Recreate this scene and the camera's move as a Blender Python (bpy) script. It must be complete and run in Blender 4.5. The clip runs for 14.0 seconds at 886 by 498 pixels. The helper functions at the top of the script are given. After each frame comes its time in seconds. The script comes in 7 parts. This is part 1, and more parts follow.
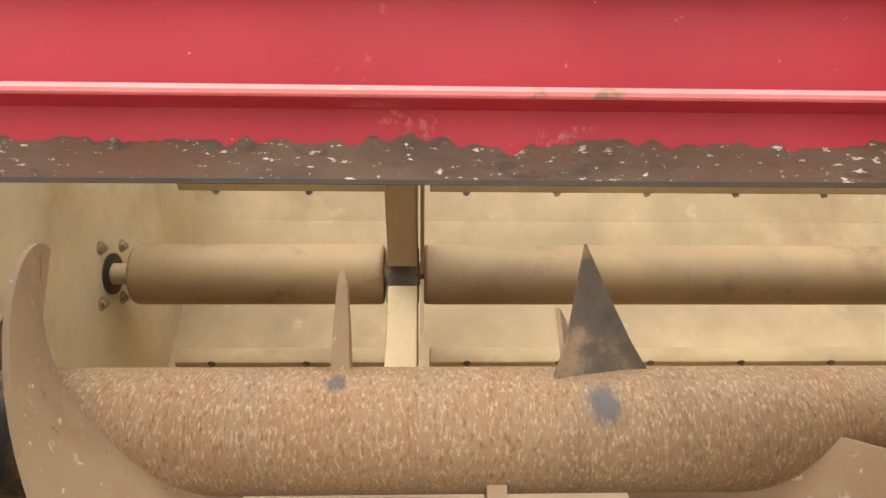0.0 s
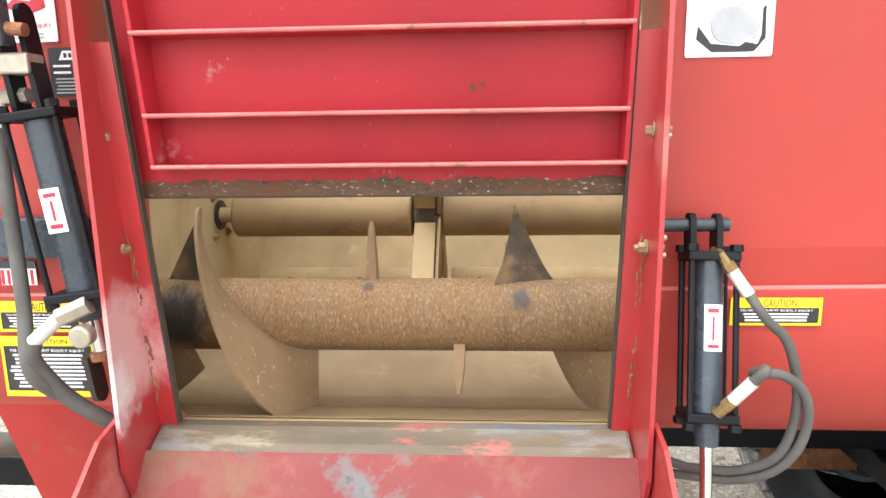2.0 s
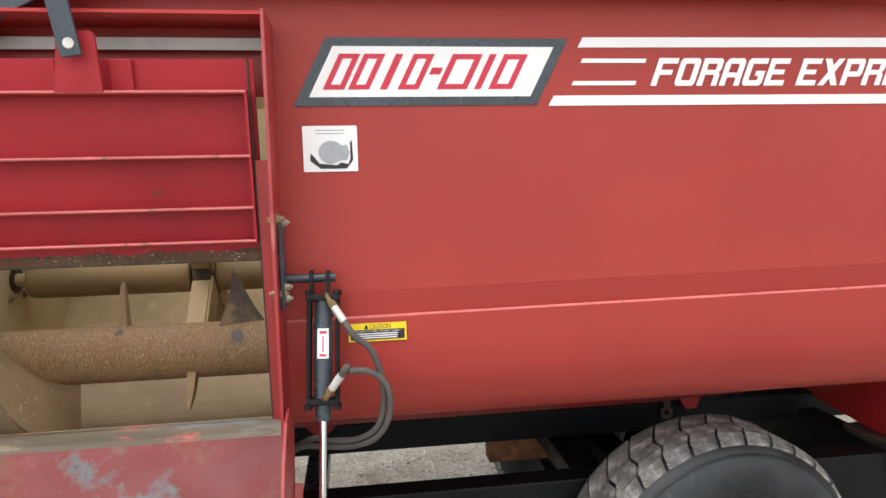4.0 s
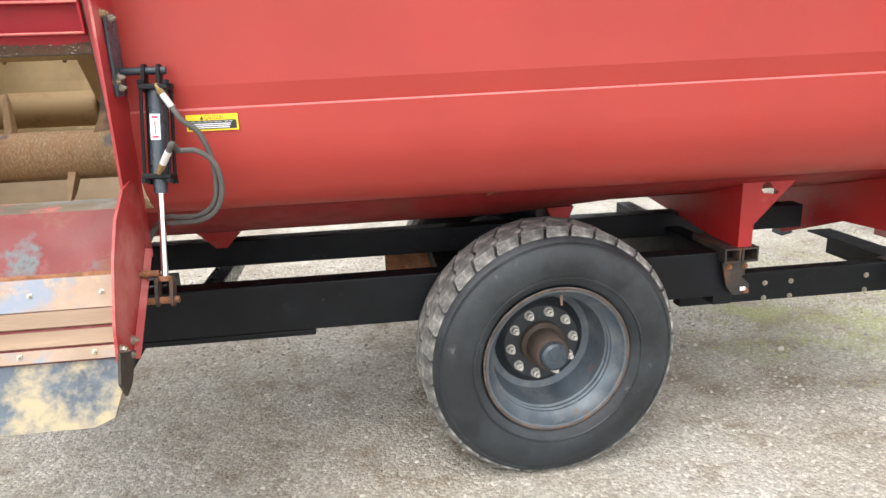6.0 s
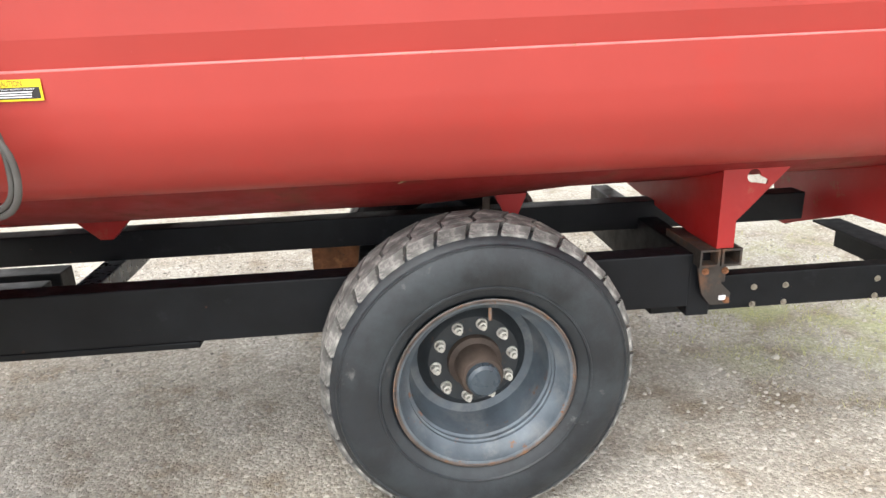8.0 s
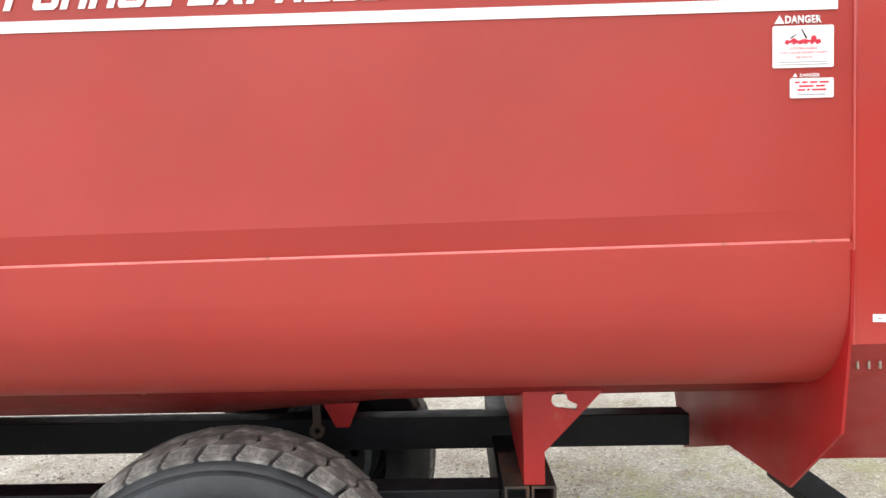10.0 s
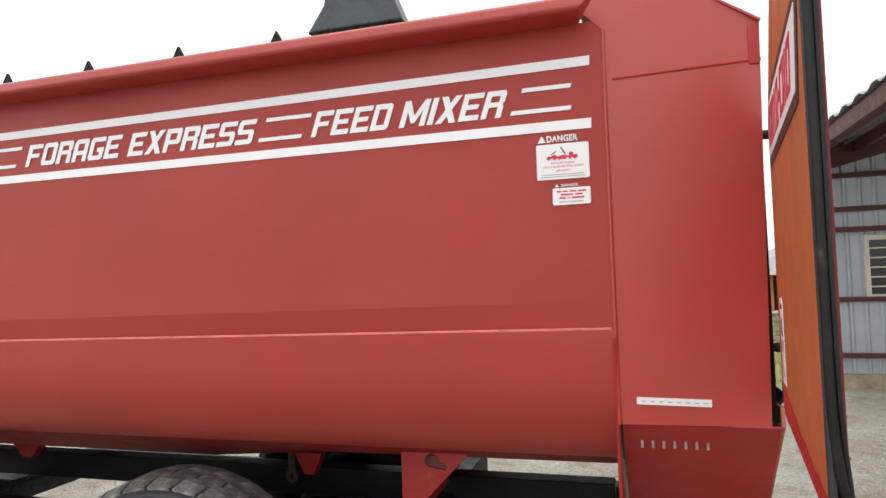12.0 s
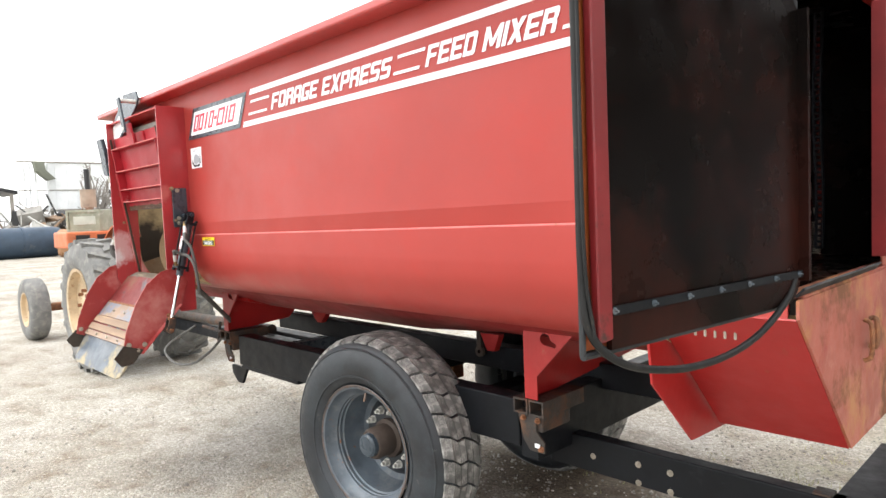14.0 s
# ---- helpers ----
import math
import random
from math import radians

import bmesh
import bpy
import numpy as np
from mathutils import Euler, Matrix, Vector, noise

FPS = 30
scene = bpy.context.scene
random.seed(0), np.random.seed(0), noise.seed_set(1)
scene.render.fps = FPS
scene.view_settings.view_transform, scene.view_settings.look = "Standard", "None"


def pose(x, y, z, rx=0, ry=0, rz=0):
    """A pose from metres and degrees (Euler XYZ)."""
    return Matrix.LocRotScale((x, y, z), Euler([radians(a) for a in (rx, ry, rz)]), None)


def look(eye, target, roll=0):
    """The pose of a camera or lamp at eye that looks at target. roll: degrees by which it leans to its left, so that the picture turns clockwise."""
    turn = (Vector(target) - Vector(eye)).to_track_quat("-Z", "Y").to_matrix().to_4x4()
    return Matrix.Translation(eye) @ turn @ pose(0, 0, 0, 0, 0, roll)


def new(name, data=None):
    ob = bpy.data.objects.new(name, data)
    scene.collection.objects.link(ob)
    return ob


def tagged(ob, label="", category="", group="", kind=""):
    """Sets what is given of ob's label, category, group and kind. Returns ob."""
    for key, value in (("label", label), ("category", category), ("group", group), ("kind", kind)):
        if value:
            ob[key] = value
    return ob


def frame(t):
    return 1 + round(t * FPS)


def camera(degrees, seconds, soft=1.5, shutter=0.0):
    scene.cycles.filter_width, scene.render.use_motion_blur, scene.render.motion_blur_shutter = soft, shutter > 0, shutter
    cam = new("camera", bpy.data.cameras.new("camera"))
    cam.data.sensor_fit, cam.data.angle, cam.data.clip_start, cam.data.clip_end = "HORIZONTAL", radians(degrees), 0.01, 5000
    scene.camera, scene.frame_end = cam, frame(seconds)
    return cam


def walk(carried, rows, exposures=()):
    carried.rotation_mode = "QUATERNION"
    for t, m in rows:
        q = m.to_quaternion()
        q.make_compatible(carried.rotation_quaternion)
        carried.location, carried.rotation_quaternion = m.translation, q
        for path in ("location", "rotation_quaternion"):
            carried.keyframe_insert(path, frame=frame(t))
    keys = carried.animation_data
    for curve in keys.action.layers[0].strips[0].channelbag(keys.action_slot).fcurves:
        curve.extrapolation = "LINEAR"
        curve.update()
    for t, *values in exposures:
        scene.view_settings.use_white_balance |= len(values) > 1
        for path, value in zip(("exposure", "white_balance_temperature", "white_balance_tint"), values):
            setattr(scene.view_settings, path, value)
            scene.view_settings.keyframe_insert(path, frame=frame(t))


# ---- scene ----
cam = camera(68.5, 14.0)
PATH = [
    (0, (-0.771, -0.554, 1.753), (-0.706, 1.441, 1.627), 0.3),
    (0.5, (-0.738, -0.663, 1.804), (-0.658, 1.313, 1.505), 1.1),
    (1, (-0.675, -0.825, 1.842), (-0.789, 1.135, 1.462), 0.2),
    (1.5, (-0.643, -0.977, 1.869), (-0.822, 0.97, 1.448), -1.5),
    (2, (-0.612, -1.184, 1.888), (-0.733, 0.778, 1.521), -0.82),
    (2.5, (-0.512, -1.351, 1.921), (-0.547, 0.623, 1.597), -3.58),
    (3, (-0.406, -1.507, 1.956), (-0.336, 0.458, 1.592), -1.89),
    (3.5, (-0.2, -1.69, 1.966), (-0.067, 0.284, 1.682), -0.66),
    (4, (-0.134, -1.81, 1.978), (0.132, 0.161, 1.759), -1.24),
    (4.2, (-0.104, -1.848, 1.995), (0.2, 0.114, 1.761), -1.14),
    (6.3, (0.463, -2.225, 1.671), (0.678, -0.323, 1.091), -2.23),
    (6.5, (0.502, -2.179, 1.67), (0.725, -0.286, 1.068), -2.13),
    (7, (0.619, -2.026, 1.639), (0.82, -0.137, 1.014), -0.86),
    (7.2, (0.651, -1.967, 1.638), (0.829, -0.082, 0.993), -1.53),
    (9.5, (1.581, -1.549, 1.68), (1.736, 0.43, 1.436), -2.9),
    (9.9, (1.803, -1.591, 1.688), (1.756, 0.406, 1.603), -2.9),
    (10, (1.811, -1.586, 1.691), (1.768, 0.412, 1.606), -1.32),
    (10.5, (2.057, -1.699, 1.791), (1.934, 0.296, 1.728), -0.97),
    (11, (2.343, -1.69, 1.715), (2.277, 0.308, 1.767), -1.31),
    (11.5, (2.542, -1.686, 1.645), (2.362, 0.288, 1.907), -2.18),
    (12, (2.832, -1.812, 1.769), (2.259, 0.102, 1.864), -1.87),
    (12.5, (3.088, -1.818, 1.765), (2.382, 0.052, 1.796), -4.15),
    (13, (3.326, -1.721, 1.739), (2.415, 0.057, 1.662), -3.71),
    (13.3, (3.424, -1.691, 1.72), (2.317, -0.026, 1.672), -3.8),
    (13.5, (3.506, -1.741, 1.73), (2.242, -0.191, 1.672), -3.97),
    (14, (3.702, -1.729, 1.681), (2.271, -0.336, 1.562), -2.38),
]
EXPOSURES = [(0, 1.06), (0.5, 1.10), (1.5, 1.06), (2, 0.96), (3, 0.58), (4, 0.0), (6.5, 0.72), (7, 0.78), (9.5, 0.54), (10.5, 0.10), (11, 0.0), (12, -0.32), (12.5, -0.36), (13, -0.08), (13.5, 0.20), (14, 0.54)]
walk(cam, [(t, look(eye, target, roll)) for t, eye, target, roll in PATH], EXPOSURES)

# ---- sky, sun, exposure ----
world = bpy.data.worlds.new("world")
scene.world = world
world.use_nodes = True
wn, wl = world.node_tree.nodes, world.node_tree.links
wn.clear()
sky = wn.new("ShaderNodeTexSky")
sky.sky_type, sky.sun_disc = "NISHITA", False
sky.sun_elevation, sky.sun_rotation = radians(66), radians(215)
sky.air_density, sky.dust_density, sky.ozone_density = 1.0, 1.2, 0.6
grey = wn.new("ShaderNodeHueSaturation")
grey.inputs["Saturation"].default_value = 0.03
grey.inputs["Value"].default_value = 1.95
back = wn.new("ShaderNodeBackground")
back.inputs["Strength"].default_value = 0.15
wout = wn.new("ShaderNodeOutputWorld")
# an overcast dome is brighter overhead than near the horizon
dome = wn.new("ShaderNodeTexCoord")
height = wn.new("ShaderNodeSeparateXYZ")
rise = wn.new("ShaderNodeMapRange")
rise.inputs["From Min"].default_value, rise.inputs["From Max"].default_value = 0.0, 1.0
rise.inputs["To Min"].default_value, rise.inputs["To Max"].default_value = 1.05, 1.45
veil = wn.new("ShaderNodeVectorMath")
veil.operation = "SCALE"
wl.new(dome.outputs["Generated"], height.inputs[0])
wl.new(height.outputs["Z"], rise.inputs["Value"])
wl.new(sky.outputs[0], grey.inputs["Color"])
wl.new(grey.outputs[0], veil.inputs[0])
wl.new(rise.outputs[0], veil.inputs["Scale"])
wl.new(veil.outputs[0], back.inputs["Color"])
wl.new(back.outputs[0], wout.inputs["Surface"])
sun = new("sun", bpy.data.lights.new("sun", "SUN"))
sun.data.energy, sun.data.angle, sun.data.color = 0.9, radians(30), (1.0, 0.95, 0.87)
sun.matrix_world = look((-2.5, -3.6, 10), (0, 0, 0))


# ---- mesh helpers ----
ORIGIN = {}


def thing(name, loc, label, category, group="", kind=""):
    ob = new(name)
    ob.location = loc
    ORIGIN[ob.name] = Vector(loc)
    return tagged(ob, label, category, group, kind)


def part(name, bm, material, parent=None, label="", smooth=False, bevel=0.0):
    me = bpy.data.meshes.new(name)
    here = ORIGIN.get(parent.name, Vector()) if parent else Vector()
    bmesh.ops.recalc_face_normals(bm, faces=bm.faces)
    bm.transform(Matrix.Translation(-here))
    if smooth:
        for f in bm.faces:
            f.smooth = True
    bm.to_mesh(me)
    bm.free()
    if smooth:
        me.set_sharp_from_angle(angle=radians(38))
    for m in material if isinstance(material, (list, tuple)) else [material]:
        me.materials.append(m)
    ob = new(name, me)
    if parent:
        ob.parent = parent
        ORIGIN[ob.name] = here
    if label:
        ob["label"] = label
    if bevel:
        mod = ob.modifiers.new("bevel", "BEVEL")
        mod.width, mod.segments, mod.limit_method = bevel, 2, "ANGLE"
    return ob


def box(bm, lo, hi, m=None):
    vs = [bm.verts.new((x, y, z)) for x in (lo[0], hi[0]) for y in (lo[1], hi[1]) for z in (lo[2], hi[2])]
    for f in ((0, 1, 3, 2), (4, 6, 7, 5), (0, 4, 5, 1), (2, 3, 7, 6), (0, 2, 6, 4), (1, 5, 7, 3)):
        bm.faces.new([vs[i] for i in f])
    if m is not None:
        bmesh.ops.transform(bm, matrix=m, verts=vs)
    return vs


def prism(bm, pts, axis, a, b):
    """A flat outline pts, in the two other axes, drawn out along one axis from a to b."""
    def at(p, v):
        q = list(p)
        q.insert("xyz".index(axis), v)
        return q
    lo, hi = [bm.verts.new(at(p, a)) for p in pts], [bm.verts.new(at(p, b)) for p in pts]
    bm.faces.new(lo), bm.faces.new(hi)
    for i in range(len(pts)):
        j = (i + 1) % len(pts)
        bm.faces.new((lo[i], lo[j], hi[j], hi[i]))


def rod(bm, a, b, r, r2=None, seg=16, caps=True):
    a, b = Vector(a), Vector(b)
    d = (b - a).normalized()
    u = d.orthogonal().normalized()
    v = d.cross(u)
    rings = [[bm.verts.new(p + rr * (u * math.cos(k * 2 * math.pi / seg) + v * math.sin(k * 2 * math.pi / seg))) for k in range(seg)]
             for p, rr in ((a, r), (b, r if r2 is None else r2))]
    for k in range(seg):
        bm.faces.new((rings[0][k], rings[0][(k + 1) % seg], rings[1][(k + 1) % seg], rings[1][k]))
    if caps:
        bm.faces.new(rings[0]), bm.faces.new(rings[1])


def spline(pts, n=8):
    """Points on a smooth curve through pts."""
    p = [Vector(q) for q in pts]
    p = [2 * p[0] - p[1]] + p + [2 * p[-1] - p[-2]]
    out = []
    for i in range(1, len(p) - 2):
        for k in range(n):
            t = k / n
            out.append(0.5 * (2 * p[i] + (p[i + 1] - p[i - 1]) * t + (2 * p[i - 1] - 5 * p[i] + 4 * p[i + 1] - p[i + 2]) * t * t
                              + (3 * p[i] - p[i - 1] - 3 * p[i + 1] + p[i + 2]) * t ** 3))
    return out + [p[-2]]


def hose(bm, pts, r, seg=10, n=8):
    line = spline(pts, n)
    up, rings = None, []
    for i, p in enumerate(line):
        d = (line[min(i + 1, len(line) - 1)] - line[max(i - 1, 0)]).normalized()
        up = d.orthogonal().normalized() if up is None else (up - d * up.dot(d)).normalized()
        v = d.cross(up)
        rings.append([bm.verts.new(p + r * (up * math.cos(k * 2 * math.pi / seg) + v * math.sin(k * 2 * math.pi / seg))) for k in range(seg)])
    for a, b in zip(rings, rings[1:]):
        for k in range(seg):
            bm.faces.new((a[k], a[(k + 1) % seg], b[(k + 1) % seg], b[k]))
    bm.faces.new(rings[0]), bm.faces.new(rings[-1])


def lathe(bm, profile, centre, axis=(0, 1, 0), seg=48):
    """Turns a profile of (distance along the axis, radius) round the axis through centre."""
    d = Vector(axis).normalized()
    u = d.orthogonal().normalized()
    v = d.cross(u)
    rings = []
    for s, r in profile:
        c = Vector(centre) + d * s
        rings.append([bm.verts.new(c + r * (u * math.cos(k * 2 * math.pi / seg) + v * math.sin(k * 2 * math.pi / seg))) for k in range(seg)])
    for a, b in zip(rings, rings[1:]):
        for k in range(seg):
            bm.faces.new((a[k], a[(k + 1) % seg], b[(k + 1) % seg], b[k]))
    return rings


def plate(bm, corners, t):
    """A flat polygon of thickness t, raised to the side of its normal."""
    c = [Vector(p) for p in corners]
    n = (c[1] - c[0]).cross(c[2] - c[0]).normalized() * t
    a, b = [bm.verts.new(p) for p in c], [bm.verts.new(p + n) for p in c]
    bm.faces.new(a), bm.faces.new(b)
    for i in range(len(c)):
        j = (i + 1) % len(c)
        bm.faces.new((a[i], a[j], b[j], b[i]))


def bolt(bm, at, way, r=0.011, h=0.012, washer=True):
    at, way = Vector(at), Vector(way).normalized()
    if washer:
        rod(bm, at, at + way * 0.003, r * 1.5, seg=12)
    rod(bm, at + way * 0.002, at + way * h, r, seg=6)
    rod(bm, at + way * h, at + way * (h + 0.006), r * 0.55, seg=8)


B = bmesh.new


# ---- materials ----
def mat(name, col, rough=0.5, metal=0.0, var=0.12, scale=3.0, fine=0.0, patches=(), bump=0.0, bump_scale=80.0, coat=0.0, spec=0.5, stretch=(1, 1, 1), rough_var=0.1, rand=0.0, spots=(), dust=None):
    """A surface: base colour with broad and fine variation, patches of other colours (colour, scale, from, to,
    roughness), stains and painted shade at (place, radius, colour), and relief.
    """
    m = bpy.data.materials.new(name)
    m.use_nodes = True
    n, l = m.node_tree.nodes, m.node_tree.links
    p = n["Principled BSDF"]
    tc = n.new("ShaderNodeTexCoord")
    mp = n.new("ShaderNodeMapping")
    mp.inputs["Scale"].default_value = stretch
    l.new(tc.outputs["Object"], mp.inputs["Vector"])

    def noise_at(s, detail=6.0, r=0.6):
        t = n.new("ShaderNodeTexNoise")
        t.inputs["Scale"].default_value, t.inputs["Detail"].default_value, t.inputs["Roughness"].default_value = s, detail, r
        l.new(mp.outputs[0], t.inputs["Vector"])
        return t.outputs["Fac"]

    def ramp(fac, lo, hi, a=0.0, b=1.0):
        t = n.new("ShaderNodeMapRange")
        t.inputs["From Min"].default_value, t.inputs["From Max"].default_value = lo, hi
        t.inputs["To Min"].default_value, t.inputs["To Max"].default_value = a, b
        l.new(fac, t.inputs["Value"])
        return t.outputs[0]

    def mix(fac, a, b, mode="MIX"):
        t = n.new("ShaderNodeMix")
        t.data_type, t.blend_type = "RGBA", mode
        for sock, v in ((t.inputs[0], fac), (t.inputs[6], a), (t.inputs[7], b)):
            if isinstance(v, bpy.types.NodeSocket):
                l.new(v, sock)
            elif isinstance(v, tuple):
                sock.default_value = (*v, 1.0)[:4]
            else:
                sock.default_value = v
        return t.outputs[2]

    def tint(c, k):
        return tuple(min(1.0, v * k) for v in c)

    big = noise_at(scale)
    c = mix(ramp(big, 0.3, 0.7), tint(col, 1 - var), tint(col, 1 + var))
    if fine:
        c = mix(ramp(noise_at(scale * 22, 3.0), 0.3, 0.7, 1 - fine, 1 + fine), (0, 0, 0), c, "MIX")
    rg = ramp(noise_at(scale * 3.1), 0.3, 0.7, max(0.03, rough - rough_var), min(1.0, rough + rough_var))
    for pc, ps, lo, hi, pr in patches:
        f = ramp(noise_at(ps, 9.0, 0.68), lo, hi)
        c = mix(f, c, pc)
        t = n.new("ShaderNodeMix")
        l.new(f, t.inputs[0]), l.new(rg, t.inputs[2])
        t.inputs[3].default_value = pr
        rg = t.outputs[0]
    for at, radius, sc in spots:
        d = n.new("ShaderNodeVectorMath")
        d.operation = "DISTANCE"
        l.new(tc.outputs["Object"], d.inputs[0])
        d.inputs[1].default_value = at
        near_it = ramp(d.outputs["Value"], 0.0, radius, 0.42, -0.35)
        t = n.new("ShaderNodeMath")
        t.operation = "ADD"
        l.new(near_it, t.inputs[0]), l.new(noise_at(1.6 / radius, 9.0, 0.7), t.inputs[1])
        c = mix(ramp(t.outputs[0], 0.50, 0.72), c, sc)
    if dust:
        z0, z1, dc = dust
        xyz = n.new("ShaderNodeSeparateXYZ")
        l.new(tc.outputs["Object"], xyz.inputs[0])
        t = n.new("ShaderNodeMath")
        t.operation = "MULTIPLY"
        l.new(ramp(xyz.outputs[2], z1, z0), t.inputs[0]), l.new(ramp(noise_at(5.0, 9.0, 0.7), 0.38, 0.66), t.inputs[1])
        c = mix(t.outputs[0], c, dc)
    if rand:
        info = n.new("ShaderNodeObjectInfo")
        t = n.new("ShaderNodeHueSaturation")
        l.new(ramp(info.outputs["Random"], 0, 1, 1 - rand, 1 + rand), t.inputs["Value"])
        l.new(c, t.inputs["Color"])
        c = t.outputs[0]
    l.new(c, p.inputs["Base Color"])
    l.new(rg, p.inputs["Roughness"])
    p.inputs["Metallic"].default_value = metal
    p.inputs["Coat Weight"].default_value = coat
    p.inputs["Coat Roughness"].default_value = 0.3
    p.inputs["Specular IOR Level"].default_value = spec
    if bump:
        b = n.new("ShaderNodeBump")
        b.inputs["Strength"].default_value, b.inputs["Distance"].default_value = bump, 0.01
        l.new(noise_at(bump_scale, 4.0), b.inputs["Height"])
        l.new(b.outputs[0], p.inputs["Normal"])
    return m


RED = (0.40, 0.034, 0.028)
red = mat("faded_red_paint", RED, 0.42, var=0.10, scale=1.3, bump=0.03, bump_scale=9, coat=0.5, patches=(((0.38, 0.05, 0.04), 2.2, 0.50, 0.85, 0.5), ((0.16, 0.05, 0.03), 34, 0.735, 0.76, 0.8)))
tub_red = mat("faded_red_tub_paint", (0.345, 0.039, 0.031), 0.46, var=0.09, scale=1.3, bump=0.03, bump_scale=9, coat=0.08, spec=0.32, patches=(((0.39, 0.030, 0.022), 2.2, 0.55, 0.85, 0.5), ((0.46, 0.12, 0.10), 75, 0.715, 0.735, 0.6), ((0.16, 0.05, 0.03), 34, 0.735, 0.76, 0.8)), dust=(1.196, 1.226, (0.24, 0.10, 0.055)))
deep_red = mat("deep_red_paint", (0.33, 0.011, 0.011), 0.45, var=0.15, scale=2.5, bump=0.05, bump_scale=30, patches=(((0.40, 0.04, 0.034), 3, 0.58, 0.8, 0.55), ((0.13, 0.05, 0.03), 18, 0.69, 0.72, 0.85), ((0.24, 0.12, 0.07), 6, 0.62, 0.72, 0.8)))
door_red = mat("dark_red_stop_paint", (0.18, 0.010, 0.011), 0.5, var=0.2, scale=5, patches=(((0.06, 0.02, 0.015), 9, 0.62, 0.7, 0.8),))
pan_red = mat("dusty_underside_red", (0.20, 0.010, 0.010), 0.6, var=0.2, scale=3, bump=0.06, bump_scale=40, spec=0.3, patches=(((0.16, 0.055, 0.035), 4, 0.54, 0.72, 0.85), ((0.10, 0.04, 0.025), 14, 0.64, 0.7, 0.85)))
red_worn = mat("worn_red_paint", (0.42, 0.018, 0.018), 0.45, var=0.2, scale=4, bump=0.12, bump_scale=60, patches=(((0.55, 0.2, 0.18), 3.0, 0.58, 0.75, 0.6), ((0.13, 0.06, 0.03), 14, 0.64, 0.69, 0.85), ((0.33, 0.2, 0.12), 40, 0.68, 0.71, 0.8)))
gate_red = mat("deep_red_gate_paint", (0.35, 0.018, 0.028), 0.45, var=0.14, scale=2.5, bump=0.06, bump_scale=25, spec=0.32, patches=(((0.40, 0.034, 0.045), 3.2, 0.56, 0.8, 0.55), ((0.55, 0.28, 0.26), 70, 0.685, 0.72, 0.6), ((0.12, 0.045, 0.03), 13, 0.655, 0.70, 0.85), ((0.45, 0.17, 0.16), 9, 0.64, 0.70, 0.6)), spots=(((-0.93, -1.06, 2.262), 0.045, (0.10, 0.055, 0.045)), ((-0.98, -1.06, 2.232), 0.03, (0.12, 0.07, 0.05))))
post_red = mat("scuffed_red_post_paint", (0.33, 0.016, 0.020), 0.45, coat=0.8, var=0.18, scale=4, bump=0.1, bump_scale=60, spots=(((-1.25, -1.15, 1.50), 0.24, (0.52, 0.28, 0.28)), ((-1.25, -1.16, 1.44), 0.13, (0.58, 0.49, 0.50)), ((-0.33, -1.16, 1.85), 0.10, (0.44, 0.10, 0.09))), patches=(((0.14, 0.06, 0.03), 12, 0.65, 0.70, 0.85), ((0.45, 0.30, 0.20), 40, 0.69, 0.72, 0.8)))
wing_red = mat("dusty_red_wing_paint", (0.31, 0.030, 0.028), 0.5, var=0.18, scale=3, bump=0.08, bump_scale=40, patches=(((0.46, 0.19, 0.17), 3, 0.46, 0.70, 0.7), ((0.14, 0.065, 0.04), 16, 0.67, 0.71, 0.85)))
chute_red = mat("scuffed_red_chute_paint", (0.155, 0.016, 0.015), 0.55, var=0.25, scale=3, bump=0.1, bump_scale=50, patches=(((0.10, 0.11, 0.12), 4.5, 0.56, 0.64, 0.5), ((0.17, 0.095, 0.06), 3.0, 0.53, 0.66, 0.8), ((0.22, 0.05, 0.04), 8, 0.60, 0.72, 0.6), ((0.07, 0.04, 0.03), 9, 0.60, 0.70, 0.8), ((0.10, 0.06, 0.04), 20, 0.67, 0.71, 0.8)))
rusted_black = mat("rusted_black_steel", (0.030, 0.024, 0.020), 0.6, var=0.4, scale=9, bump=0.25, bump_scale=70, patches=(((0.105, 0.056, 0.034), 11, 0.48, 0.62, 0.9),))
rim_lip = mat("worn_wheel_lip", (0.13, 0.10, 0.085), 0.6, metal=0.3, var=0.4, scale=14, patches=(((0.24, 0.12, 0.06), 18, 0.55, 0.65, 0.85),))
olive_rubber = mat("brown_dusted_rubber", (0.040, 0.032, 0.023), 0.8, var=0.3, scale=9, bump=0.1, bump_scale=60)
red_edge = mat("chalky_red_edge", (0.56, 0.15, 0.14), 0.6, var=0.2, scale=12, patches=(((0.4, 0.24, 0.16), 9, 0.60, 0.70, 0.8), ((0.22, 0.13, 0.08), 30, 0.6, 0.66, 0.85)))
orange = mat("sun_bleached_orange", (0.46, 0.13, 0.035), 0.5, var=0.2, scale=2, bump=0.05, bump_scale=20, patches=(((0.5, 0.05, 0.035), 1.6, 0.5, 0.72, 0.5), ((0.1, 0.05, 0.03), 9, 0.68, 0.72, 0.85)))
rusty_red = mat("rusted_orange_panel", (0.36, 0.10, 0.07), 0.6, var=0.2, scale=5, bump=0.15, bump_scale=50, patches=(((0.42, 0.185, 0.075), 2.2, 0.48, 0.58, 0.6), ((0.46, 0.2, 0.15), 7, 0.58, 0.68, 0.7), ((0.17, 0.065, 0.03), 4.5, 0.52, 0.64, 0.85), ((0.3, 0.02, 0.02), 6, 0.58, 0.66, 0.5)))
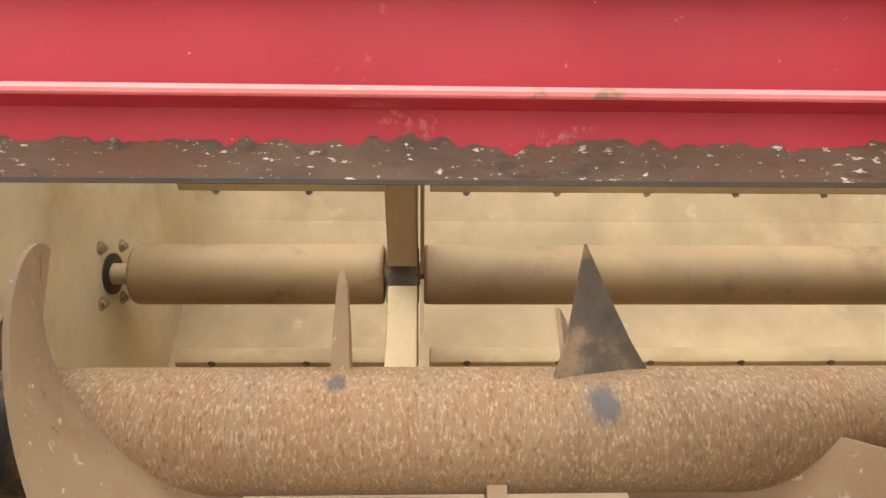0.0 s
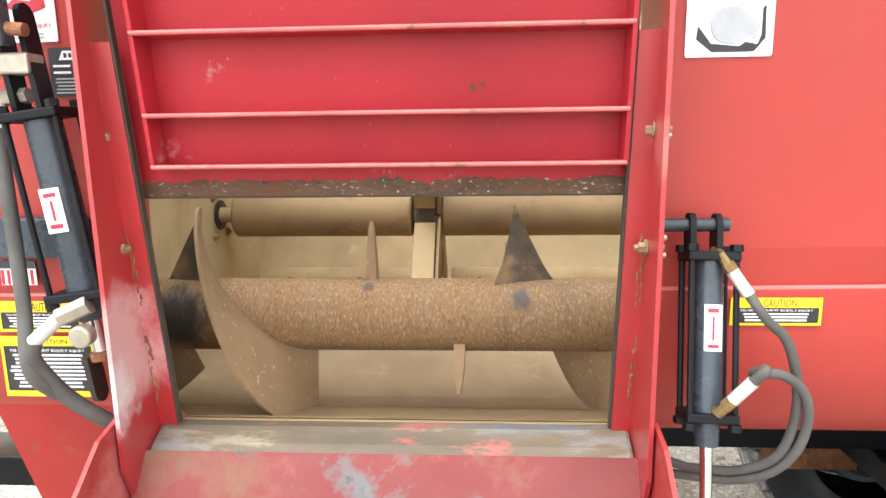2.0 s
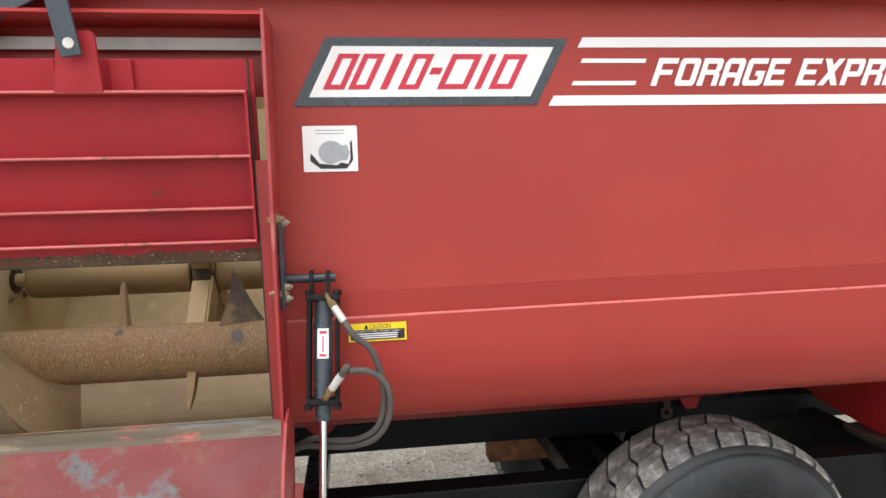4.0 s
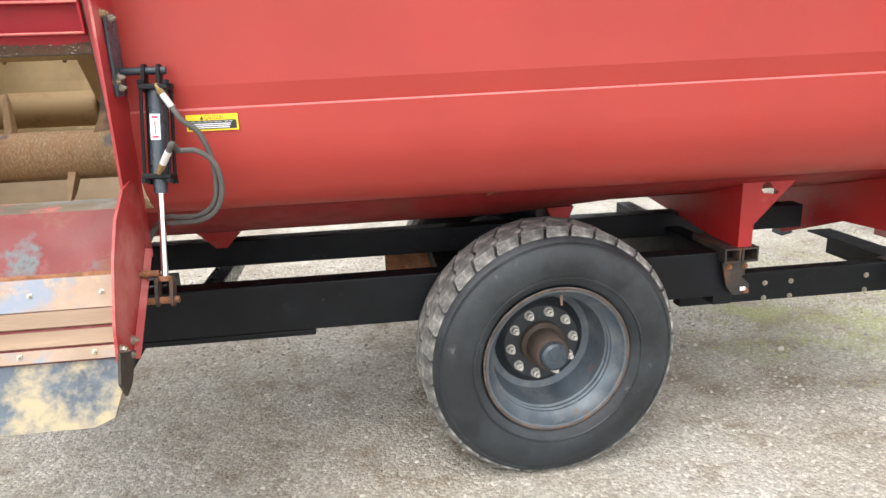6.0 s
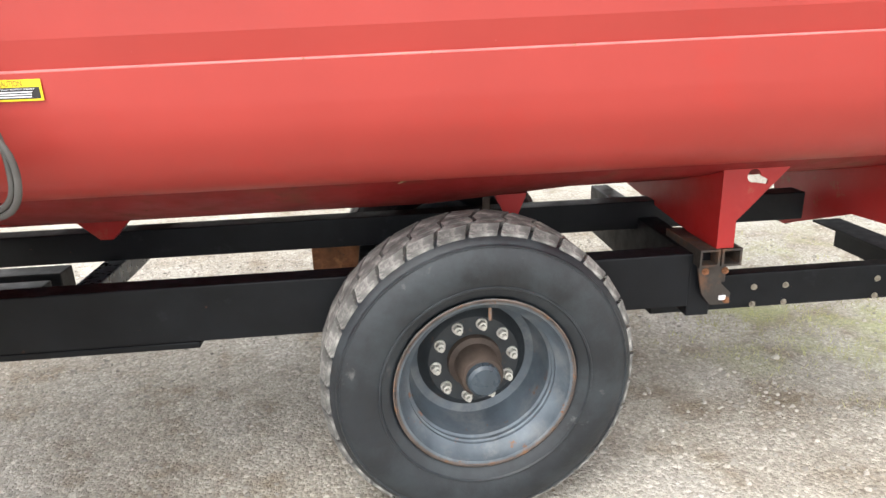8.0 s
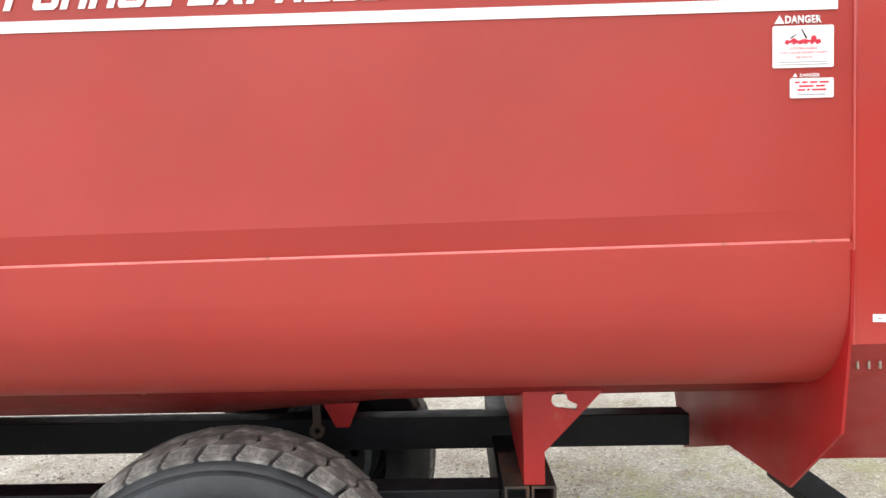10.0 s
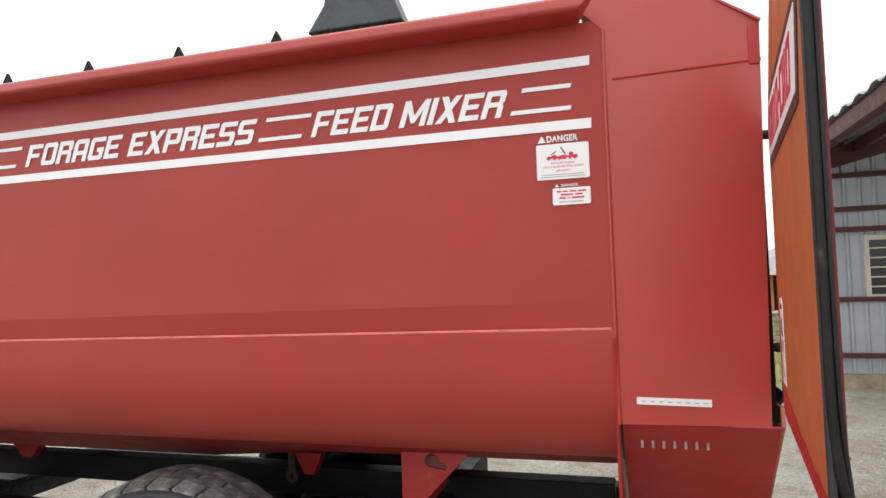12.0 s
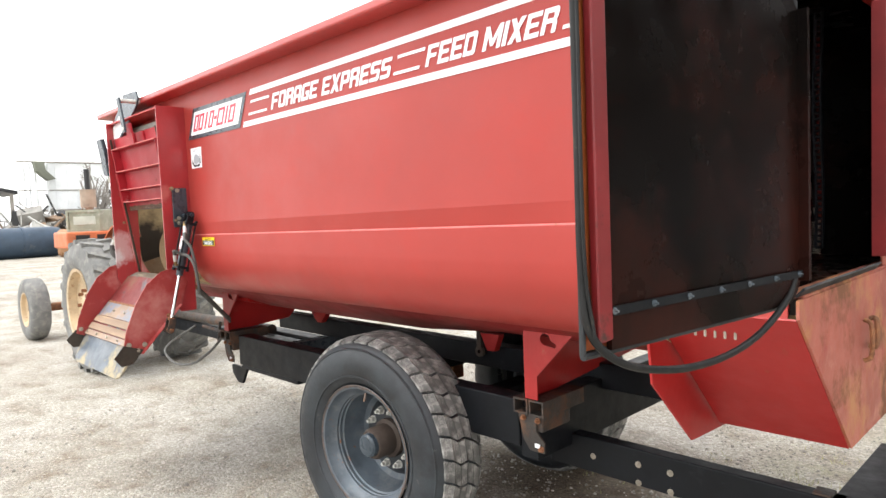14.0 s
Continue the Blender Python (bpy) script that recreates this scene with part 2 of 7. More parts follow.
rust = mat("rust", (0.20, 0.085, 0.04), 0.85, var=0.4, scale=16, bump=0.5, bump_scale=90, patches=(((0.34, 0.16, 0.07), 25, 0.52, 0.64, 0.9), ((0.07, 0.045, 0.035), 12, 0.58, 0.7, 0.8)))
scraped = mat("scraped_brown_steel", (0.095, 0.056, 0.034), 0.7, metal=0.2, var=0.3, scale=18, bump=0.3, bump_scale=90, stretch=(0.6, 1, 1.6), patches=(((0.55, 0.48, 0.40), 140, 0.60, 0.635, 0.8), ((0.12, 0.055, 0.03), 8, 0.47, 0.6, 0.85), ((0.06, 0.04, 0.03), 30, 0.56, 0.66, 0.85)))
sill_grey = mat("scoured_grey_sill", (0.135, 0.108, 0.075), 0.6, metal=0.2, var=0.3, scale=6, bump=0.15, bump_scale=60, stretch=(0.4, 1, 2), patches=(((0.34, 0.28, 0.19), 12, 0.54, 0.66, 0.8), ((0.14, 0.155, 0.18), 6, 0.50, 0.62, 0.5), ((0.17, 0.11, 0.065), 10, 0.55, 0.64, 0.8), ((0.38, 0.10, 0.09), 9, 0.62, 0.68, 0.6)))
flap_rubber = mat("feed_caked_rubber", (0.055, 0.075, 0.10), 0.38, var=0.3, scale=5, bump=0.10, bump_scale=40, spec=0.6, patches=(((0.12, 0.14, 0.16), 6, 0.5, 0.66, 0.4), ((0.36, 0.30, 0.19), 3.2, 0.52, 0.62, 0.8)))
chute_scuff = mat("scuffed_blue_tan_steel", (0.29, 0.205, 0.145), 0.55, metal=0.1, var=0.25, scale=5, bump=0.1, bump_scale=40, patches=(((0.17, 0.20, 0.25), 4, 0.48, 0.58, 0.45), ((0.40, 0.29, 0.18), 7, 0.58, 0.66, 0.8), ((0.24, 0.07, 0.05), 6, 0.60, 0.68, 0.6)))
plank = mat("scoured_tan_board", (0.27, 0.185, 0.125), 0.75, var=0.3, scale=4, bump=0.15, bump_scale=60, stretch=(0.2, 2, 2), patches=(((0.42, 0.30, 0.18), 8, 0.58, 0.7, 0.85),))
tan = mat("feed_dusted_steel", (0.42, 0.315, 0.175), 0.75, var=0.18, scale=3, bump=0.08, bump_scale=70, patches=(((0.33, 0.225, 0.12), 2.6, 0.50, 0.72, 0.8), ((0.52, 0.42, 0.27), 7, 0.60, 0.75, 0.8), ((0.2, 0.12, 0.06), 30, 0.70, 0.74, 0.9)))
shaded_trough = mat("shaded_trough_steel", (0.25, 0.175, 0.098), 0.65, metal=0.05, var=0.2, scale=3, bump=0.06, bump_scale=60, patches=(((0.19, 0.125, 0.07), 2.2, 0.52, 0.74, 0.7), ((0.36, 0.28, 0.17), 6, 0.60, 0.75, 0.7)))
# the dark spot paints shade onto the front wall round the auger's end
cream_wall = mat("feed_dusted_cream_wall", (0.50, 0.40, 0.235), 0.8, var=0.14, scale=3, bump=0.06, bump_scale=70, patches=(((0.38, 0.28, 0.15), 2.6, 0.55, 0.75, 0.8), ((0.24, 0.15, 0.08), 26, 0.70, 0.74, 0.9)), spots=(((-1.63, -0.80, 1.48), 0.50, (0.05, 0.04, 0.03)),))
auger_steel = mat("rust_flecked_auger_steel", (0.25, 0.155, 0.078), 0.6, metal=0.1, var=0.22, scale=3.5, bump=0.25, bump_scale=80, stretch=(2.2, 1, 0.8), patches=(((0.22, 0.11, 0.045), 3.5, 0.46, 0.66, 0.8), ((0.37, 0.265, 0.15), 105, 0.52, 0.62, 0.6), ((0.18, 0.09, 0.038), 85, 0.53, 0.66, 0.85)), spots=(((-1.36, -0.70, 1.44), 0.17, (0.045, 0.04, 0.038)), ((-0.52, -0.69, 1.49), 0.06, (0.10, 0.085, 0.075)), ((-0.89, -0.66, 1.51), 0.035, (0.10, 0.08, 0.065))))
flight_steel = mat("scoured_flight_steel", (0.265, 0.178, 0.096), 0.7, var=0.2, scale=4, bump=0.12, bump_scale=80, patches=(((0.24, 0.14, 0.07), 4.5, 0.5, 0.66, 0.8), ((0.50, 0.40, 0.28), 55, 0.60, 0.68, 0.8), ((0.14, 0.08, 0.045), 40, 0.64, 0.70, 0.85)))
reel_steel = mat("brown_dusted_reel_steel", (0.26, 0.175, 0.085), 0.7, var=0.2, scale=3, bump=0.08, bump_scale=60, patches=(((0.17, 0.10, 0.05), 5, 0.55, 0.7, 0.8),))
black = mat("worn_black_paint", (0.006, 0.007, 0.009), 0.48, spec=0.2, var=0.4, scale=4, bump=0.06, bump_scale=50, patches=(((0.024, 0.027, 0.032), 7, 0.62, 0.78, 0.6), ((0.16, 0.07, 0.035), 18, 0.69, 0.73, 0.85)))
# greasy on the door; in the drive box this black stands in for shade
black_inner = mat("greasy_panel_and_box_shade_black", (0.005, 0.0035, 0.003), 0.24, var=0.5, scale=2, spec=0.10, patches=(((0.038, 0.009, 0.006), 1.8, 0.46, 0.72, 0.35),))
rubber = mat("grey_black_rubber", (0.020, 0.022, 0.025), 0.6, var=0.35, scale=5, bump=0.12, bump_scale=60, patches=(((0.055, 0.058, 0.062), 6, 0.52, 0.75, 0.8),))
tread_rubber = mat("dusty_tread_rubber", (0.14, 0.138, 0.132), 0.85, var=0.4, scale=12, bump=0.2, bump_scale=60, patches=(((0.34, 0.33, 0.31), 13, 0.48, 0.60, 0.9),), rand=0.25)
rim_steel = mat("blue_grey_wheel_steel", (0.085, 0.105, 0.125), 0.45, metal=0.2, var=0.3, scale=8, bump=0.06, bump_scale=60, patches=(((0.16, 0.17, 0.18), 9, 0.5, 0.7, 0.55), ((0.2, 0.09, 0.045), 22, 0.62, 0.68, 0.85)))
zinc = mat("dull_zinc", (0.38, 0.35, 0.29), 0.45, metal=0.6, var=0.2, scale=30)
chrome = mat("chrome_rod", (0.75, 0.76, 0.78), 0.12, metal=1.0, var=0.03, scale=20, rough_var=0.04)
brass = mat("brassy_fitting", (0.24, 0.16, 0.07), 0.5, metal=0.6, var=0.3, scale=40)
tyre_rubber = mat("blue_grey_tyre_rubber", (0.012, 0.015, 0.019), 0.45, var=0.4, scale=5, bump=0.14, bump_scale=45, patches=(((0.030, 0.038, 0.044), 4, 0.46, 0.66, 0.6), ((0.10, 0.10, 0.098), 7, 0.62, 0.70, 0.7)))
disc_steel = mat("dark_wheel_disc", (0.03, 0.035, 0.04), 0.5, metal=0.2, var=0.3, scale=9, patches=(((0.12, 0.08, 0.06), 14, 0.6, 0.7, 0.85),))
hose_grey = mat("weathered_grey_hose", (0.085, 0.083, 0.078), 0.75, var=0.25, scale=12, bump=0.1, bump_scale=90)
navy = mat("dark_blue_grey_paint", (0.036, 0.050, 0.064), 0.30, var=0.3, scale=8, patches=(((0.12, 0.10, 0.08), 16, 0.63, 0.7, 0.7),))
white = mat("white_vinyl", (0.82, 0.83, 0.85), 0.4, var=0.04, scale=4, patches=(((0.6, 0.45, 0.42), 50, 0.72, 0.75, 0.6),))
yellow = mat("yellow_vinyl", (0.83, 0.62, 0.02), 0.4, var=0.05, scale=6)
ink = mat("black_ink", (0.018, 0.018, 0.02), 0.45, var=0.2, scale=10)
nut_steel = mat("pale_nut_steel", (0.55, 0.54, 0.50), 0.45, metal=0.3, var=0.25, scale=40)
tan_bolt = mat("dusty_tan_bolt", (0.30, 0.22, 0.13), 0.6, metal=0.3, var=0.3, scale=60)
hub_rust = mat("rusty_hub_steel", (0.055, 0.038, 0.029), 0.7, var=0.3, scale=12, bump=0.2, bump_scale=60)
galv = mat("galvanised_strip", (0.46, 0.46, 0.43), 0.5, metal=0.15, var=0.12, scale=9)
ferrule_silver = mat("silver_ferrule", (0.62, 0.62, 0.60), 0.4, metal=0.3, var=0.1, scale=30)
red_ink = mat("red_ink", (0.55, 0.02, 0.05), 0.4, var=0.08, scale=10)
grey_ink = mat("grey_ink", (0.36, 0.39, 0.42), 0.5, var=0.1, scale=30)

# ---- ground ----
def gravel_ground():
    m = bpy.data.materials.new("gravel_and_grass")
    m.use_nodes = True
    n, l = m.node_tree.nodes, m.node_tree.links
    p = n["Principled BSDF"]
    tc = n.new("ShaderNodeTexCoord")

    def tex(kind, s, detail=6.0):
        t = n.new(kind)
        t.inputs["Scale"].default_value = s
        if "Noise" in kind:
            t.inputs["Detail"].default_value = detail
            t.inputs["Roughness"].default_value = 0.65
        l.new(tc.outputs["Object"], t.inputs["Vector"])
        return t

    def ramp(sock, stops):
        r = n.new("ShaderNodeValToRGB")
        e = r.color_ramp.elements
        while len(e) < len(stops):
            e.new(0.5)
        for el, (pos, c) in zip(e, stops):
            el.position, el.color = pos, (*c, 1)
        l.new(sock, r.inputs[0])
        return r.outputs[0]

    def mix(f, a, b, mode="MIX"):
        t = n.new("ShaderNodeMix")
        t.data_type, t.blend_type = "RGBA", mode
        for s, v in ((t.inputs[0], f), (t.inputs[6], a), (t.inputs[7], b)):
            if isinstance(v, bpy.types.NodeSocket):
                l.new(v, s)
            elif isinstance(v, tuple):
                s.default_value = (*v, 1)
            else:
                s.default_value = v
        return t.outputs[2]

    stones = tex("ShaderNodeTexVoronoi", 62)
    small = tex("ShaderNodeTexVoronoi", 150)
    base = ramp(tex("ShaderNodeTexNoise", 0.9, 8).outputs["Fac"], [(0.32, (0.275, 0.240, 0.195)), (0.5, (0.385, 0.365, 0.325)), (0.68, (0.470, 0.458, 0.430))])
    sc = n.new("ShaderNodeSeparateColor")
    l.new(stones.outputs["Color"], sc.inputs[0])
    tone = ramp(sc.outputs[0], [(0.0, (0.74, 0.72, 0.70)), (0.55, (0.97, 0.96, 0.94)), (0.9, (1.12, 1.12, 1.11)), (1.0, (1.40, 1.40, 1.39))])
    sc2 = n.new("ShaderNodeSeparateColor")
    l.new(small.outputs["Color"], sc2.inputs[0])
    tone2 = ramp(sc2.outputs[0], [(0.0, (0.81, 0.80, 0.78)), (1.0, (1.2, 1.2, 1.19))])
    c = mix(1.0, mix(1.0, base, tone, "MULTIPLY"), tone2, "MULTIPLY")
    damp = ramp(tex("ShaderNodeTexNoise", 3.7, 10).outputs["Fac"], [(0.34, (0.74, 0.69, 0.62)), (0.48, (1.0, 1.0, 1.0)), (0.70, (1.06, 1.06, 1.06))])
    c = mix(1.0, c, damp, "MULTIPLY")
    # a darker, browner blotch on the ground under the axle
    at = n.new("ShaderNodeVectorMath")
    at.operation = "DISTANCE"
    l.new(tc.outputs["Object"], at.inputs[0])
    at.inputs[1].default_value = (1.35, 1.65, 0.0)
    under_axle = n.new("ShaderNodeMapRange")
    under_axle.inputs["From Min"].default_value, under_axle.inputs["From Max"].default_value = 0.3, 1.0
    under_axle.inputs["To Min"].default_value, under_axle.inputs["To Max"].default_value = 1.15, -0.35
    l.new(at.outputs["Value"], under_axle.inputs["Value"])
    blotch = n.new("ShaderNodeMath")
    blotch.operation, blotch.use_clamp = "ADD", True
    l.new(under_axle.outputs[0], blotch.inputs[0])
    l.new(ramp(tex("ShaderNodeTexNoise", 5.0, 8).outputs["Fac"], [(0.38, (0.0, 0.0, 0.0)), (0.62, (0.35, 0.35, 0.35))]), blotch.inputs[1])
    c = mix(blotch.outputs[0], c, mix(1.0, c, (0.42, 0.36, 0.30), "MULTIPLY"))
    # grass grows where the traffic does not pass
    xyz = n.new("ShaderNodeSeparateXYZ")
    l.new(tc.outputs["Object"], xyz.inputs[0])

    def run(sock, lo, hi):
        r = n.new("ShaderNodeMapRange")
        r.inputs["From Min"].default_value, r.inputs["From Max"].default_value = lo, hi
        l.new(sock, r.inputs["Value"])
        return r.outputs[0]

    def calc(op, a, b):
        t = n.new("ShaderNodeMath")
        t.operation = op
        for s, v in zip(t.inputs, (a, b)):
            if isinstance(v, bpy.types.NodeSocket):
                l.new(v, s)
            else:
                s.default_value = v
        return t.outputs[0]

    clump = tex("ShaderNodeTexNoise", 1.6, 9).outputs["Fac"]
    lawn = calc("MULTIPLY", run(xyz.outputs[1], 8.6, 9.6), run(xyz.outputs[0], 1.0, 2.5))
    edge = calc("MULTIPLY", run(xyz.outputs[0], 2.1, 2.9), calc("MULTIPLY", run(xyz.outputs[1], 0.6, 1.15), calc("SUBTRACT", 1.0, run(xyz.outputs[1], 2.4, 3.6))))
    f = calc("MULTIPLY", calc("MAXIMUM", calc("MULTIPLY", edge, 0.6), 0.0), run(clump, 0.48, 0.62))
    f = calc("MAXIMUM", f, calc("MULTIPLY", lawn, run(clump, 0.2, 0.45)))
    green = mix(run(tex("ShaderNodeTexNoise", 40, 3).outputs["Fac"], 0.35, 0.65), (0.225, 0.265, 0.09), (0.40, 0.415, 0.185))
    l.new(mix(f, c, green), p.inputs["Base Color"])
    p.inputs["Roughness"].default_value = 0.92
    h = calc("ADD", calc("MULTIPLY", stones.outputs["Distance"], -1.0), calc("MULTIPLY", small.outputs["Distance"], -0.5))
    b = n.new("ShaderNodeBump")
    b.inputs["Strength"].default_value, b.inputs["Distance"].default_value = 0.7, 0.014
    l.new(h, b.inputs["Height"])
    l.new(b.outputs[0], p.inputs["Normal"])
    return m


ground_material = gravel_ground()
bm = B()
near = [-12 + 0.25 * i for i in range(97)]
xs = [-900, -300, -100, -60, -40, -30, -25, -20, -15] + near + [20, 40, 100, 300, 900]
ys = [-900, -300, -100, -40, -20] + near + [14, 17, 20, 25, 30, 40, 100, 300, 900]
grid = [[bm.verts.new((x, y, (0.012 * noise.noise(Vector((x * 0.9, y * 0.9, 0))) if abs(x) < 12 and abs(y) < 12 else 0) - 0.055 * min(max(y - 10, 0), 30) * min(1, max(0, (x + 30) / 15)))) for y in ys] for x in xs]
for i in range(len(xs) - 1):
    for j in range(len(ys) - 1):
        bm.faces.new((grid[i][j], grid[i + 1][j], grid[i + 1][j + 1], grid[i][j + 1]))
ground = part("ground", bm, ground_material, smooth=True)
tagged(ground, "pale gravel yard with thin grass patches", "ground", kind="structure")

# ---- the wagon: tub ----
wagon = thing("feed_mixer_wagon", (0, 1.0, 0), "faded red feed mixer wagon on a black steel frame", "farm trailer")
X0, X1 = -1.64, 2.765
OX0, OX1 = -1.24, -0.338
# the tub's outline across the wagon: out from the near rim, down, under and up the far side
BELLY = [tuple(p[:2]) for p in spline([(-0.006, 1.50, 0), (0.004, 1.42, 0), (0.03, 1.355, 0), (0.068, 1.30, 0), (0.125, 1.257, 0), (0.20, 1.228, 0), (0.30, 1.208, 0)], 4)]
OUTLINE = [(0.0, 2.468), (0.0, 2.2), (0.0, 1.80), (-0.004, 1.678), (0.007, 1.606), (-0.006, 1.600)] + BELLY + [(0.44, 1.15), (0.52, 1.145), (0.62, 1.17), (0.72, 1.235), (0.84, 1.36), (0.90, 1.26), (1.0, 1.15),
           (1.15, 1.075), (1.3, 1.055), (1.5, 1.10), (1.68, 1.22), (1.84, 1.42), (1.96, 1.7), (2.0, 2.0), (2.0, 2.40)]
bm = B()
stations = [X0, OX0, OX1] + [OX1 + (X1 - OX1) * k / 6 for k in range(1, 7)]
rows = [[bm.verts.new((x, y, z + (0.0105 * (x - 0.9) if y < 0.1 and 1.59 < z < 1.7 else 0))) for y, z in OUTLINE] for x in stations]
for i in range(len(rows) - 1):
    for j in range(len(OUTLINE) - 1):
        if i == 1 and 1.285 < (OUTLINE[j][1] + OUTLINE[j + 1][1]) / 2 < 2.2 and OUTLINE[j][0] < 0.1:
            continue
        bm.faces.new((rows[i][j], rows[i][j + 1], rows[i + 1][j + 1], rows[i + 1][j]))
bmesh.ops.recalc_face_normals(bm, faces=bm.faces)
# trough faces take a darker tan for the light auger and bats block
for f in bm.faces:
    c = f.calc_center_median()
    if c.z < 1.42 and c.y < 0.9:
        f.material_index = 2
tub = part("tub", bm, [tub_red, tan, tub_red, shaded_trough], wagon, "red outside, dusted tan inside", smooth=True)
tub.data.set_sharp_from_angle(angle=radians(9))
mod = tub.modifiers.new("sheet", "SOLIDIFY")
mod.thickness, mod.offset, mod.material_offset, mod.material_offset_rim = 0.006, -1, 1, 1
mod = tub.modifiers.new("normals", "WEIGHTED_NORMAL")
mod.keep_sharp = True
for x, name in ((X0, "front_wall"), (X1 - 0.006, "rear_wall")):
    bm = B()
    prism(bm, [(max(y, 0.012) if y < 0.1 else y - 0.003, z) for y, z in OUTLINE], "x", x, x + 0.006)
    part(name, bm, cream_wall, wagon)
# the pan under the troughs
bm = B()
pan = [tuple(p[:2]) for p in spline([(0.285, 1.209, 0), (0.42, 1.128, 0), (0.60, 1.045, 0), (0.80, 0.992, 0), (1.05, 0.958, 0), (1.30, 0.955, 0), (1.55, 1.01, 0), (1.75, 1.16, 0), (1.9, 1.36, 0)], 4)]
STATIONS = ((-1.20, 0.03), (-0.6, 0.012), (1.0, 0.012), (1.55, 0.05), (2.754, 0.06))
skins = [[[bm.verts.new((x, y, z + dz + lift * min(1, max(0, (y - 0.30) / 0.3)))) for y, z in pan] for x, lift in STATIONS] for dz in (0, 0.006)]
for k in range(len(pan) - 1):
    for i in range(len(STATIONS) - 1):
        for skin in skins:
            bm.faces.new((skin[i][k], skin[i][k + 1], skin[i + 1][k + 1], skin[i + 1][k]))
    for i in (0, len(STATIONS) - 1):
        bm.faces.new((skins[0][i][k], skins[0][i][k + 1], skins[1][i][k + 1], skins[1][i][k]))
bmesh.ops.recalc_face_normals(bm, faces=bm.faces)
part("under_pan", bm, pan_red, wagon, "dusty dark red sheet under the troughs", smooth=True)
# the flared rim
bm = B()
prism(bm, [(0.001, 2.466), (-0.096, 2.468), (-0.102, 2.475), (-0.102, 2.500), (-0.094, 2.508), (0.02, 2.498), (0.02, 2.466)], "x", -1.66, 2.70)
for v in bm.verts:
    if v.co.x > 2.66 and v.co.y < -0.05:
        v.co.x += 0.06 * (v.co.z - 2.46) / 0.05
part("rim", bm, red, wagon, bevel=0.004)
for a, b in ((X0, -1.25), (-0.33, 2.755)):
    bm = B()
    rod(bm, (a, 0.001, 1.602 + 0.0105 * (a - 0.9)), (b, 0.001, 1.602 + 0.0105 * (b - 0.9)), 0.0055, seg=8)
    part("seam_bead", bm, red_edge, wagon)
# the far side rises higher and leans in, with spikes along its edge
bm = B()
plate(bm, [(X0, 2.0, 2.4), (2.6, 2.0, 2.4), (2.6, 1.32, 3.08), (X0, 1.32, 3.08)], 0.02)
far_side = part("far_side", bm, tan, wagon)
bm = B()
box(bm, (X0, 1.30, 3.066), (2.6, 1.33, 3.088))
part("far_edge", bm, black, wagon)
for x in (1.63, 0.985, 0.345, -0.305, -0.945):
    bm = B()
    prism(bm, [(x - 0.045, 3.085), (x + 0.045, 3.085), (x, 3.165)], "y", 1.295, 1.315)
    part("spike", bm, black, wagon)
bm = B()
prism(bm, [(1.20, 3.10), (1.30, 3.24), (1.34, 3.55), (1.56, 3.55), (1.74, 3.10)], "y", 1.25, 1.40)
part("loading_hood", bm, navy, wagon, bevel=0.01)

# ---- the box at the rear ----
XR = 3.16
bm = B()
side = [(X1 + 0.001, 1.37), (XR - 0.022, 1.37), (XR, 2.413), (2.975, 2.538), (2.7, 2.538), (2.7, 2.505), (X1 + 0.001, 2.44)]
prism(bm, side, "y", -0.002, 0.006)
for v in bm.verts:
    v.co.y += max(0, v.co.x - X1) * 0.06
part("rear_box_side", bm, red, wagon)
bm = B()
rod(bm, (2.785, -0.001, 2.300), (XR, 0.0215, 2.315), 0.0035, seg=6)
part("weld_line", bm, red_worn, wagon)
bm = B()
plate(bm, [(2.772, 0.018, 1.372), (XR, 0.018, 1.372), (XR, 0.478, 0.915), (2.772, 0.478, 0.915)], -0.006)
part("rear_box_slope", bm, deep_red, wagon)
bm = B()
prism(bm, [(-0.012, 1.6), (-0.006, 1.42), (0.03, 1.14), (0.283, 0.90), (0.70, 0.878), (1.15, 0.712), (1.19, 0.72), (1.275, 0.92), (1.275, 1.2), (0.3, 1.2), (0.2, 1.24), (0.1, 1.28), (0.04, 1.34), (0.02, 1.42), (0.02, 1.6)], "x", 2.755, 2.763)
part("bulkhead", bm, deep_red, wagon)
# black sheet added to hold the depth of the doorway dark
bm = B()
box(bm, (2.82, 1.45, 1.42), (XR - 0.01, 1.46, 2.36))
part("drive_box_divider", bm, black_inner, wagon)
bm = B()
prism(bm, [(X1, 0.915), (XR, 0.915), (XR, 2.413), (2.975, 2.538), (X1, 2.538)], "y", 2.542, 2.55)
part("far_box_side", bm, red, wagon)
bm = B()
plate(bm, [(2.7, 0.012, 2.538), (2.975, 0.012, 2.538), (2.975, 2.55, 2.538), (2.7, 2.55, 2.538)], 0.006)
plate(bm, [(2.975, 0.012, 2.538), (XR, 0.012, 2.413), (XR, 2.55, 2.413), (2.975, 2.55, 2.538)], 0.006)
part("rear_hood", bm, red, wagon)
# rear face: an open doorway into the dark drive box, a rusted lower panel
bm = B()
box(bm, (XR - 0.006, 0.896, 1.43), (XR, 2.54, 2.41))
part("rear_face", bm, rusty_red, wagon)
bm = B()
box(bm, (XR - 0.03, 0.016, 2.302), (XR - 0.002, 0.90, 2.412))
part("doorway_header", bm, deep_red, wagon, bevel=0.004)
bm = B()
box(bm, (XR - 0.01, 0.80, 1.47), (XR + 0.03, 0.895, 2.301))
part("door_stop", bm, door_red, wagon)
bm = B()
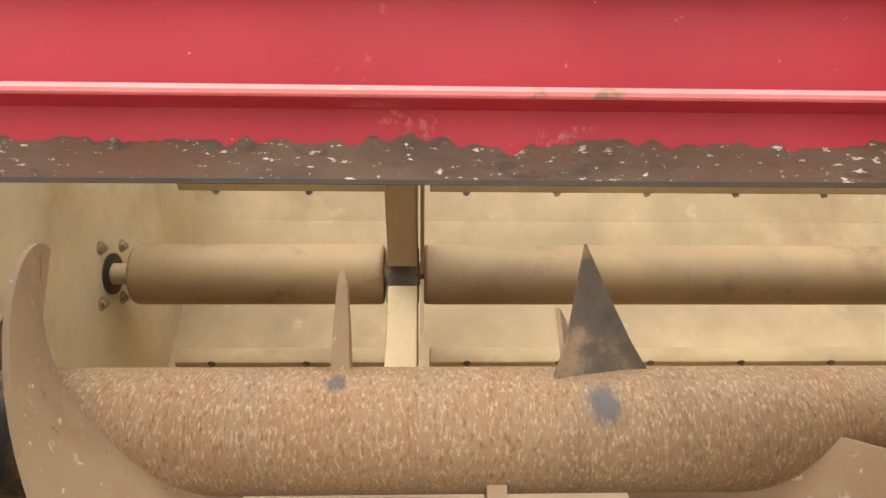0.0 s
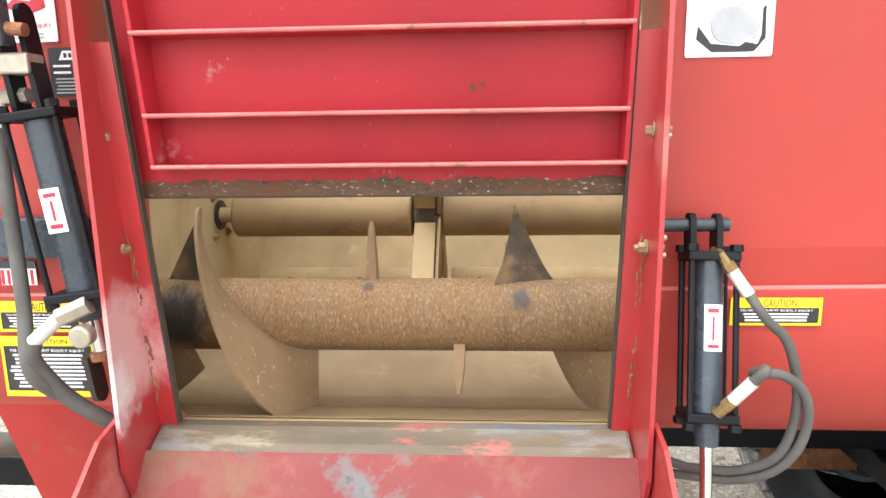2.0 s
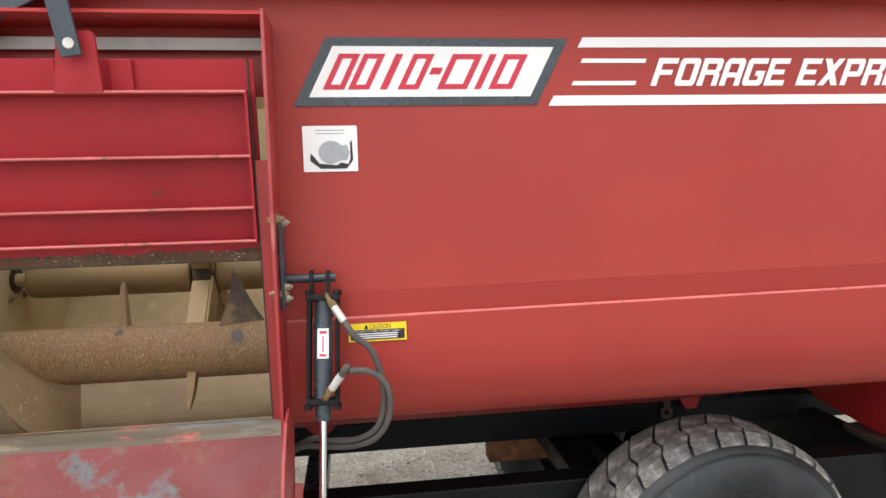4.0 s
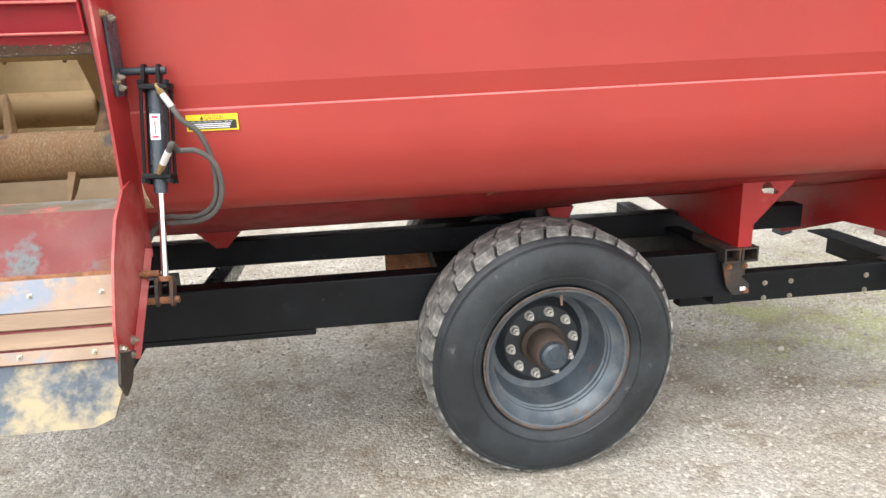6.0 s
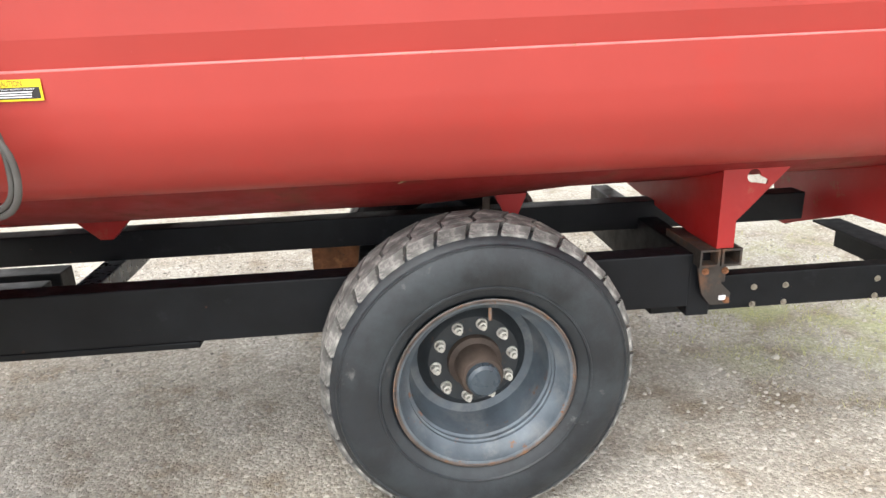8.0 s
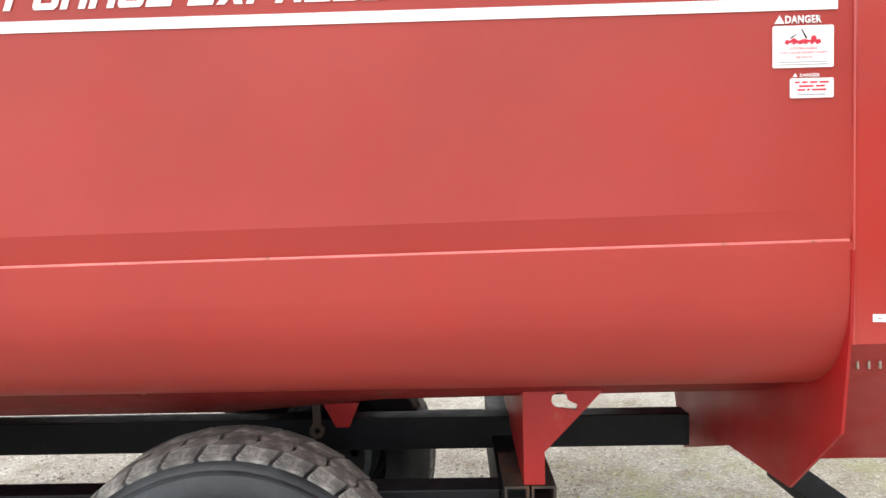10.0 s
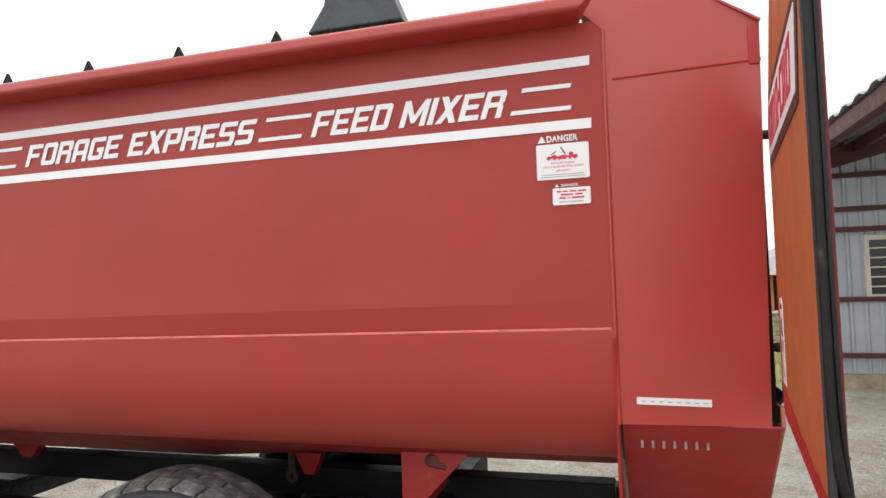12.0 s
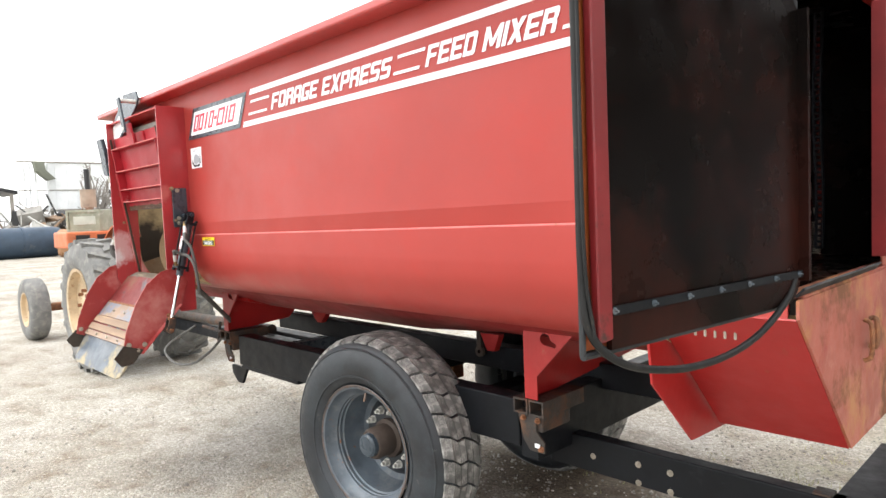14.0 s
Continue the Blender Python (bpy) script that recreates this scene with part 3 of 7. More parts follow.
plate(bm, [(XR, 0.014, 1.42), (XR, 0.014, 1.372), (XR, 0.476, 0.913), (XR, 2.54, 0.915), (XR, 2.54, 1.42)], 0.008)
part("rear_lower_panel", bm, rusty_red, wagon)
# near-black inside paints the doorway's shade; top and lining are added sheets
bm = B()
box(bm, (2.80, 0.03, 1.38), (2.81, 2.0, 2.37))
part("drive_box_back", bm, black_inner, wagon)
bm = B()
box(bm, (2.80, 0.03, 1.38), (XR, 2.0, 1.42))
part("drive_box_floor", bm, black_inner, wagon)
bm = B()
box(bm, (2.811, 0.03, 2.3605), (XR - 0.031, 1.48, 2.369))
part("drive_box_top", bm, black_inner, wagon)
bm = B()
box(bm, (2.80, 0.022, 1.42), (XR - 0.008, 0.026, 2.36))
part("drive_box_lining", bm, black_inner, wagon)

# ---- discharge: posts, gate, sill, chute ----
LEAN = 0.145


def leaned(bm):
    """The gate and its guides stand out at the top and in at the bottom."""
    for v in bm.verts:
        v.co.y -= LEAN * (v.co.z - 1.776)
    return bm


for side_x, s in ((-0.335, 1), (-1.243, -1)):
    bm = B()
    prism(bm, [(0.0, 1.12), (-0.10, 1.12), (-0.168, 1.30), (-0.175, 2.385), (0.0, 2.385)], "x", side_x - 0.004, side_x + 0.004)
    post = part("post", bm, post_red, wagon)
    bm = B()
    lo, hi = sorted((side_x - s * 0.004, side_x - s * 0.038))
    box(bm, (lo, -0.100, 1.30), (hi, -0.092, 2.03))
    part("guide", leaned(bm), post_red, post)
    bm = B()
    lo, hi = sorted((side_x - s * 0.0385, side_x - s * 0.0425))
    box(bm, (lo, -0.099, 1.33), (hi, -0.085, 2.27))
    part("guide_seal", leaned(bm), olive_rubber, post)
bm = B()
box(bm, (-1.243, -0.16, 2.375), (-0.335, 0.0, 2.383))
part("top_rail", bm, red_worn, wagon)
bm = B()
box(bm, (-1.235, -0.035, 2.315), (-0.34, -0.028, 2.345))
part("steel_strip", bm, galv, wagon)
bm = B()
box(bm, (-1.212, -0.062, 1.776), (-0.366, -0.052, 2.275))
gate = part("gate", bm, gate_red, wagon, "red ribbed slide gate")
bm = B()
jag = [(-1.212, 1.774), (-0.366, 1.774)] + [(-0.366 - 0.846 * k / 160, 1.801 + 0.011 * noise.noise(Vector((k * 0.07, 0, 3))) + 0.006 * noise.noise(Vector((k * 0.40, 5, 3))) + 0.004 * noise.noise(Vector((k * 1.7, 9, 3)))) for k in range(161)]
prism(bm, jag, "y", -0.0632, -0.0615)
part("gate_edge", bm, scraped, gate, "bare scraped lower edge")
for z in (1.829, 1.913, 2.04, 2.192):
    bm = B()
    box(bm, (-1.165, -0.114, z - 0.004), (-0.38, -0.062, z + 0.004))
    rib = part("gate_rib", bm, gate_red, gate)
    bm = B()
    rod(bm, (-1.163, -0.1145, z), (-0.382, -0.1140, z), 0.0036, seg=8)
    part("rib_edge", bm, red_edge, rib, smooth=True)
for x in (-1.165, -0.386):
    bm = B()
    box(bm, (x, -0.114, 1.825), (x + 0.007, -0.062, 2.196))
    part("gate_stile", bm, gate_red, gate)
bm = B()
prism(bm, [(-0.805, 2.192), (-0.700, 2.192), (-0.705, 2.318), (-0.712, 2.325), (-0.778, 2.325), (-0.785, 2.318)], "y", -0.122, -0.11)
part("gate_lug", bm, gate_red, gate)
for a, b in ((-0.845, -0.815), (-0.695, -0.645)):
    bm = B()
    box(bm, (a, -0.075, 2.196), (b, -0.062, 2.272))
    part("lug_rib", bm, gate_red, gate, bevel=0.002)
bm = B()
box(bm, (-1.212, -0.063, 1.7705), (-0.366, -0.050, 1.7755))
part("gate_lip", bm, olive_rubber, gate)
for ob in [gate] + list(gate.children_recursive):
    for v in ob.data.vertices:
        v.co.y -= LEAN * (v.co.z - 1.776)
bm = B()
prism(bm, [(-1.225, 2.215), (-0.77, 2.455), (-0.745, 2.50), (-0.78, 2.545), (-1.0, 2.555), (-1.30, 2.345)], "y", -0.126, -0.114)
link = part("gate_arm", bm, navy, wagon, "black lever plate over the gate", bevel=0.003)
bm = B()
rod(bm, (-0.785, -0.232, 2.475), (-0.785, -0.10, 2.475), 0.014, seg=14)
part("arm_pin", bm, nut_steel, link)
bm = B()
plate(bm, [(-0.770, -0.212, 2.262), (-0.725, -0.212, 2.268), (-0.760, -0.228, 2.495), (-0.808, -0.228, 2.490)], 0.012)
part("link_bar", bm, navy, link, bevel=0.002)
bm = B()
rod(bm, (-0.749, -0.21, 2.292), (-0.749, -0.229, 2.292), 0.012, seg=18)
part("link_bolt", bm, nut_steel, link)
bm = B()
prism(bm, [(-1.205, 2.240), (-1.03, 2.332), (-1.10, 2.425), (-1.272, 2.340)], "y", -0.1285, -0.1265)
part("link_label", bm, white, link)
bm = B()
prism(bm, [(0.004, 1.322), (-0.035, 1.327), (-0.075, 1.312), (-0.108, 1.288), (-0.085, 1.24), (0.004, 1.27)], "x", OX0 + 0.002, OX1 - 0.002)
part("sill", bm, sill_grey, wagon, bevel=0.008)
bm = B()
prism(bm, [(0.004, 1.322), (0.05, 1.302), (0.11, 1.272), (0.11, 1.262), (0.05, 1.290), (0.004, 1.308)], "x", OX0 + 0.002, OX1 - 0.002)
part("trough_lip", bm, tan, wagon)
bm = B()
plate(bm, [(-1.245, -0.09, 1.30), (-0.325, -0.09, 1.30), (-0.325, -0.40, 0.93), (-1.245, -0.40, 0.93)], -0.008)
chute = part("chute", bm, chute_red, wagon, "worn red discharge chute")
for x in (-0.322, -1.256):
    bm = B()
    prism(bm, [(-0.05, 1.30), (-0.08, 1.365), (-0.14, 1.395), (-0.21, 1.38), (-0.30, 1.31), (-0.37, 1.20), (-0.435, 1.04), (-0.455, 0.94), (-0.36, 0.90), (-0.10, 1.17)], "x", x - 0.004, x + 0.004)
    wing = part("chute_wing", bm, wing_red, chute)
    for y, z in ((-0.335, 0.955), (-0.375, 0.925), (-0.425, 0.965)):
        bm = B()
        bolt(bm, (x + 0.004, y, z), (1, 0, 0), 0.010)
        part("wing_bolt", bm, zinc, wing)
    bm = B()
    plate(bm, [(x + 0.004, -0.105, 1.172), (x + 0.004, -0.358, 0.906), (x + 0.024, -0.352, 0.900), (x + 0.024, -0.099, 1.166)], 0.005)
    part("wing_flange", bm, wing_red, wing)
bm = B()
plate(bm, [(-1.255, -0.392, 0.94), (-0.325, -0.392, 0.94), (-0.322, -0.43, 0.87), (-0.345, -0.478, 0.785), (-0.40, -0.488, 0.765), (-1.18, -0.488, 0.765), (-1.235, -0.478, 0.785), (-1.258, -0.43, 0.87)], 0.01)
part("chute_flap", bm, flap_rubber, chute, "dark blue-grey worn flap with dried feed")
for x, dx in ((-0.318, 1), (-1.264, -1)):
    bm = B()
    plate(bm, [(x, -0.345, 0.925), (x, -0.455, 0.965), (x + dx * 0.012, -0.515, 0.90), (x + dx * 0.008, -0.475, 0.845), (x, -0.41, 0.85)], 0.008)
    part("flap_corner", bm, olive_rubber, chute, "dusty black rubber corner")
cn = Vector((0, -0.37, 0.31)).normalized()


def on_chute(x, s, d=0.0):
    return Vector((x, -0.09, 1.30)) + Vector((0, -0.31, -0.37)) * s + cn * d


for a, b, m, n_ in ((0.44, 0.47, rust, "chute_seam"), (0.47, 0.68, chute_scuff, "wear_plate"), (0.69, 0.79, plank, "board"), (0.815, 0.91, plank, "board"), (0.925, 1.0, chute_scuff, "end_plate")):
    bm = B()
    plate(bm, [on_chute(-1.235, a, 0.0085), on_chute(-0.335, a, 0.0085), on_chute(-0.335, b, 0.0085), on_chute(-1.235, b, 0.0085)], -0.009 if n_ == "board" else -0.005)
    part(n_, bm, m, chute)
# pale plate added behind the boards so that their gaps show pale
bm = B()
plate(bm, [on_chute(-1.238, 0.682, 0.003), on_chute(-0.331, 0.682, 0.003), on_chute(-0.331, 0.923, 0.003), on_chute(-1.238, 0.923, 0.003)], -0.0025)
part("board_bed", bm, mat("pale_gap_bed", (0.58, 0.52, 0.44), 0.8, var=0.2, scale=9), chute)
for x in (-1.2, -1.0, -0.8, -0.6, -0.4):
    for s in (0.58, 0.96):
        bm = B()
        bolt(bm, on_chute(x, s, 0.013), cn, 0.008, 0.004, False)
        part("chute_bolt", bm, zinc, chute)

bm = B()
plate(bm, [(-1.64, 0.045, 1.33), (-1.262, 0.045, 1.33), (-1.262, 0.17, 0.98), (-1.64, 0.17, 0.98)], 0.006)
part("front_skirt", bm, deep_red, wagon)

# ---- inside: cross auger and reel ----
brace_steel = mat("dark_scoured_steel", (0.10, 0.078, 0.056), 0.65, metal=0.1, var=0.35, scale=14, bump=0.15, bump_scale=60, patches=(((0.26, 0.17, 0.095), 14, 0.50, 0.64, 0.85),))
AY, AZ = 0.38, 1.43
bm = B()
rod(bm, (X0 + 0.01, AY, AZ), (X1 - 0.01, AY, AZ), 0.09, seg=40)
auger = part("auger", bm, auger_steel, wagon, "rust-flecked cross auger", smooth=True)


def flight(x0, x1, a0, a1, r0=0.085, r1=0.245, n=14, taper=0.0):
    """A blade that winds round the auger from angle a0 to a1 (degrees; 0 faces the side, 90 up)."""
    bm = B()
    rings = []
    for i in range(n + 1):
        t = i / n
        a, x = radians(a0 + (a1 - a0) * t), x0 + (x1 - x0) * t
        rr = r0 + (r1 - r0) * (1 - taper * abs(2 * t - 1) ** 2)
        rings.append([bm.verts.new((x + dx, AY - r * math.cos(a), AZ + r * math.sin(a))) for dx in (-0.004, 0.004) for r in (r0, rr)])
    for p, q in zip(rings, rings[1:]):
        for u, v in ((0, 1), (1, 3), (3, 2), (2, 0)):
            bm.faces.new((p[u], p[v], q[v], q[u]))
    bm.faces.new((rings[0][0], rings[0][1], rings[0][3], rings[0][2]))
    bm.faces.new((rings[-1][0], rings[-1][1], rings[-1][3], rings[-1][2]))
    part("flight", bm, flight_steel, auger, smooth=True)


flight(-1.345, -1.03, 108, -80, r1=0.27, n=30)
flight(-1.62, -1.40, -15, -125, n=18)
flight(-0.55, -0.20, -235, 10, n=28, taper=0.3)
flight(0.2, 0.9, 0, 300, n=24)
bm = B()
plate(bm, [(-1.415, AY + 0.01, AZ + 0.07), (-1.305, AY - 0.01, AZ + 0.075), (-1.312, AY + 0.005, AZ + 0.255)], 0.008)
part("flight_brace", bm, brace_steel, auger, "dark steel brace")
bm = B()
plate(bm, [(-0.588, AY - 0.03, AZ + 0.075), (-0.434, AY + 0.005, AZ + 0.075), (-0.468, AY, AZ + 0.13), (-0.503, AY, AZ + 0.20), (-0.536, AY, AZ + 0.272), (-0.548, AY, AZ + 0.20), (-0.565, AY - 0.015, AZ + 0.13)], 0.008)
part("flight_brace", bm, brace_steel, auger, "dark steel brace")
for x, a, r1 in ((-0.888, 98, 0.232), (-0.668, -50, 0.205)):
    a = radians(a)
    d, e = Vector((0, -math.cos(a), math.sin(a))), Vector((0, math.sin(a), math.cos(a)))
    c = Vector((x, AY, AZ))
    bm = B()
    ends = [[bm.verts.new(c + d * r + Vector((sx * w, 0, 0)) + e * sy * w * 1.5) for sx, sy in ((-1, -1), (1, -1), (1, 1), (-1, 1))] for r, w in ((0.083, 0.014), (0.15, 0.0115), (r1 - 0.02, 0.007), (r1, 0.003))]
    for p, q in zip(ends, ends[1:]):
        for i in range(4):
            bm.faces.new((p[i], p[(i + 1) % 4], q[(i + 1) % 4], q[i]))
    bm.faces.new(ends[0]), bm.faces.new(ends[-1])
    part("paddle", bm, flight_steel, auger, "tapered paddle")
RY, RZ = 1.28, 1.565
bm = B()
rod(bm, (-1.562, RY, RZ), (-0.875, RY, RZ), 0.085, seg=32)
rod(bm, (-0.765, RY, RZ), (X1 - 0.05, RY, RZ), 0.085, seg=32)
reel = part("reel", bm, reel_steel, wagon, smooth=True, bevel=0.01)
bm = B()
rod(bm, (-1.635, RY, RZ), (X1 - 0.01, RY, RZ), 0.03, seg=16)
part("reel_shaft", bm, tan, reel, smooth=True)
for dy in (-0.062, 0.062):
    for dz in (-0.075, 0.075):
        bm = B()
        bolt(bm, (X0 + 0.006, RY + dy, RZ + dz), (1, 0, 0), 0.013)
        part("bearing_bolt", bm, tan_bolt, reel)
# dark ring added for the shadow round the shaft's hole
bm = B()
lathe(bm, [(0.0, 0.0), (0.0, 0.058), (0.006, 0.058), (0.006, 0.03)], (X0 + 0.007, RY, RZ), (1, 0, 0), 24)
part("bearing_ring", bm, rusted_black, reel, smooth=True)
bm = B()
box(bm, (-0.868, RY - 0.062, RZ - 0.075), (-0.778, RY + 0.062, RZ + 0.075))
part("arm_hub", bm, brace_steel, reel, "dark arm hub", bevel=0.006)
for a in (-42, 48, 138, 228):
    a = radians(a)
    d = Vector((0, -math.cos(a), math.sin(a)))
    e = Vector((0, math.sin(a), math.cos(a)))
    c = Vector((0, RY, RZ))
    for lo, hi in ((-1.56, -0.89), (-0.745, 2.6)):
        bm = B()
        p = c + d * 0.39
        plate(bm, [(lo, *(p - e * 0.03)[1:]), (hi, *(p - e * 0.03)[1:]), (hi, *(p + e * 0.03)[1:]), (lo, *(p + e * 0.03)[1:])], 0.05)
        bat = part("bat", bm, tan, reel, bevel=0.004)
        for k in range(int((hi - lo) / 0.3)):
            bm = B()
            q = p + d * 0.001 + e * 0.031
            bolt(bm, (lo + 0.12 + 0.3 * k, *q[1:]), e, 0.008, 0.006)
            part("bat_bolt", bm, brace_steel, bat)
    bm = B()
    lo, hi = c + d * 0.08, c + d * 0.40
    vs = [bm.verts.new(Vector((x, 0, 0)) + p + e * w) for p, w0 in ((lo, 0.045), (hi, 0.035)) for x, w in ((-0.862, -w0), (-0.782, -w0), (-0.782, w0), (-0.862, w0))]
    for f in ((0, 1, 2, 3), (4, 5, 6, 7), (0, 1, 5, 4), (1, 2, 6, 5), (2, 3, 7, 6), (3, 0, 4, 7)):
        bm.faces.new([vs[i] for i in f])
    arm = part("arm", bm, tan, reel, bevel=0.004)
    bm = B()
    vs = [bm.verts.new(Vector((x, 0, 0)) + p + e * w) for p, w0 in ((lo, 0.07), (c + d * 0.43, 0.05)) for x, w in ((-0.775, -w0), (-0.765, -w0), (-0.765, w0), (-0.775, w0))]
    for f in ((0, 1, 2, 3), (4, 5, 6, 7), (0, 1, 5, 4), (1, 2, 6, 5), (2, 3, 7, 6), (3, 0, 4, 7)):
        bm.faces.new([vs[i] for i in f])
    part("arm_plate", bm, reel_steel, arm)

# ---- chassis ----
def beam(lo, hi, name="frame_beam", m=None, bev=0.006):
    bm = B()
    box(bm, lo, hi)
    return part(name, bm, m or black, wagon, bevel=bev)


for y0, s in ((0.41, 1), (1.59, -1)):
    a, b = sorted((y0, y0 + s * 0.10))
    beam((-0.62, a, 0.645), (1.93, b, 0.854 if s > 0 else 0.765))
beam((1.9, 0.67, 0.50), (3.10, 0.74, 0.655))
beam((-0.60, 0.412, 0.618), (0.14, 0.50, 0.6442), "beam_flange")
bm = B()
prism(bm, [(-0.78, 0.62), (-0.78, 0.56), (-0.70, 0.50), (-0.64, 0.50), (-0.56, 0.617)], "y", 0.43, 0.45)
part("frame_gusset", bm, black, wagon)
# tail: an angle iron across the end, rusted where it is welded on
bm = B()
prism(bm, [(3.06, 0.655), (3.21, 0.655), (3.21, 0.50), (3.198, 0.50), (3.198, 0.643), (3.06, 0.643)], "y", 0.36, 1.36)
part("tail_angle", bm, black, wagon, bevel=0.003)
bm = B()
prism(bm, [(0.662, 0.502), (0.662, 0.640), (0.60, 0.640), (0.58, 0.56), (0.60, 0.502)], "x", 3.100, 3.108)
part("tail_gusset", bm, rusted_black, wagon)
bm = B()
box(bm, (3.0, 0.672, 0.656), (3.06, 0.738, 0.664))
part("tail_shim", bm, rusted_black, wagon, bevel=0.002)
# lighter blue-grey on this beam stands in for sky reflected from its top
beam((-0.37, 0.511, 0.70), (-0.28, 1.489, 0.79), "cross_beam", navy)
beam((0.70, 0.511, 0.70), (0.84, 1.489, 0.79), "cross_beam")
beam((1.05, 0.51, 0.47), (1.2, 1.49, 0.6), "axle")
beam((-0.95, 0.93, 0.798), (2.7, 1.03, 0.924), "sub_beam")
beam((-0.95, 1.33, 0.69), (2.7, 1.43, 0.79), "sub_beam")
beam((0.47, 1.15, 0.60), (0.79, 1.25, 0.74), "spring_hanger", rust)
for x in (-0.31, 1.35):
    for y in (0.885, 1.435):
        bm = B()
        h = 0.12 if x < 0 else 0.07
        prism(bm, [(x - h, 1.0), (x - 0.02, 0.905), (x + 0.03, 0.905), (x + h, 1.0)], "y", y, y + 0.044)
        part("tub_mount", bm, deep_red, wagon)
bm = B()
prism(bm, [(0.44, 1.135), (0.44, 1.10), (0.6, 1.055), (1.0, 1.02), (1.5, 1.00), (1.62, 1.10), (1.5, 1.08), (1.3, 1.04), (1.15, 1.055), (1.0, 1.13), (0.84, 1.30), (0.72, 1.215), (0.62, 1.15), (0.52, 1.13)], "x", -1.25, -0.5)
part("front_sump", bm, deep_red, wagon)
bm = B()
hose(bm, [(-0.80, 0.45, 0.95), (-0.83, 0.42, 0.86), (-0.97, 0.40, 0.74), (-1.16, 0.40, 0.64), (-1.45, 0.40, 0.53), (-1.80, 0.40, 0.50), (-2.2, 0.5, 0.56), (-2.5, 0.9, 0.66)], 0.010, 8, 8)
part("hanging_hose", bm, hose_grey, wagon, smooth=True)
bm = B()
rod(bm, (-1.62, 0.60, 0.79), (-0.72, 0.60, 0.77), 0.014, seg=10)
for x in (-1.35, -1.05, -0.85):
    rod(bm, (x, 0.60, 0.70), (x + 0.05, 0.60, 0.86), 0.012, seg=8)
part("linkage_rod", bm, rusted_black, wagon)
bm = B()
box(bm, (-1.9, 0.85, 0.62), (-0.6, 0.97, 0.72))
box(bm, (-1.9, 1.05, 0.62), (-0.6, 1.17, 0.72))
part("drawbar", bm, black, wagon, bevel=0.006)
bm = B()
rod(bm, (-4.4, 1.2, 0.62), (-1.2, 1.0, 0.74), 0.045, seg=16)
part("drive_shaft", bm, rusted_black, wagon, smooth=True)
bm = B()
box(bm, (-4.45, 1.1, 0.5), (-1.85, 1.2, 0.62))
part("tongue", bm, black, wagon, bevel=0.006)
beam((1.93, 0.42, 0.60), (2.02, 1.6, 0.85), "cross_beam")


def leg(x, w=0.064, far=False, deep=True):
    y = 1.62 if far else 0.372
    bm = B()
    cx, cz = x + 0.112, 1.142
    hole = [(cx + 0.025 * math.sin(radians(a)), cz + 0.025 * math.cos(radians(a))) for a in range(1, 95, 18)]
    hole += [(cx + 0.055, cz - 0.016), (cx + 0.050, cz - 0.032)]
    hole += [(cx + 0.025 * math.sin(radians(a)), cz + 0.025 * math.cos(radians(a))) for a in range(165, 360, 18)] + [(cx - 0.0004, cz + 0.025)]
    prism(bm, [(x, 1.171), (x, 0.882), (x + w, 0.882), (x + w, 0.982), (x + 0.245, 1.171), (cx + 0.0004, 1.171)] + hole + [(cx - 0.0004, 1.171)], "y", y, y + 0.008)
    p = part("leg", bm, deep_red, wagon)
    bm = B()
    if not far and not deep:
        prism(bm, [(y + 0.008, 0.882), (0.46, 0.870), (0.90, 0.905), (0.95, 0.95), (0.95, 1.17), (0.9, 1.23), (0.84, 1.345), (0.72, 1.225), (0.62, 1.16), (0.5, 1.135), (y + 0.008, 1.165)], "x", x, x + 0.008)
        part("saddle", bm, deep_red, p)
    elif not far:
        prism(bm, [(y + 0.008, 0.882), (0.46, 0.870), (1.33, 0.935), (1.60, 1.06), (1.60, 1.155), (1.5, 1.09), (1.3, 1.045), (1.15, 1.065), (1.0, 1.14), (0.9, 1.25), (0.84, 1.345), (0.72, 1.225), (0.62, 1.16), (0.5, 1.135), (y + 0.008, 1.165)], "x", x, x + 0.008)
        part("saddle", bm, deep_red, p)
    else:
        bm.free()


leg(2.0)
leg(-0.75, deep=False)
leg(2.0, far=True)
leg(-0.75, far=True)

# weighing brackets under the legs: two open square tubes, a mount block and a plate
def scale_bracket(x):
    br = None
    for a in (x - 0.08, x + 0.002):
        bm = B()
        w, h, t = 0.075, 0.066, 0.008
        z = 0.814
        for lo, hi in (((a, z), (a + w, z + t)), ((a, z + h - t), (a + w, z + h)), ((a, z + t), (a + t, z + h - t)), ((a + w - t, z + t), (a + w, z + h - t))):
            box(bm, (lo[0], 0.365, lo[1]), (hi[0], 0.66, hi[1]))
        if br is None:
            br = part("scale_bracket", bm, rusted_black, wagon, "rusted black square-tube weighing bracket")
        else:
            part("square_tube", bm, rusted_black, br)
    bm = B()
    box(bm, (x - 0.05, 0.40, 0.735), (x + 0.045, 0.60, 0.813))
    part("mount_block", bm, rusted_black, br, bevel=0.008)
    bm = B()
    prism(bm, [(x - 0.075, 0.812), (x - 0.05, 0.70), (x - 0.015, 0.655), (x + 0.06, 0.655), (x + 0.06, 0.70), (x + 0.02, 0.74), (x + 0.02, 0.812)], "y", 0.388, 0.398)
    part("mount_plate", bm, rusted_black, br)
    for dx, z in ((-0.045, 0.79), (0.03, 0.79), (0.045, 0.672)):
        bm = B()
        bolt(bm, (x + dx, 0.388, z), (0, -1, 0), 0.009)
        part("bracket_bolt", bm, rust, br)
    bm = B()
    box(bm, (x + 0.015, 0.382, 0.675), (x + 0.04, 0.387, 0.692))
    part("tag", bm, white, br)


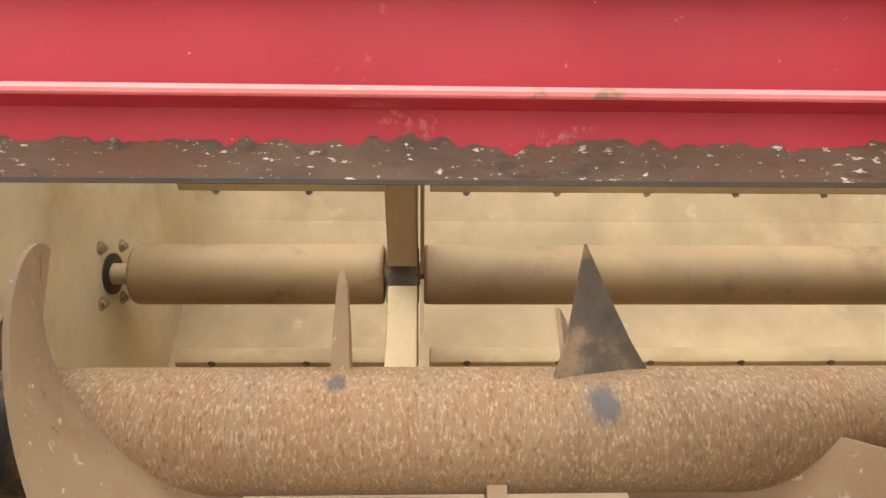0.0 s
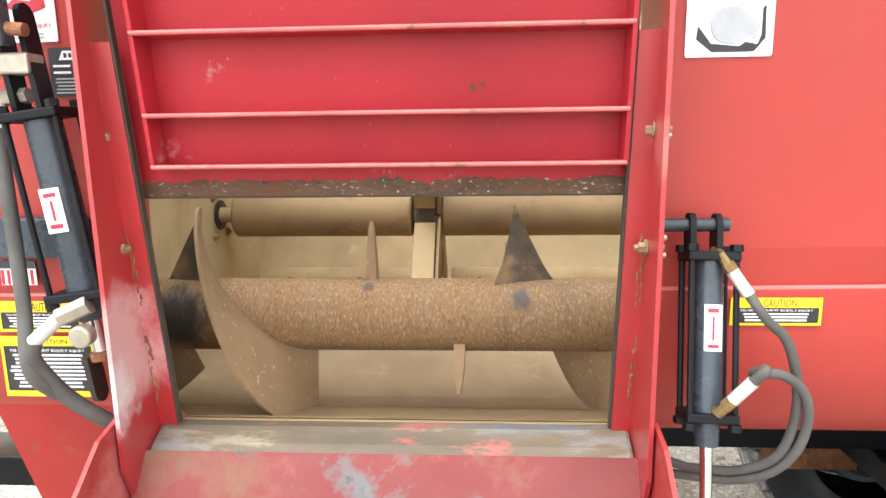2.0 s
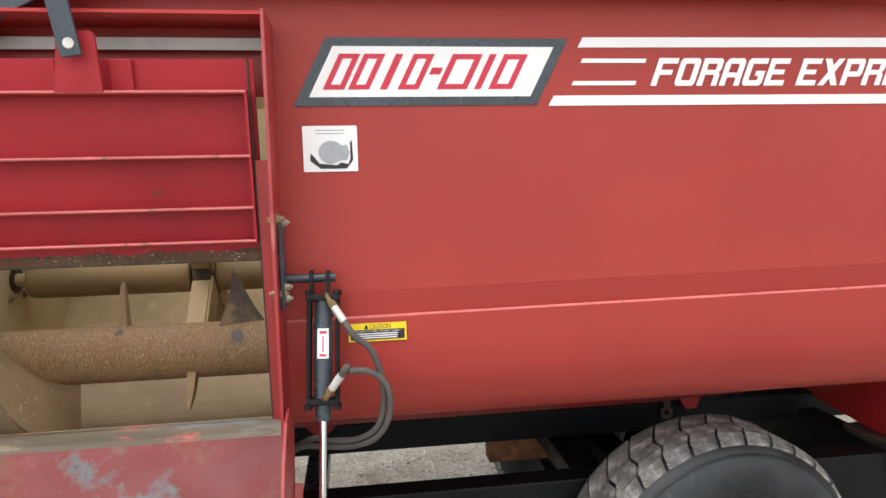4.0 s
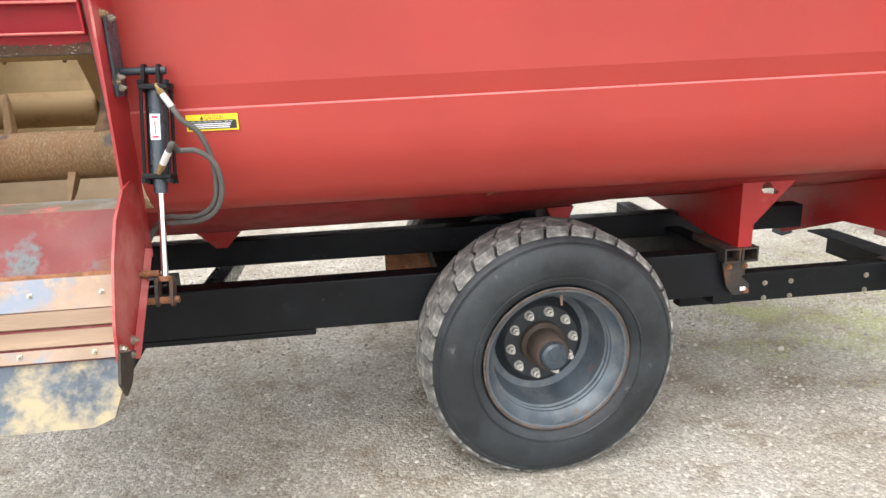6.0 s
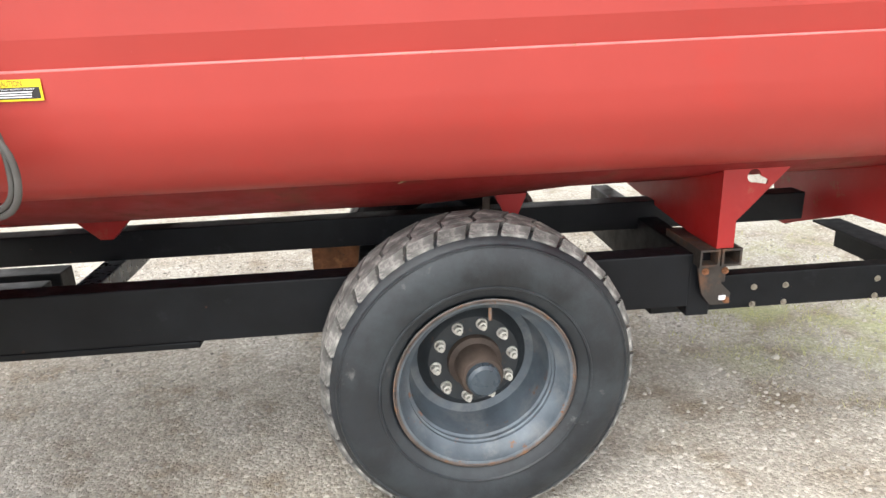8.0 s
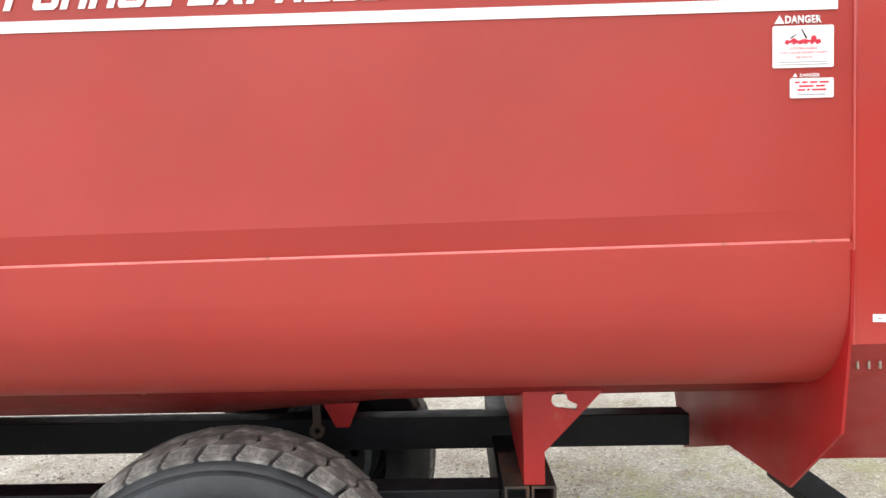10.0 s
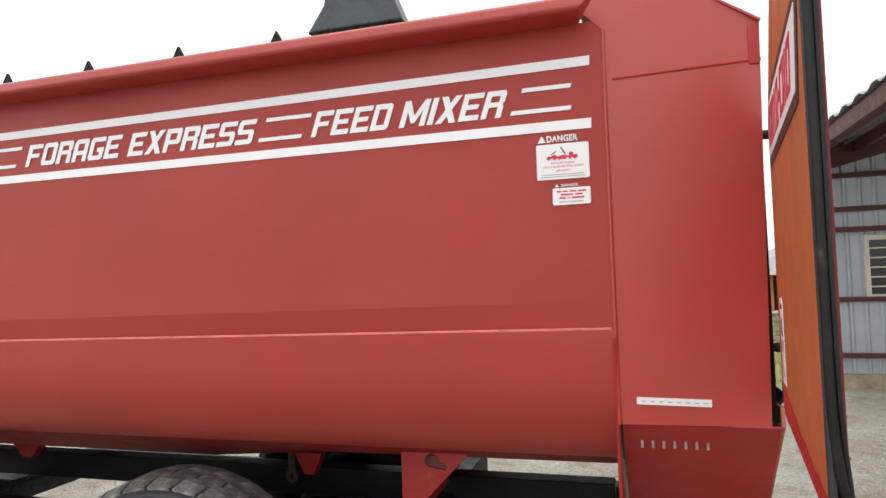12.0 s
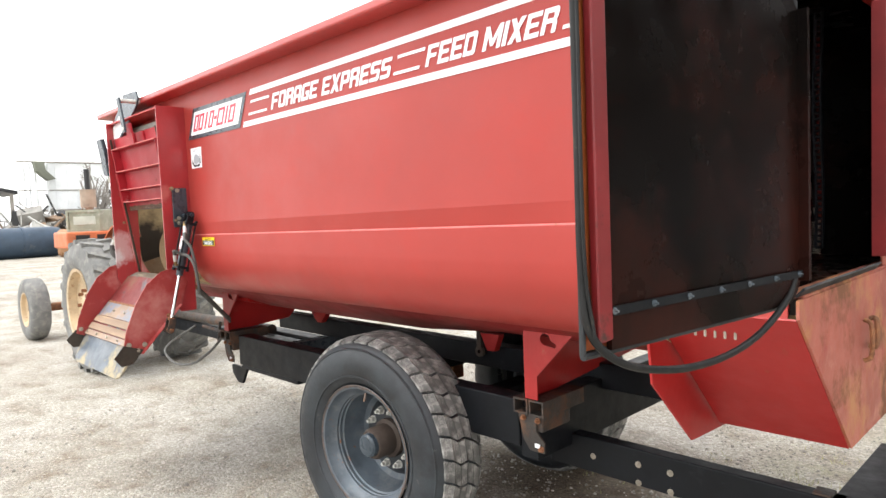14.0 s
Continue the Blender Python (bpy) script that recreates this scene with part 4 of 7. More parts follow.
scale_bracket(2.02)
scale_bracket(-0.73)
# a clevis hangs under the pan
bm = B()
box(bm, (1.235, 0.905, 0.90), (1.265, 0.925, 1.0))
lathe(bm, [(0.0, 0.012), (0.0, 0.03), (0.018, 0.03), (0.018, 0.012), (0.0, 0.012)], (1.25, 0.906, 0.885), (0, 1, 0), 18)
part("hanging_clevis", bm, hub_rust, wagon, "dusty steel clevis")
for x in (2.347, 2.487, 2.13, 2.9):
    for z in (0.593, 0.515) if x > 2.2 else (0.575,):
        bm = B()
        bolt(bm, (x, 0.67, z), (0, -1, 0), 0.009, 0.008)
        part("frame_bolt", bm, zinc, wagon)
# weld bead down the joint of tub and rear box
bm = B()
rod(bm, (X1 + 0.001, -0.002, 1.37), (X1 + 0.001, -0.002, 2.44), 0.005, seg=8)
part("corner_bead", bm, red, wagon, smooth=True)

# ---- wheels ----
def wheel_at(x, y, s):
    """A wide trailer wheel whose outer face looks along -y (s = 1) or +y (s = -1)."""
    R, W, Z = 0.550, 0.36, 0.520
    c, ax = Vector((x, y, Z)), Vector((0, s, 0))
    bm = B()
    lathe(bm, [(0.03, 0.316), (0.024, 0.312), (0.03, 0.296), (0.06, 0.288), (0.085, 0.262), (0.17, 0.254), (0.225, 0.245), (0.25, 0.232), (0.262, 0.20)], c, ax, 56)
    w = part("wheel", bm, rim_steel, wagon, "blue-grey steel wheel with a wide black tyre", smooth=True)
    bm = B()
    half = [(0.045, 0.312), (0.02, 0.335), (0.004, 0.38), (0.0, 0.425), (0.008, 0.466), (0.024, 0.498), (0.044, 0.518), (0.066, 0.530), (0.10, R - 0.018)]
    lathe(bm, half + [(W / 2, R - 0.013)] + [(W - q, rr) for q, rr in reversed(half)], c, ax, 72)
    for v in bm.verts:
        v.co.z = max(v.co.z, 0.004)
    part("tyre", bm, tyre_rubber, w, smooth=True)
    bm = B()
    lathe(bm, [(0.034, 0.308), (0.026, 0.316), (0.024, 0.312), (0.027, 0.304), (0.034, 0.302)], c, ax, 56)
    part("rim_edge", bm, rim_lip, w, smooth=True)
    bm = B()
    lathe(bm, [(0.262, 0.205), (0.25, 0.19), (0.235, 0.18), (0.225, 0.168), (0.225, 0.085)], c, ax, 48)
    part("wheel_disc", bm, disc_steel, w, smooth=True)
    for dy, rr in ((0.009, 0.362), (0.022, 0.494)):
        bm = B()
        lathe(bm, [(dy + 0.006, rr - 0.008), (dy - 0.003, rr - 0.003), (dy - 0.003, rr + 0.003), (dy + 0.006, rr + 0.008)], c, ax, 64)
        for v in bm.verts:
            v.co.z = max(v.co.z, 0.004)
        part("sidewall_ridge", bm, tyre_rubber, w, smooth=True)
    for dy, rr in ((0.10, 0.262), (0.125, 0.258)):
        bm = B()
        lathe(bm, [(dy - 0.006, rr + 0.001), (dy, rr - 0.007), (dy + 0.006, rr - 0.001)], c, ax, 56)
        part("rim_ridge", bm, rim_steel, w, smooth=True)
    bm = B()
    lathe(bm, [(0.225, 0.100), (0.20, 0.098), (0.19, 0.080), (0.10, 0.078), (0.085, 0.070), (0.085, 0.05)], c, ax, 32)
    hub = part("hub", bm, hub_rust, w, "rusty brown hub", smooth=True)
    bm = B()
    lathe(bm, [(0.09, 0.060), (0.062, 0.058), (0.052, 0.048), (0.048, 0.0)], c, ax, 32)
    part("hub_cap", bm, navy, hub, "dark blue hub cap", smooth=True)
    for k in range(10):
        a = radians(36 * k + 6)
        p = c + Vector((0.143 * math.cos(a), 0.225 * s, 0.143 * math.sin(a)))
        bm = B()
        rod(bm, p, p - ax * 0.006, 0.021, seg=14)
        rod(bm, p, p - ax * 0.028, 0.0165, seg=6)
        rod(bm, p, p - ax * 0.045, 0.009, seg=8)
        part("wheel_nut", bm, nut_steel, w)
    bm = B()
    rod(bm, c + Vector((0.02, 0.05 * s, 0.275)), c + Vector((0.018, 0.04 * s, 0.235)), 0.006, seg=8)
    part("valve", bm, rim_lip, w)
    # tread: six rows of worn blocks between wavy cross grooves
    n = 32
    rows = tuple(0.046 + (W - 0.092) * k / 6 for k in range(7))
    wave = (0.0, 0.16, 0.44, 0.40, 0.62, 0.92, 1.0)
    shapes = []
    for j in range(6):
        a, b = rows[j] + 0.0026, rows[j + 1] - 0.0026
        shapes.append([(a, wave[j] - 0.437), (b, wave[j + 1] - 0.437), (b, wave[j + 1] + 0.437), (a, wave[j] + 0.437)])
    step = 2 * math.pi / n
    for j, sh in enumerate(shapes):
        me = bpy.data.meshes.new("tread_block")
        q = B()
        low, top = [], []
        for sy, sa in sh:
            drop = 0.36 * max(0.0, 0.085 - min(sy, W - sy)) + 0.9 * max(0.0, 0.058 - min(sy, W - sy))
            r, h = R - 0.024 - drop, R + 0.002 - drop
            a = sa * step
            low.append(q.verts.new((r * math.sin(a), sy * s, r * math.cos(a))))
            top.append(q.verts.new((h * math.sin(a), sy * s, h * math.cos(a))))
        q.faces.new(top)
        for i in range(4):
            q.faces.new((low[i], low[(i + 1) % 4], top[(i + 1) % 4], top[i]))
        bmesh.ops.recalc_face_normals(q, faces=q.faces)
        q.to_mesh(me), q.free()
        me.materials.append(tread_rubber)
        for k in range(n):
            ob = new("tread_block", me)
            ob.parent = w
            ob.matrix_local = Matrix.Translation(c - ORIGIN[w.name]) @ Matrix.Rotation(step * k, 4, "Y")
    return w


for wheel_y, wheel_side, toe in ((0.135, 1, 4.5), (1.865, -1, 0)):
    hub_at = Matrix.Translation((1.128, wheel_y - 1.0, 0.520))
    # the near wheel stands a little askew on its worn axle
    wheel_at(1.128, wheel_y, wheel_side).matrix_basis = hub_at @ Matrix.Rotation(radians(toe), 4, "Z") @ hub_at.inverted()

# ---- lettering and stickers ----
SIDE = Matrix(((1, 0, 0, 0), (0, 0, -1, 0), (0, 1, 0, 0), (0, 0, 0, 1)))  # u along x, v up, facing the side


def flat(name, pts, m, material, parent, label="", t=0.0012, lift=0.0):
    bm = B()
    prism(bm, pts, "z", lift, lift + t)
    bm.transform(m)
    return part(name, bm, material, parent, label)


def rect(u0, v0, u1, v1, cut=0.0):
    if not cut:
        return [(u0, v0), (u1, v0), (u1, v1), (u0, v1)]
    return [(u0 + cut, v0), (u1 - cut, v0), (u1, v0 + cut), (u1, v1 - cut), (u1 - cut, v1), (u0 + cut, v1), (u0, v1 - cut), (u0, v0 + cut)]


def lettering(name, words, u0, v0, u1, v1, m, material, parent, bold=0.0, lift=0.0, label=""):
    cu = bpy.data.curves.new("words", "FONT")
    cu.body, cu.offset, cu.resolution_u, cu.space_character = words, bold, 3, 1.0 + bold * 2.2
    tmp = bpy.data.objects.new("words", cu)
    scene.collection.objects.link(tmp)
    me = bpy.data.meshes.new_from_object(tmp.evaluated_get(bpy.context.evaluated_depsgraph_get()))
    bpy.data.objects.remove(tmp)
    co = np.array([v.co[:2] for v in me.vertices])
    lo, hi = co.min(0), co.max(0)
    bm = B()
    bm.from_mesh(me)
    bpy.data.meshes.remove(me)
    for v in bm.verts:
        k = (np.array(v.co[:2]) - lo) / (hi - lo)
        v.co = (u0 + (u1 - u0) * k[0], v0 + (v1 - v0) * k[1], lift)
    ext = bmesh.ops.extrude_face_region(bm, geom=bm.faces[:])
    bmesh.ops.translate(bm, vec=(0, 0, 0.0004), verts=[g for g in ext["geom"] if isinstance(g, bmesh.types.BMVert)])
    bm.transform(m)
    return part(name, bm, material, parent, label)


def print_rows(u0, v0, u1, v1, n, m, material, parent, seed=0, fill=0.55, lift=0.0012, ragged=0.25):
    """Small print that cannot be read: one plain bar a line."""
    r = random.Random(seed)
    h = (v1 - v0) / n
    for k in range(n):
        w = (u1 - u0) * (1 - ragged * r.random())
        a = u0 + (u1 - u0 - w) / 2
        flat("print_bar", rect(a, v1 - h * (k + 0.5 + fill / 2), a + w, v1 - h * (k + 0.5 - fill / 2)), m, material, parent, lift=lift, t=0.0006)


def strokes(ch):
    """The strokes of one square-cut block capital in a unit box, as abutting convex outlines."""
    s, t = 0.28, 0.2

    def r(a, b, c, d):
        return [(a, b), (c, b), (c, d), (a, d)]
    round_left = [(0, 0.11), (0.11, 0), (s, 0), (s, 1), (0.11, 1), (0, 0.89)]
    round_right = [(1 - s, 0), (0.89, 0), (1, 0.11), (1, 0.89), (0.89, 1), (1 - s, 1)]
    top, foot, stem = r(s, 1 - t, 1 - s, 1), r(s, 0, 1 - s, t), r(0, 0, s, 1)
    bowl = [(1 - s, 0.5), (0.91, 0.5), (1, 0.6), (1, 0.89), (0.89, 1), (1 - s, 1)]
    return {
        "E": [stem, r(s, 0, 1, t), r(s, 0.41, 0.86, 0.59), r(s, 1 - t, 1, 1)],
        "F": [stem, r(s, 0.40, 0.86, 0.58), r(s, 1 - t, 1, 1)],
        "O": [round_left, round_right, top, foot],
        "D": [stem, round_right, top, foot],
        "R": [stem, top, bowl, r(s, 0.40, 1 - s, 0.58), [(1 - s, 0), (1, 0), (1, 0.40), (0.91, 0.5), (1 - s, 0.5)]],
        "P": [stem, top, r(s, 0.33, 1 - s, 0.52), [(1 - s, 0.33), (0.89, 0.33), (1, 0.44), (1, 0.89), (0.89, 1), (1 - s, 1)]],
        "A": [[(0, 0), (s, 0), (s, 1), (0.16, 1), (0, 0.84)], [(1 - s, 0), (1, 0), (1, 0.89), (0.89, 1), (1 - s, 1)], top, r(s, 0.30, 1 - s, 0.48)],
        "G": [round_left, r(s, 1 - t, 1, 1), foot, [(1 - s, 0), (0.89, 0), (1, 0.11), (1, 0.54), (1 - s, 0.54)], r(0.54, 0.36, 1 - s, 0.54)],
        "S": [r(s, 1 - t, 1, 1), [(0, 0.52), (0.11, 0.41), (s, 0.41), (s, 1), (0.11, 1), (0, 0.89)], r(s, 0.41, 1 - s, 0.59),
              [(1 - s, 0), (0.89, 0), (1, 0.11), (1, 0.48), (0.89, 0.59), (1 - s, 0.59)], r(0, 0, 1 - s, t)],
        "X": [[(0, 0), (0.32, 0), (1, 1), (0.68, 1)], [(0.68, 0), (1, 0), (0.66, 0.5), (0.5, 0.265)], [(0.32, 1), (0, 1), (0.34, 0.5), (0.5, 0.735)]],
        "M": [r(0, 0, 0.21, 1), r(0.79, 0, 1, 1), [(0.21, 1), (0.21, 0.58), (0.43, 0.14), (0.5, 0.14), (0.5, 0.42)], [(0.5, 0.42), (0.5, 0.14), (0.57, 0.14), (0.79, 0.58), (0.79, 1)]],
        "I": [r(0, 0, 1, 1)],
    }[ch]


def block_letters(name, words, u0, v0, u1, v1, m, material, parent, label="", slant=0.34):
    """Slanted square-cut capitals between u0 and u1."""
    wide = {"M": 1.35, "I": 0.30, "X": 1.05}
    gap, h = 0.13, v1 - v0
    total = sum(wide.get(c, 1.0) for c in words) + gap * (len(words) - 1)
    k = (u1 - u0 - slant * h) / total
    bm, x = B(), 0.0
    for c in words:
        w = wide.get(c, 1.0)
        for pts in strokes(c):
            prism(bm, [(u0 + k * (x + w * p) + slant * h * q, v0 + h * q) for p, q in pts], "z", 0.0, 0.0012)
        x += w + gap
    bm.transform(m)
    return part(name, bm, material, parent, label)


S = Matrix.Translation((0, -0.002, 0)) @ SIDE
# long stripes with slanted front ends
flat("stripe", [(0.503, 2.332), (2.727, 2.346), (2.728, 2.373), (0.518, 2.360)], S, white, wagon)
flat("stripe", [(0.418, 2.172), (2.725, 2.172), (2.726, 2.200), (0.434, 2.200)], S, white, wagon)
for v, spans in ((2.290, ((0.512, 0.704), (1.714, 1.874), (2.536, 2.673))), (2.228, ((0.486, 0.674), (1.684, 1.838), (2.502, 2.671)))):
    for a, b in spans:
        flat("thin_stripe", [(a, v), (b, v), (b + 0.004, v + 0.012), (a + 0.005, v + 0.012)], S, white, wagon)
for words, a, b in (("FORAGE", 0.720, 1.158), ("EXPRESS", 1.172, 1.685), ("FEED", 1.872, 2.154), ("MIXER", 2.164, 2.500)):
    block_letters("lettering", words, a, 2.226, b, 2.304, S, white, wagon, label="bold slanted white lettering")
# maker's badge: a dark frame, a white field and red slanted shapes


def badge(m, u0, v0, u1, v1, slant, parent, dark):
    def para(a, b, c, d):
        return [(a + slant * (b - v0) / (v1 - v0), b), (c + slant * (b - v0) / (v1 - v0), b), (c + slant * (d - v0) / (v1 - v0), d), (a + slant * (d - v0) / (v1 - v0), d)]
    w, h = u1 - u0, v1 - v0
    b = flat("badge", para(u0, v0, u1, v1), m, dark, parent, "white badge with a dark frame and red shapes")
    flat("badge_field", para(u0 + 0.045 * w, v0 + 0.13 * h, u1 - 0.045 * w, v1 - 0.13 * h), m, white, b, lift=0.0012)
    # seven plain slanted frames and a dash
    for s, wd, rim_w in ((0.085, 0.085, 0.024), (0.185, 0.085, 0.024), (0.29, 0.075, 0.0), (0.385, 0.085, 0.024), (0.545, 0.125, 0.026), (0.70, 0.028, 0.0), (0.76, 0.10, 0.026)):
        a, c = u0 + s * w, u0 + (s + wd) * w
        lo, hi, e = v0 + 0.24 * h, v0 + 0.76 * h, rim_w * w
        if not rim_w:
            pieces = [para(a + 0.3 * (c - a) * (wd > 0.05), lo, c - 0.3 * (c - a) * (wd > 0.05), hi)]
        else:
            pieces = [para(a, lo, a + e, hi), para(c - e, lo, c, hi), para(a + e, hi - e * 0.8, c - e, hi), para(a + e, lo, c - e, lo + e * 0.8)]
        for p in pieces:
            flat("badge_shape", p, m, red_ink, b, lift=0.0024)
    flat("badge_shape", para(u0 + 0.485 * w, v0 + 0.46 * h, u0 + 0.53 * w, v0 + 0.56 * h), m, red_ink, b, lift=0.0024)
    return b


badge(S, -0.285, 2.175, 0.384, 2.356, 0.091, wagon, navy)
# square sticker with a grey outline drawing of the machine
st = flat("square_sticker", rect(-0.265, 2.0, -0.119, 2.123, 0.003), S, white, wagon, "white sticker with a small grey machine drawing")
arc = [(-0.190 + 0.034 * math.cos(radians(a)), 2.052 + 0.031 * math.sin(radians(a))) for a in range(35, 290, 15)] + [(-0.165, 2.03), (-0.148, 2.03), (-0.141, 2.05), (-0.148, 2.072)]
flat("drawing", arc, S, grey_ink, st, lift=0.0018)
flat("drawing_base", [(-0.245, 2.05), (-0.24, 2.045), (-0.222, 2.022), (-0.175, 2.017), (-0.165, 2.024), (-0.145, 2.02), (-0.139, 2.035), (-0.139, 2.078), (-0.134, 2.084), (-0.132, 2.03), (-0.15, 2.008), (-0.22, 2.008), (-0.247, 2.03)], S, ink, st, lift=0.0014)
print_rows(-0.235, 2.098, -0.150, 2.115, 2, S, grey_ink, st, 3, 0.3)
SL = Matrix.Translation((0, -0.010, 0)) @ SIDE


def caution(u0, v0, u1, v1, m, seed, head, lines=2, word="CAUTION"):
    st = flat("caution_sticker", rect(u0, v0, u1, v1), m, yellow, wagon, "yellow and black caution sticker")
    w, h = u1 - u0, v1 - v0
    flat("black_field", rect(u0 + 0.035 * w, v0 + 0.1 * h, u1 - 0.035 * w, v1 - head * h), m, ink, st, lift=0.0012)
    lettering("sticker_word", word, u0 + 0.36 * w, v1 - (head - 0.04) * h, u0 + 0.72 * w, v1 - 0.05 * h, m, ink, st, lift=0.0012)
    flat("triangle", [(u0 + 0.27 * w, v1 - (head - 0.04) * h), (u0 + 0.34 * w, v1 - (head - 0.04) * h), (u0 + 0.305 * w, v1 - 0.05 * h)], m, ink, st, lift=0.0012)
    top_ = v1 - (head + 0.05) * h
    line = (top_ - v0 - 0.14 * h) / (lines + 1)
    lettering("sticker_words", "TO HELP PREVENT BODILY INJURY", u0 + 0.10 * w, top_ - line * 0.85, u1 - 0.10 * w, top_, m, white, st, lift=0.0024)
    print_rows(u0 + 0.08 * w, v0 + 0.14 * h, u1 - 0.08 * w, top_ - line, lines, m, white, st, seed, 0.5, 0.0024)
    return st


caution(-0.162, 1.525, 0.0, 1.577, SL, 5, 0.36, 3)
# danger stickers by the rear
lettering("sticker_word", "DANGER", 2.602, 2.141, 2.688, 2.160, S, white, wagon, bold=0.04)
flat("triangle", [(2.577, 2.141), (2.600, 2.141), (2.5885, 2.161)], S, white, wagon)
st = flat("danger_sticker", rect(2.572, 2.037, 2.716, 2.136, 0.003), S, white, wagon, "white danger sticker with red drawing")
flat("drawing", [(2.599, 2.094), (2.604, 2.103), (2.612, 2.101), (2.622, 2.107), (2.632, 2.100), (2.645, 2.104), (2.658, 2.101), (2.684, 2.103), (2.686, 2.094), (2.66, 2.097), (2.640, 2.093), (2.618, 2.096)], S, red_ink, st, lift=0.0013)
flat("drawing_blade", [(2.639, 2.126), (2.641, 2.127), (2.654, 2.106), (2.650, 2.105)], S, ink, st, lift=0.0013)
flat("drawing_blade", [(2.612, 2.107), (2.614, 2.105), (2.628, 2.114), (2.627, 2.116)], S, ink, st, lift=0.0013)
for u in (2.606, 2.622, 2.636, 2.650, 2.664, 2.677):
    flat("drawing_wheel", [(u + 0.0035 * math.cos(a * math.pi / 4), 2.0945 + 0.0035 * math.sin(a * math.pi / 4)) for a in range(8)], S, red_ink, st, lift=0.0019)
flat("drawing_drum", [(2.668 + 0.0065 * math.cos(a * math.pi / 5), 2.105 + 0.0065 * math.sin(a * math.pi / 5)) for a in range(10)], S, red_ink, st, lift=0.0025)
lettering("sticker_words", "ROTATING AUGERS", 2.612, 2.079, 2.676, 2.085, S, red_ink, st, lift=0.0013)
lettering("sticker_words", "CAN CAUSE SEVERE INJURY", 2.588, 2.068, 2.702, 2.075, S, red_ink, st, lift=0.0013)
lettering("sticker_words", "OR DEATH", 2.626, 2.058, 2.664, 2.064, S, red_ink, st, lift=0.0013)
print_rows(2.58, 2.041, 2.706, 2.053, 2, S, grey_ink, st, 7, 0.35, 0.0013)
lettering("sticker_word", "DANGER", 2.637, 2.015, 2.684, 2.023, S, white, wagon, bold=0.02)
flat("triangle", [(2.62, 2.015), (2.631, 2.015), (2.6255, 2.024)], S, white, wagon)
st = flat("danger_sticker", rect(2.613, 1.965, 2.716, 2.012, 0.003), S, white, wagon, "small white danger sticker")
for z, words in ((2.002, (0.011, 0.014, 0.018, 0.022)), (1.993, (0.034, 0.021)), (1.984, (0.018, 0.006, 0.034))):
    u = 2.6645 - (sum(words) + 0.005 * (len(words) - 1)) / 2
    for w_ in words:
        flat("print_bar", rect(u, z - 0.0021, u + w_, z + 0.0021), S, red_ink, st, lift=0.0013, t=0.0005)
        u += w_ + 0.005
print_rows(2.625, 1.969, 2.70, 1.977, 1, S, grey_ink, st, 9, 0.35, 0.0013)
SR = Matrix.Translation((X1, -0.003, 0)) @ Matrix.Rotation(math.atan(0.06), 4, "Z") @ Matrix.Translation((-X1, 0, 0)) @ SIDE
st = flat("reflective_strip", [(2.812, 1.424), (2.998, 1.418), (2.998, 1.437), (2.812, 1.443)], SR, white, wagon, "silvery reflective strip")
for k in range(8):
    flat("strip_mark", rect(2.824 + 0.022 * k, 1.4305 - 0.0007 * k, 2.834 + 0.022 * k, 1.4335 - 0.0007 * k), SR, grey_ink, st, lift=0.0012, t=0.0005)
# left of the gate: warning sticker, maker's plate, caution stickers
st = flat("danger_sticker", rect(-1.50, 2.05, -1.375, 2.152, 0.003), S, white, wagon, "white danger sticker with red drawing")
flat("drawing", [(-1.47, 2.11), (-1.45, 2.125), (-1.42, 2.12), (-1.395, 2.135), (-1.392, 2.11), (-1.42, 2.10)], S, red_ink, st, lift=0.0013)
lettering("sticker_words", "AUGERS", -1.455, 2.087, -1.415, 2.096, S, red_ink, st, lift=0.0013)
lettering("sticker_words", "CAUSE SEVERE INJURY", -1.485, 2.073, -1.385, 2.082, S, red_ink, st, lift=0.0013)
print_rows(-1.48, 2.055, -1.39, 2.067, 2, S, grey_ink, st, 2, 0.4, 0.0013)
st = flat("maker_plate", rect(-1.398, 1.953, -1.285, 2.040, 0.003), S, ink, wagon, "black maker plate with pale lettering bars")
flat("plate_badge", [(-1.378, 2.018), (-1.305, 2.018), (-1.298, 2.034), (-1.37, 2.034)], S, white, st, lift=0.0013)
for k in range(7):
    flat("plate_badge_bar", rect(-1.368 + 0.0093 * k, 2.022, -1.3625 + 0.0093 * k, 2.030), S, ink, st, lift=0.0026, t=0.0005)
for v in (2.0035, 1.992):
    flat("plate_field", rect(-1.352, v, -1.294, v + 0.008), S, white, st, lift=0.0013)
    flat("plate_bar", rect(-1.39, v + 0.002, -1.358, v + 0.006), S, white, st, lift=0.0013)
print_rows(-1.39, 1.957, -1.293, 1.988, 5, S, grey_ink, st, 4, 0.4, 0.0013)
caution(-1.557, 1.506, -1.390, 1.568, SL, 11, 0.36, 4)
caution(-1.562, 1.372, -1.371, 1.497, SL, 12, 0.16, 9)
flat("small_flag_sticker", rect(-1.540, 1.600, -1.469, 1.648), SL, white, wagon, "small striped sticker")
for k in range(6):
    flat("flag_bar", rect(-1.539 + 0.0117 * k, 1.601, -1.533 + 0.0117 * k, 1.630), SL, red_ink, wagon, lift=0.0012, t=0.0005)
flat("flag_top", rect(-1.540, 1.633, -1.469, 1.648), SL, navy, wagon, lift=0.0012, t=0.0005)

